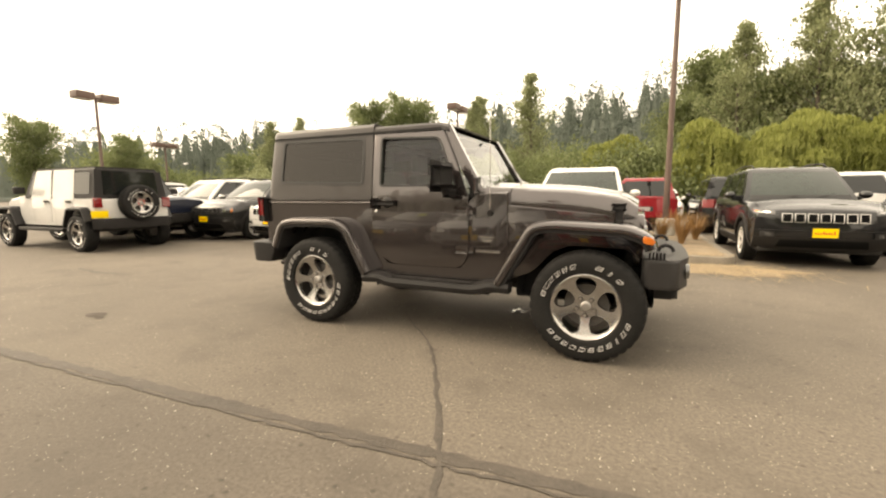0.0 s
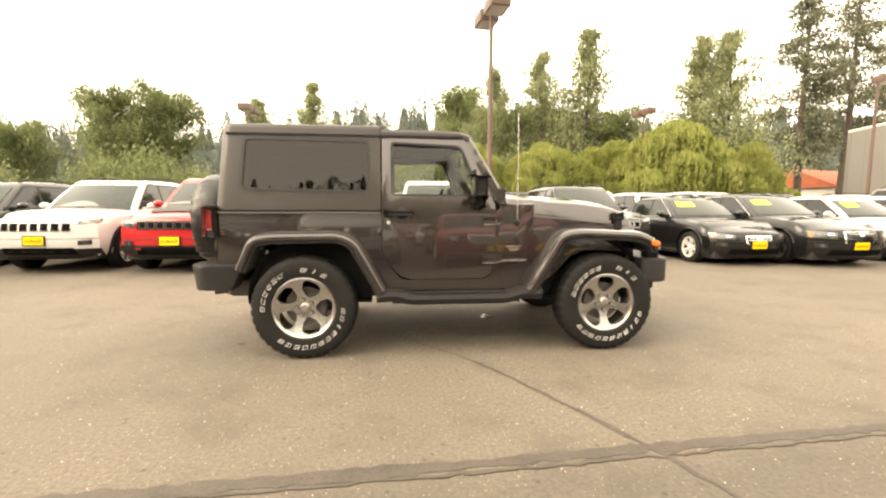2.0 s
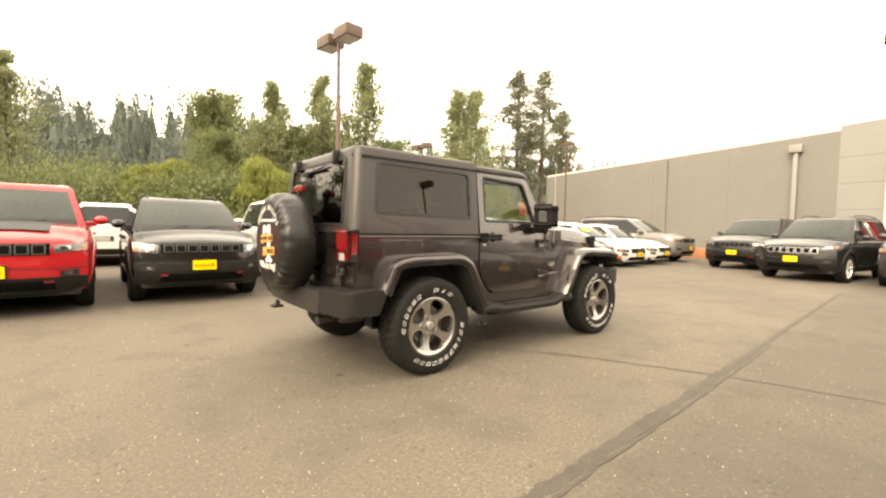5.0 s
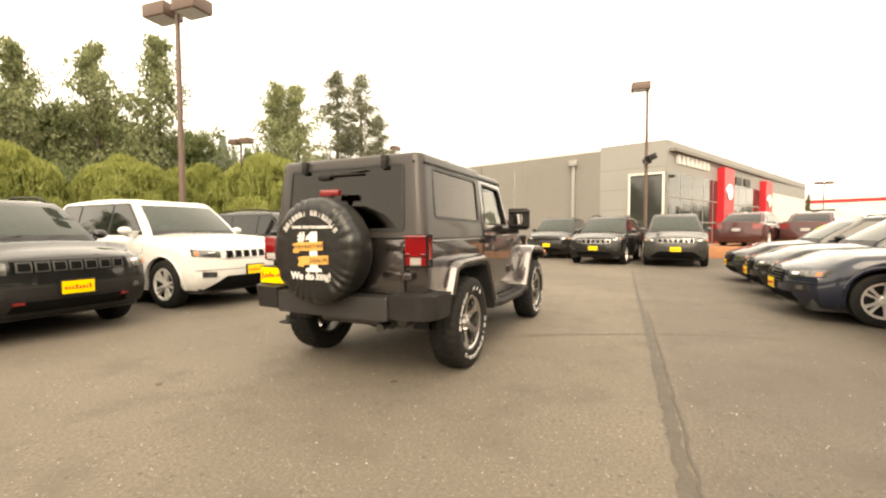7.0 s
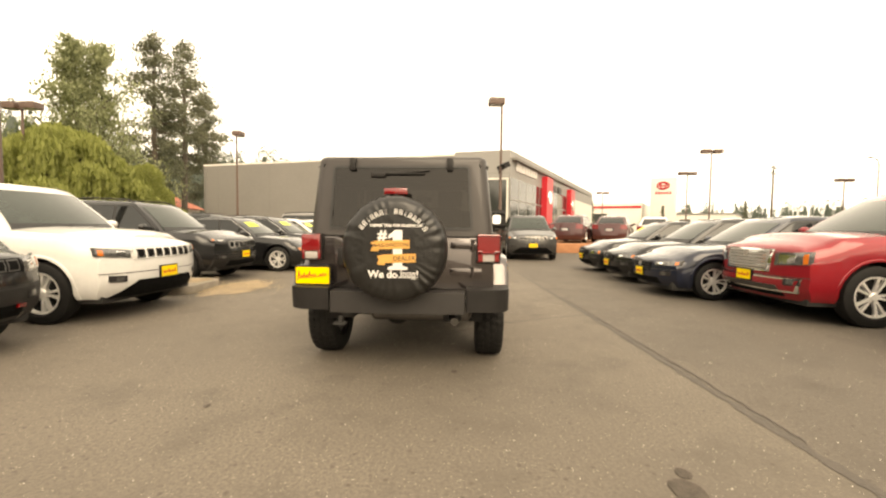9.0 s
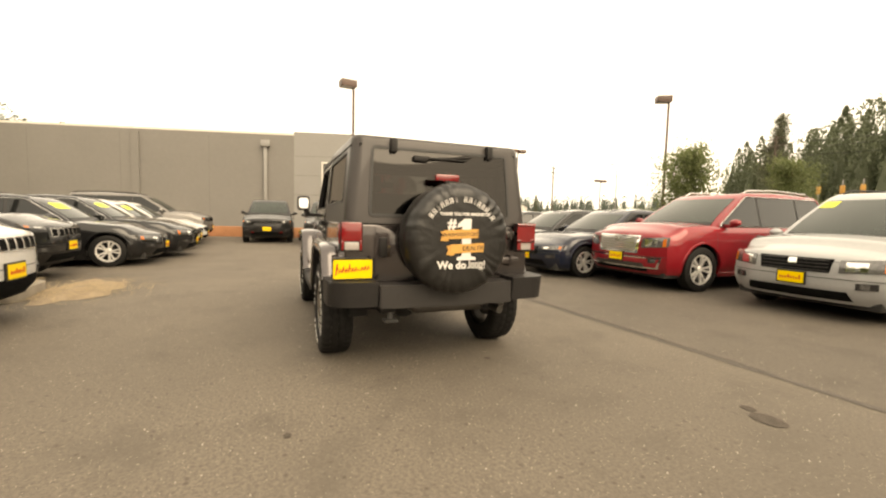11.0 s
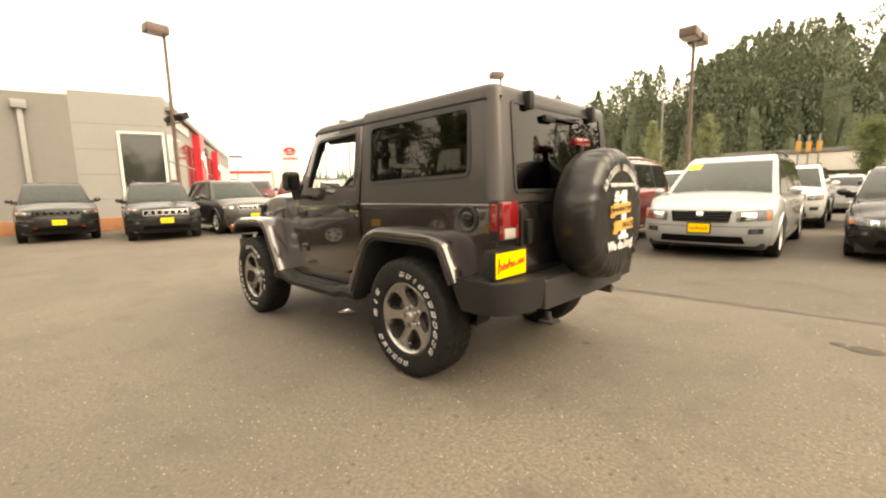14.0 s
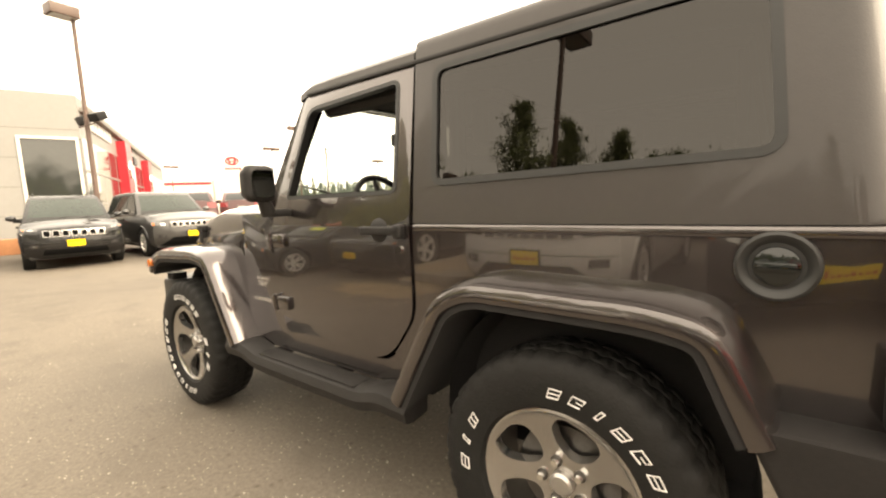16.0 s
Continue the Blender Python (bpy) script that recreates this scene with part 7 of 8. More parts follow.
def bush(seed, w=3.0, h=4.0, mt="broad", n=9500):
    rng = np.random.default_rng(seed)
    cl = []
    for k in range(34):
        a, r = rng.uniform(0, 6.28), math.sqrt(rng.uniform(0, 1)) * w * 0.8
        z = rng.uniform(0.12, 0.92) * h * (1 - 0.45 * (r / w) ** 2)
        cl.append((np.array([r * math.cos(a), r * math.sin(a), z]), rng.uniform(0.35, 0.7)))
    limbs = [((0, 0, 0), tuple(c), 0.09, 0.02) for c, _ in cl[:12]]
    P_ = np.concatenate([c + rng.normal(0, 1, (n // 34, 3)) * r for c, r in cl])
    P_[:, 2] = np.maximum(P_[:, 2], 0.1)
    return trunk_mesh(limbs), leaf_mesh("crown", P_, rng.uniform(0.06, 0.14, len(P_)), F[mt], rng)


KINDS = {"cott": [cottonwood(s, 13.0, (0.24, 0.28, 0.26)[s % 3]) for s in (1, 2, 3)], "decid": [cottonwood(s, 10.0, 0.25, 22000, "broad", 0.03, 0.11, False) for s in (4, 5)], "willow": [willow(s) for s in (6, 7)],
         "fir": [tall_fir(8), tall_fir(9, 17, 0.26, 4.0, 1.4)], "spire": [tall_fir(10, 15, 0.05, 2.6, 1.5)], "bush": [bush(11), bush(12, 3.2, 4.0, "cotton"), bush(14, 3.0, 4.0, "broad")], "maple": [cottonwood(13, 8.5, 0.28, 14000, "broad", 0.18, 0.11, False)]}
BASE_H = {"cott": 13.0, "decid": 10.0, "willow": 6.0, "fir": 17.0, "spire": 15.0, "bush": 4.0, "maple": 8.5}
LABELS = {"cott": "airy upright cottonwood tree with yellow-green leaves", "decid": "dense dark-green broadleaf tree behind the car park", "willow": "drooping yellow-green weeping willow", "fir": "tall thin fir with a bare lower trunk",
          "spire": "dark conical fir tree", "bush": "bushy green thicket at the lot's edge", "maple": "round green street tree"}
count = {}


def plant(kind, x, y, h, wide=1.0):
    i = count[kind] = count.get(kind, 0) + 1
    trunk, crown = KINDS[kind][i % len(KINDS[kind])]
    s = h / BASE_H[kind]
    t = thing("tree" if kind != "bush" else "shrub", LABELS[kind], "tree" if kind != "bush" else "shrub", "trees round the lot" if kind != "bush" else "thickets round the lot", Matrix.Translation((x, y, 0)) @ Matrix.Rotation(i * 2.4, 4, "Z") @ Matrix.Diagonal((s * wide, s * wide, s, 1)))
    part("trunk", trunk, None, t)
    part("crown", crown, None, t)


for kind, x, y, h in (("decid", -21.4, 30.3, 9.0), ("decid", -19.5, 33.6, 9.6), ("cott", -7.8, 35.3, 12.0), ("cott", 7.4, 30.8, 12.2), ("cott", 10.9, 29.8, 13.2), ("cott", 14.3, 28.4, 14.7), ("decid", 4.0, 33.0, 7.6), ("decid", 8.8, 32.6, 8.6), ("decid", 12.6, 31.5, 8.8), ("decid", 16.4, 28.2, 7.8), ("decid", 20.2, 25.5, 6.8), ("decid", 24.5, 25.0, 6.0)):
    plant(kind, x, y, h)
for kind, x, y, h in (("cott", 19.4, 23.0, 12.2), ("cott", 21.4, 22.7, 12.6), ("fir", 29.1, 25.1, 16.7), ("fir", 32.9, 25.4, 17.8), ("fir", 38.4, 26.5, 15.0), ("decid", 8.2, 55.1, 16.0)):
    plant(kind, x, y, h)
for kind, x, y, h in (("decid", -40.2, 12.9, 6.3), ("decid", -42.0, 20.6, 6.2), ("cott", -34.3, 30.9, 9.0), ("cott", -33.6, 34.4, 9.8), ("cott", -23.0, 36.6, 9.9), ("cott", -12.6, 35.6, 10.4), ("cott", -11.8, 31.5, 9.0)):
    plant(kind, x, y, h)
for x, y, h, wd in ((11.0, 23.3, 4.7, 1.0), (16.1, 20.8, 6.5, 1.05), (8.3, 22.3, 5.0, 0.9), (-0.4, 28.0, 5.0, 1.0), (13.4, 24.6, 5.4, 1.0), (5.0, 25.0, 5.2, 1.0), (20.0, 19.5, 4.6, 0.9)):
    plant("willow", x, y, h, wd)
rnd = random.Random(21)
for k in range(25):
    plant("bush", -46 + 2.9 * k + rnd.uniform(-1, 1), 27.5 + 2.0 * math.sin(k) + (0.0 if k < 20 else -3.0) - max(0, 8 - k) * 0.9, rnd.uniform(2.6, 4.8), rnd.uniform(0.9, 1.3))
for k in range(16):
    plant("decid" if k % 3 else "bush", -52 + 5.2 * k + rnd.uniform(-1, 1), 38 + rnd.uniform(-2, 4) - max(0, 6 - k) * 2.2, rnd.uniform(4.5, 7.0), 1.1)
for kind, x, y, h in (("maple", 10.0, -17.4, 4.4), ("maple", 15.0, -33.0, 5.5), ("spire", 41.2, -75.3, 19.0), ("cott", 11.0, -39.8, 7.0), ("cott", 7.8, -46.0, 8.0), ("decid", -3.7, -37.5, 4.6), ("spire", 51.0, -36.0, 5.0), ("spire", 38.0, -20.0, 3.6), ("spire", 62.0, -20.0, 5.5)):
    plant(kind, x, y, h, 0.55 if kind == "spire" and h < 6 else 1.0)
for k in range(9):
    plant("bush", 24 + 6 * k, -52 - 2.5 * k, rnd.uniform(3.0, 4.5), 1.2)


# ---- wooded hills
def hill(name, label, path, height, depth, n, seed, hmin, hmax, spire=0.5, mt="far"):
    """A wooded ridge along a path of (x, y, crest height)."""
    rng = np.random.default_rng(seed)
    b = bmesh.new()
    rows = []
    for x, y, c in path:
        d = Vector((x, y)).normalized()
        rows.append([(x - d.x * depth, y - d.y * depth, -0.5), (x - d.x * depth * 0.5, y - d.y * depth * 0.5, c * 0.5), (x, y, c), (x + d.x * depth, y + d.y * depth, c)])
    grid(b, rows)
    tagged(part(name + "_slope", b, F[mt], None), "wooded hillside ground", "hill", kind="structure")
    P_, S_ = [], []
    core = bmesh.new()
    for k in range(n):
        f = rng.uniform(0, len(path) - 1.001)
        i = int(f)
        u = f - i
        x, y, c = (np.array(path[i]) * (1 - u) + np.array(path[i + 1]) * u)
        d = np.array([x, y]) / math.hypot(x, y)
        back = rng.uniform(0, 1)
        gx_, gy_ = x - d[0] * depth * back, y - d[1] * depth * back
        gz = c * (1 - back)
        h = rng.uniform(hmin, hmax)
        m = int(300 + h * 34) if mt == "hill" else int(210 + h * 25)
        zz = rng.uniform(0.08, 1, m)
        pointed = rng.uniform() < spire
        if pointed:
            rad = h * 0.19 * (1 - zz) ** 0.8 + 0.15
        else:
            rad = h * 0.30 * np.sqrt(np.maximum(0.02, 1 - (2 * zz - 0.95) ** 2))
        bmesh.ops.create_cone(core, cap_ends=True, segments=6, radius1=h * (0.115 if pointed else 0.17), radius2=h * (0.01 if pointed else 0.05), depth=h * 0.66, matrix=Matrix.Translation((gx_, gy_, gz + h * (0.40 if pointed else 0.38))))
        a = rng.uniform(0, 2 * np.pi, m)
        rr = rad * rng.uniform(0.55, 1.1, m)
        P_.append(np.stack([gx_ + rr * np.cos(a), gy_ + rr * np.sin(a), gz + zz * h], 1))
        S_.append(np.full(m, 0.011 * h + (0.06 if mt == "hill" else 0.10)) * rng.uniform(0.6, 1.4, m))
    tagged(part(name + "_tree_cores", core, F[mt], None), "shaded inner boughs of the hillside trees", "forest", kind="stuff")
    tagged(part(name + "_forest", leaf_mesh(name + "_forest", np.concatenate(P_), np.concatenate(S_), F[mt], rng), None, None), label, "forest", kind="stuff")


hill("north_ridge", "mixed forest on the far northern ridge, leaves coloured pale for haze", [(-190, 40, 8), (-150, 95, 12), (-95, 130, 17), (-40, 140, 22), (0, 138, 24), (40, 135, 26), (85, 120, 22), (130, 95, 19), (170, 60, 15), (192, 20, 9), (198, -14, 4)], 20, 45, 900, 31, 7, 15, 0.38)
hill("south_hill", "dense dark forest climbing the southern hill", [(95, -140, 5), (60, -118, 5), (38, -112, 6), (26, -110, 6.5), (20, -110, 9), (16, -110, 13), (10, -110, 15), (0, -110, 14), (-12, -110, 14), (-30, -112, 14), (-70, -115, 12), (-120, -108, 12), (-165, -85, 9)], 26, 42, 560, 32, 9, 20, 0.7, "hill")
hill("east_rise", "low distant tree line, leaves coloured pale for haze", [(60, -210, 9), (110, -190, 8), (160, -150, 7), (190, -110, 6), (210, -60, 4)], 8, 30, 190, 33, 5, 9, 0.4)

# ---- the rows of parked cars
make_car("suv", "dark grey compact SUV with yellow dealer plate in the north row", COMPACT, "charcoal", -8.97, 3.72, -90, group="north row cars", jeep="chrome", spokes=10, lower=0.18)
make_car("suv", "white SUV with slim seven-slot grille and yellow plate", SUV, "white", -6.56, 3.62, -90, group="north row cars", jeep="chrome", spokes=10, lower=0.14, grille=(0.73, 0.895, 0.62), lamp=(0.865, 0.94, 0.66, 0.94))
make_car("suv", "bright red SUV with black bonnet decal and red tow hooks", GRAND, "red", -4.34, 3.47, -90, group="north row cars", jeep="dark", spokes=-5, lower=0.2, hooks=True, black_hood=True, grille=(0.775, 0.92, 0.56), lamp=(0.80, 0.915, 0.60, 0.93))
make_car("suv", "black compact SUV with red tow hooks and yellow plate", COMPACT, "black", -2.09, 3.62, -90, group="north row cars", jeep="dark", spokes=-5, lower=0.34, hooks=True, grille=(0.765, 0.895, 0.60), lamp=(0.755, 0.90, 0.63, 0.95))
make_car("suv", "white SUV with chrome seven-slot grille parked beside the island", GRAND, "white", 0.38, 3.63, -90, group="north row cars", jeep="chrome", spokes=10, mouth=True, grille=(0.775, 0.925, 0.56), lamp=(0.80, 0.92, 0.60, 0.94))
make_car("suv", "black SUV with chrome slotted grille beyond the island", SUV, "black", 4.15, 4.5, -90, group="north row cars", jeep="chrome", spokes=5, lower=0.2, grille=(0.73, 0.895, 0.62), lamp=(0.865, 0.94, 0.66, 0.94))
make_car("sedan", "black sport saloon with a yellow windscreen sticker", COUPE, "black", 6.65, 3.6, -90, group="north row cars", spokes=10, chrome=True, sticker=(-0.75, -0.2, 0.62, 0.92), grille=(0.47, 0.60, 0.28), lamp=(0.54, 0.66, 0.52, 0.94))
make_car("sedan", "long black saloon with upright chrome grille", LARGE, "black", 8.5, 3.25, -90, group="north row cars", spokes=10, chrome=True, sticker=(-0.75, -0.25, 0.65, 0.9), grille=(0.50, 0.70, 0.34), lamp=(0.57, 0.72, 0.50, 0.93))
make_car("sedan", "white saloon with yellow dealer plate in the north row", SEDAN, "white", 11.0, 3.5, -90, group="north row cars", spokes=10, sticker=(-0.7, -0.25, 0.6, 0.9))
make_car("sedan", "white saloon with yellow dealer plate in the north row", SEDAN, "white", 13.1, 3.55, -90, group="north row cars", spokes=10)
make_car("suv", "grey SUV at the end of the north row beside the showroom", BIG, "pewter", 15.6, 3.7, -90, group="north row cars", spokes=6)
make_car("suv", "white SUV at the west end of the north row", SUV, "white", -11.4, 3.75, -90, group="north row cars", spokes=5)
make_car("sedan", "white saloon at the west end of the north row", SEDAN, "white", -13.9, 3.8, -90, group="north row cars", spokes=5)
make_car("suv", "white SUV at the west end of the north row", SUV, "white", -16.4, 3.8, -90, group="north row cars", spokes=5)
# second row, tails towards the first
back_row = [("white", SUV), ("silver", SEDAN), ("black", SUV), ("white", GRAND), ("charcoal", SUV), ("white", SUV), ("steel", COMPACT), ("wine", SUV), ("black", SUV), ("white", GRAND), ("white", SUV), ("silver", GRAND), ("charcoal", SUV), ("white", SEDAN), ("silver", SUV)]
for k, (c, s) in enumerate(back_row):
    make_car("suv" if s["H"] > 1.6 else "sedan", {"white": "white", "silver": "silver", "black": "black", "charcoal": "charcoal", "steel": "blue-grey", "wine": "wine-red"}[c] + " car in the second row with its tail to the first", s, c, -15.5 + 2.45 * k, 10.4 + 0.15 * (k % 3), 90, group="second row cars", front=False, plate=False)
for k, (c, s) in enumerate([("white", SUV), ("silver", SUV), ("white", GRAND), ("charcoal", SUV), ("white", SEDAN), ("black", GRAND), ("silver", SUV), ("white", SUV), ("steel", SUV)]):
    make_car("suv" if s["H"] > 1.6 else "sedan", {"white": "white", "silver": "silver", "black": "black", "charcoal": "charcoal", "steel": "blue-grey"}[c] + " car in the third row below the trees", s, c, -10.0 + 3.1 * k, 17.5, -90, group="third row cars")
# east row before the showroom
make_car("suv", "dark grey SUV with yellow plate before the showroom", GRAND, "charcoal", 13.3, 1.52, 177, group="showroom row cars", jeep="dark", spokes=5, lower=0.2, hooks=True, grille=(0.775, 0.92, 0.56), lamp=(0.80, 0.915, 0.60, 0.93))
make_car("suv", "black SUV with slotted chrome grille before the showroom", SUV, "charcoal", 10.8, -0.6, 172, group="showroom row cars", jeep="chrome", spokes=5, lower=0.2, grille=(0.73, 0.895, 0.62), lamp=(0.865, 0.94, 0.66, 0.94))
make_car("suv", "pewter-grey SUV with chrome grille before the showroom", GRAND, "steel", 10.8, -3.1, 178, group="showroom row cars", jeep="chrome", spokes=10, mouth=True, grille=(0.775, 0.925, 0.56), lamp=(0.80, 0.92, 0.60, 0.94))
make_car("sedan", "dark red luxury saloon on the raised display bed", LARGE, "maroon", 17.2, -5.7, -25, 0.48, group="display bed cars", front=False, plate=False, chrome=True)
make_car("sedan", "dark red luxury saloon on the raised display bed", LARGE, "maroon", 18.2, -8.3, -25, 0.48, group="display bed cars", front=False, plate=False, chrome=True)
make_car("sedan", "white saloon on the raised display bed", SEDAN, "white", 19.0, -11.0, -25, 0.48, group="display bed cars", front=False, plate=False)
# south row
make_car("sedan", "dark navy saloon with winged chrome grille and bright wheels", SEDAN, "navy", 3.11, -3.96, 90, group="south row cars", spokes=10, grille=(0.47, 0.64, 0.44), lamp=(0.57, 0.67, 0.54, 0.95))
make_car("sedan", "black saloon with yellow plate in the south row", SEDAN, "black", 5.2, -4.0, 90, group="south row cars", spokes=5, grille=(0.47, 0.63, 0.40), lamp=(0.56, 0.67, 0.54, 0.95))
make_car("sedan", "black saloon with yellow plate in the south row", COUPE, "black", 7.5, -4.0, 90, group="south row cars", spokes=5, sticker=(-0.7, -0.2, 0.6, 0.9))
make_car("sedan", "charcoal saloon at the end of the south row", SEDAN, "charcoal", 9.7, -6.0, 90, group="south row cars", spokes=5)
make_car("suv", "wine-red large SUV with big chrome grille and bright wheels", BIG, "wine", 1.2, -4.73, 90, group="south row cars", spokes=10, chrome=True, bright_grille=True, grille=(0.68, 0.95, 0.44), lamp=(0.76, 0.94, 0.53, 0.92))
make_car("minivan", "silver minivan with dark grille and a yellow windscreen sticker", VAN, "silver", -1.43, -5.27, 90, group="south row cars", spokes=7, grille=(0.62, 0.80, 0.44), lamp=(0.63, 0.81, 0.50, 0.93), sticker=(-0.92, -0.58, 0.80, 0.97), category="minivan")
make_car("suv", "white SUV parked behind the silver minivan", SUV, "white", -1.75, -11.6, 90, group="back lot cars", spokes=5, plate=False)
make_car("sedan", "black saloon with a yellow windscreen sticker", SEDAN, "black", -4.05, -6.1, 90, group="south row cars", spokes=5, chrome=True, sticker=(-0.42, -0.08, 0.78, 0.95), lamp=(0.54, 0.67, 0.52, 0.95), grille=(0.42, 0.63, 0.46))
make_car("suv", "black SUV behind the black saloon", SUV, "black", -4.3, -12.0, 90, group="back lot cars", spokes=5, sticker=(-0.6, 0.1, 0.62, 0.95))
make_car("sedan", "silver saloon seen from behind in the far lane", SEDAN, "silver", -2.7, -19.5, -90, group="back lot cars", front=False, plate=False)
make_car("sedan", "white car behind the red SUV", SUV, "white", 1.0, -11.5, 90, group="back lot cars", plate=False)
for k, (c, s, x, y) in enumerate([("white", SUV, 5.5, -12.5), ("silver", SEDAN, 8.5, -13.0), ("black", SEDAN, 11.5, -12.0), ("white", SEDAN, 20.0, -17.0), ("silver", SUV, 23.5, -17.5), ("white", SUV, 27.0, -20.0), ("pewter", SEDAN, 31.0, -21.0), ("black", SUV, 15.0, -18.5),
                                  ("white", SUV, -5.5, -22.0), ("wine", SEDAN, 0.8, -21.0), ("white", SUV, -8.5, -20.0), ("silver", SUV, 36.0, -24.0), ("white", SEDAN, 41.0, -27.0), ("black", SUV, 46.0, -28.0)]):
    make_car("suv" if s["H"] > 1.6 else "sedan", {"white": "white", "silver": "silver", "black": "black", "pewter": "grey", "wine": "wine-red"}[c] + " car parked far off in the back lot", s, c, x, y, 75 + 7 * (k % 4), group="back lot cars", plate=False)

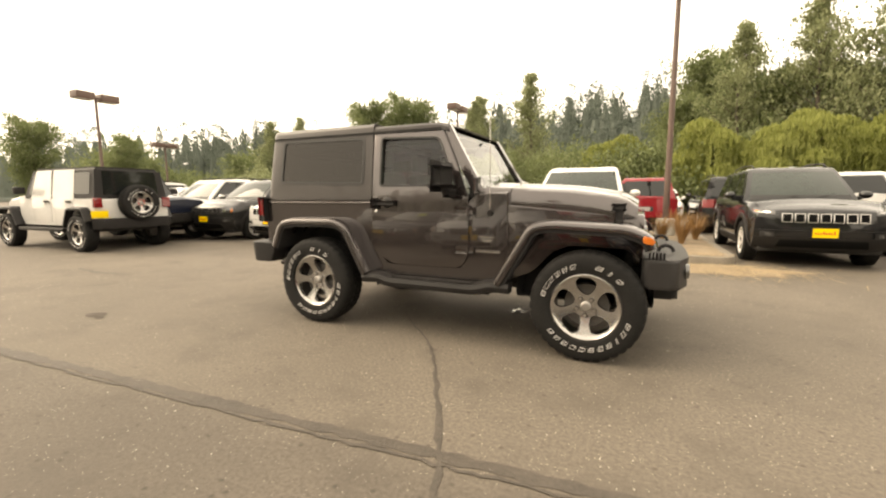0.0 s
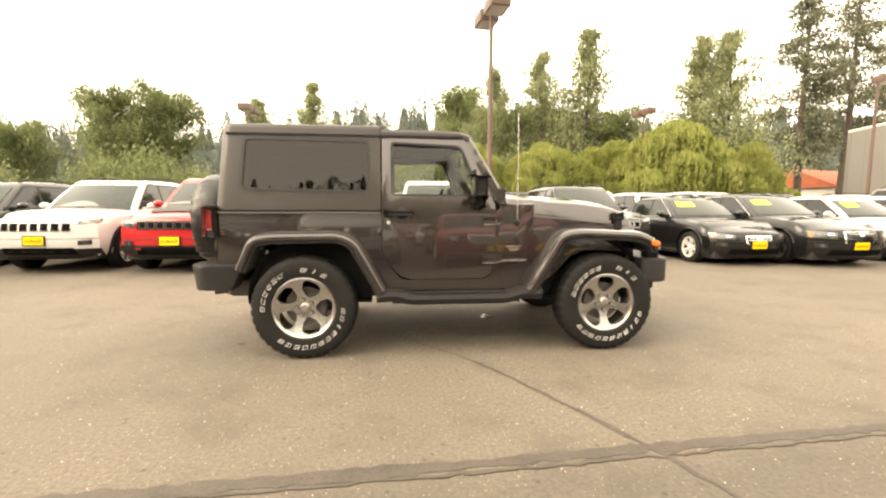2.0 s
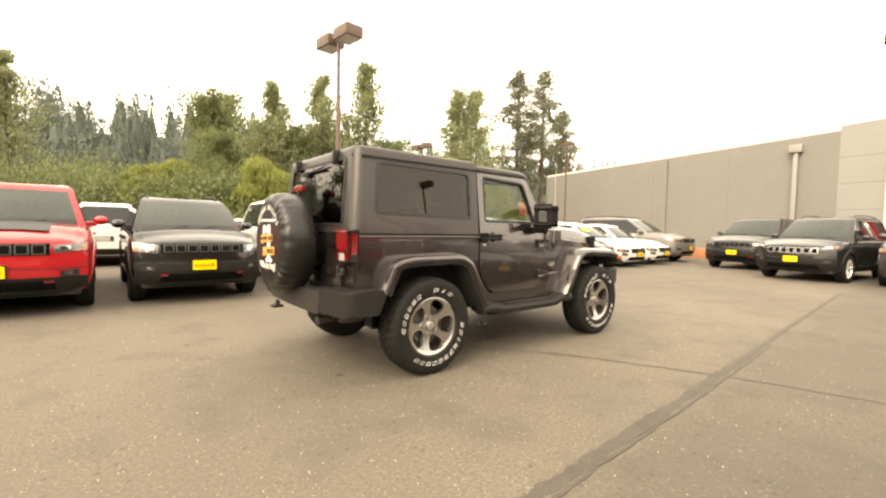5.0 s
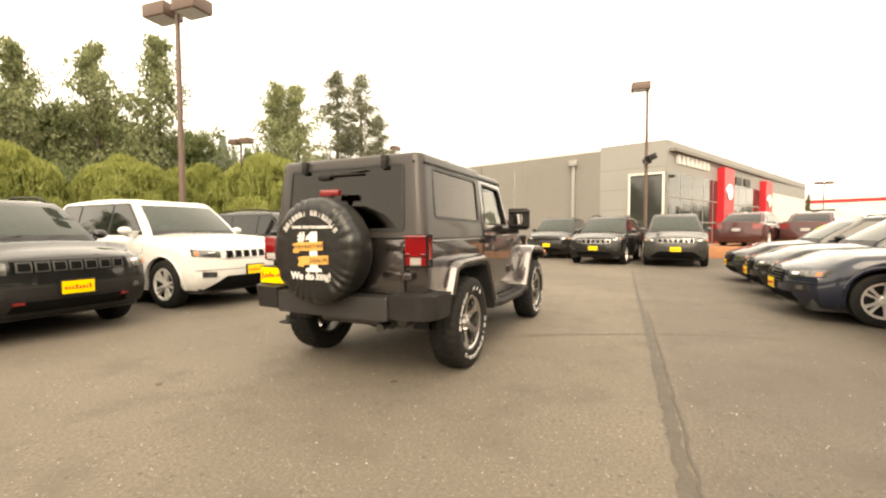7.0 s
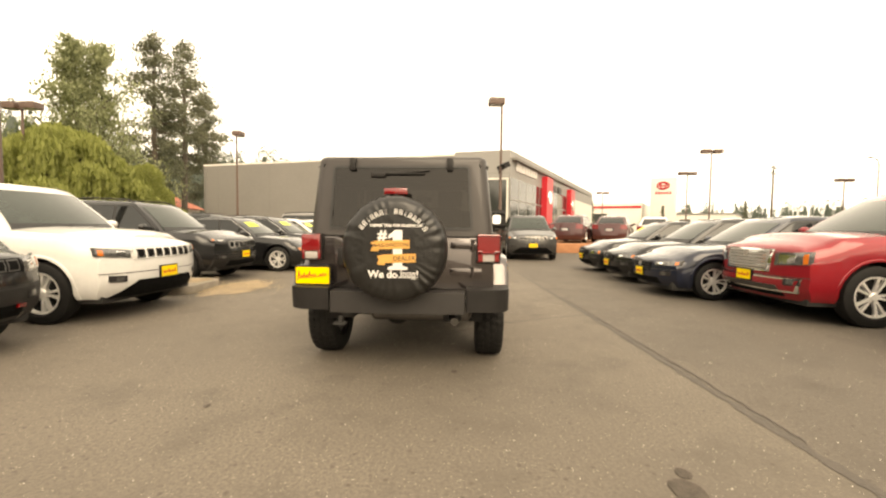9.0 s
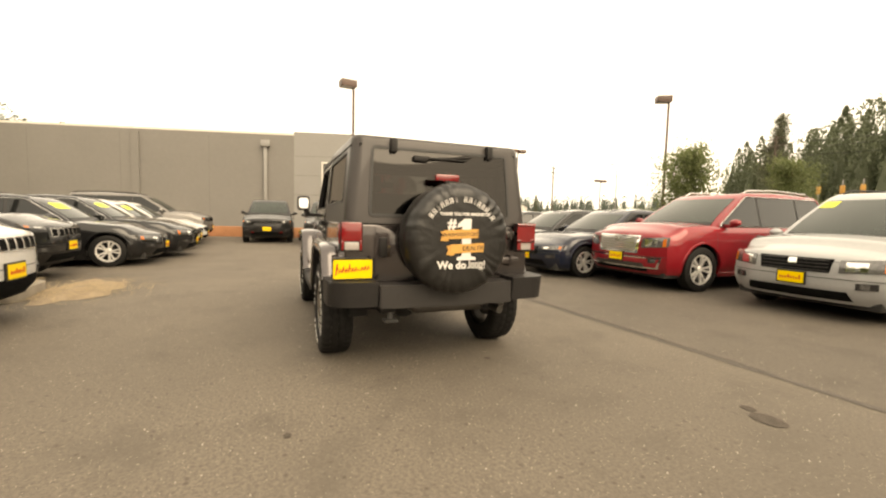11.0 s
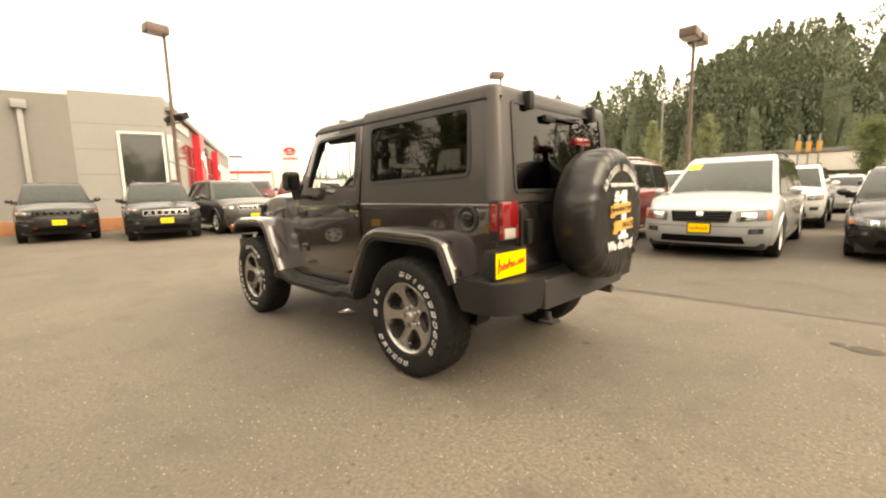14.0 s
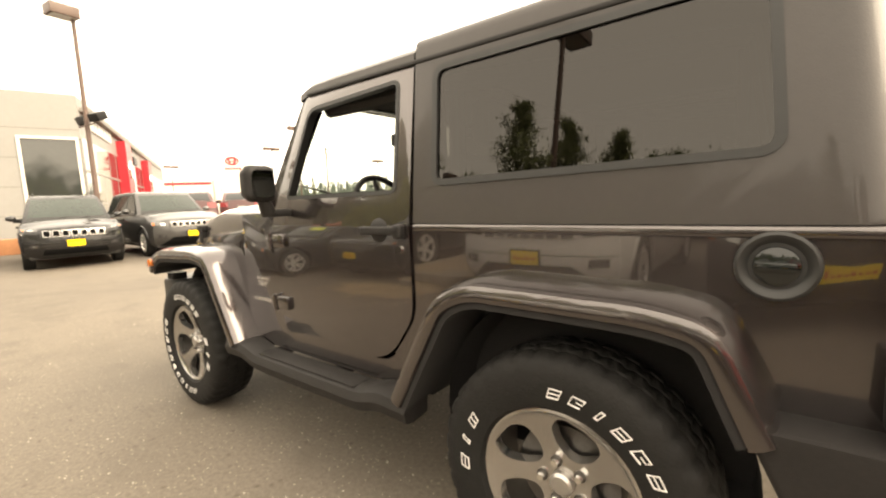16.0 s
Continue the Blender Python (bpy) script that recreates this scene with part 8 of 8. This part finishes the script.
# ---- the four-door off-roaders at the west end
def four_door(x, y, head, col, label):
    """A long off-roader with black top and flares; (x, y) is the middle of its rear bumper."""
    a = radians(head)
    t = thing("off_road_car", label, "car", "west end off-roaders", pose(x + 2.1 * math.cos(a), y + 2.1 * math.sin(a), 0, 0, 0, head))
    lac = P[col]
    b = bmesh.new()
    prism(b, rpoly([(-1.98, 0.66), (-1.98, 1.14), (0.75, 1.14), (0.78, 1.2), (1.0, 1.2), (1.0, 0.55), (-0.98, 0.55), (-1.2, 0.88), (-1.76, 0.88), (-1.92, 0.66)], 0.03), "y", -0.77, 0.77, 0.02)
    part("tub", b, lac, t)
    b = bmesh.new()
    rows = []
    for X in (1.0, 1.3, 1.6, 1.85, 1.92):
        u = (X - 1.0) / 0.92
        hw = 0.70 - 0.09 * u
        zt = 1.22 - 0.10 * u - (0.05 if u > 0.95 else 0)
        rows.append([(X, -hw, 0.75), (X, -hw, zt - 0.05), (X, -hw + 0.05, zt), (X, 0, zt + 0.04), (X, hw - 0.05, zt), (X, hw, zt - 0.05), (X, hw, 0.75)])
    vs = grid(b, rows)
    b.faces.new(vs[-1])
    part("bonnet", b, lac, t)
    b = bmesh.new()
    r = bmesh.ops.create_cube(b, size=1)
    for v in b.verts:
        up = v.co.z > 0
        v.co = Vector(((0.42 if up else 0.78) if v.co.x > 0 else (-1.92 if up else -1.98), math.copysign(0.69 if up else 0.765, v.co.y), 1.82 if up else 1.15))
    bmesh.ops.bevel(b, geom=[e for e in b.edges if all(v.co.z > 1.7 for v in e.verts)], offset=0.06, segments=3, affect="EDGES")
    part("hardtop", b, M["black_plastic"], t, "black hardtop")
    for s in (-1, 1):
        for c0, c1 in ((0.55, -0.02), (-0.1, -0.78), (-0.95, -1.82)):
            b = bmesh.new()
            o = rpoly([(c0, 1.24), (c0 - (0.2 if c0 > 0.5 else 0), 1.7), (c1, 1.7), (c1, 1.24)], 0.05)
            b.faces.new([b.verts.new((p[0], s * (0.772 - (p[1] - 1.15) * 0.112), p[1])) for p in o])
            part("side_window", b, M["tint"], t)
        for c in (0.0, -0.88):
            b = bmesh.new()
            box(b, c - 0.34, c + 0.34 + 0.1, s * 0.70, s * 0.782, 0.6, 1.16, 0.03)
            d = part("door", b, lac, t)
            b = bmesh.new()
            prism(b, [(c - 0.36, 1.15), (c + 0.46, 1.15), (c + (0.25 if c > -0.5 else 0.42), 1.77), (c - 0.36, 1.77)], "y", s * 0.715, s * 0.73)
            for v in b.verts:
                v.co.y += s * (0.045 - (v.co.z - 1.15) * 0.112)
            part("door_frame", b, lac, d)
            b = bmesh.new()
            box(b, c - 0.3, c - 0.1, s * 0.78, s * 0.81, 1.06, 1.1, 0.01)
            part("door_handle", b, M["black_plastic"], d)
        sec = [(0.70, 0.0), (0.88, 0.0), (0.93, -0.03), (0.93, -0.07), (0.70, -0.06)]
        for path in (curve_path([(0.85, 0.55), (1.1, 0.97, 0.1), (1.72, 0.97, 0.1), (1.92, 0.82)], 0.1), curve_path([(-1.93, 0.68), (-1.78, 0.97, 0.1), (-1.2, 0.97, 0.1), (-0.98, 0.55)], 0.1)):
            b = bmesh.new()
            sweep(b, path, sec, s)
            part("arch_flare", b, M["black_plastic"], t, "black wheel arch flare")
        for c in (1.47, -1.47):
            alloy_wheel(t, pose(c, s * 0.772, 0.397, 0, 0, 0 if s > 0 else 180), 20)
        b = bmesh.new()
        box(b, -2.03, -1.96, s * 0.64, s * 0.8, 0.95, 1.16, 0.01)
        part("tail_lamp", b, M["red_lens"], t, "red tail lamp")
        b = bmesh.new()
        box(b, 0.5, 0.62, s * 0.84, s * 1.04, 1.24, 1.41, 0.03)
        part("door_mirror", b, M["black_plastic"], t)
        b = bmesh.new()
        box(b, -0.95, 0.9, s * 0.76, s * 0.9, 0.42, 0.5, 0.03)
        part("side_step", b, M["black_plastic"], t)
    b = bmesh.new()
    b.faces.new([b.verts.new((-1.985 + (z - 1.15) * 0.09, yy, z)) for yy, z in rpoly([(-0.58, 1.22), (0.58, 1.22), (0.55, 1.74), (-0.55, 1.74)], 0.04)])
    part("rear_window", b, M["tint"], t)
    b = bmesh.new()
    grid(b, [[(0.80 - 0.36 * q, yy * (0.66 - 0.05 * q), 1.22 + 0.56 * q) for yy in (-1, 1)] for q in (0, 1)])
    part("windscreen", b, M["tint"], t)
    b = bmesh.new()
    prism(b, rpoly([(-1.95, -0.85), (-2.14, -0.7), (-2.16, 0.7), (-1.95, 0.85)], 0.05), "z", 0.5, 0.72, 0.03)
    part("rear_bumper", b, M["black_plastic"], t)
    b = bmesh.new()
    prism(b, rpoly([(1.85, -0.85), (2.05, -0.7), (2.08, 0.7), (1.85, 0.85)], 0.05), "z", 0.52, 0.74, 0.03)
    part("front_bumper", b, M["black_plastic"], t)
    sp = new("spare_wheel")
    sp.parent = t
    sp.matrix_basis = pose(-2.12, -0.05, 1.05, 0, 0, 90)
    for nm, me, lab in M["wheel_parts"]:
        part(nm, me, None, sp)
    b = bmesh.new()
    prism(b, rpoly([(0.56, 0.74), (0.87, 0.74), (0.87, 0.89), (0.56, 0.89)], 0.01), "x", -2.06, -2.03)
    part("number_plate", b, M["yellow"], t, "yellow dealer plate")
    b = bmesh.new()
    box(b, -1.8, 1.8, -0.6, 0.6, 0.42, 0.62, 0.05)
    part("underbody", b, M["under"], t)


four_door(-8.75, 1.95, 181, "white", "white four-door off-roader with black hardtop seen from behind")
four_door(-13.6, 3.0, 10, "navy", "dark blue four-door off-roader with black hardtop")
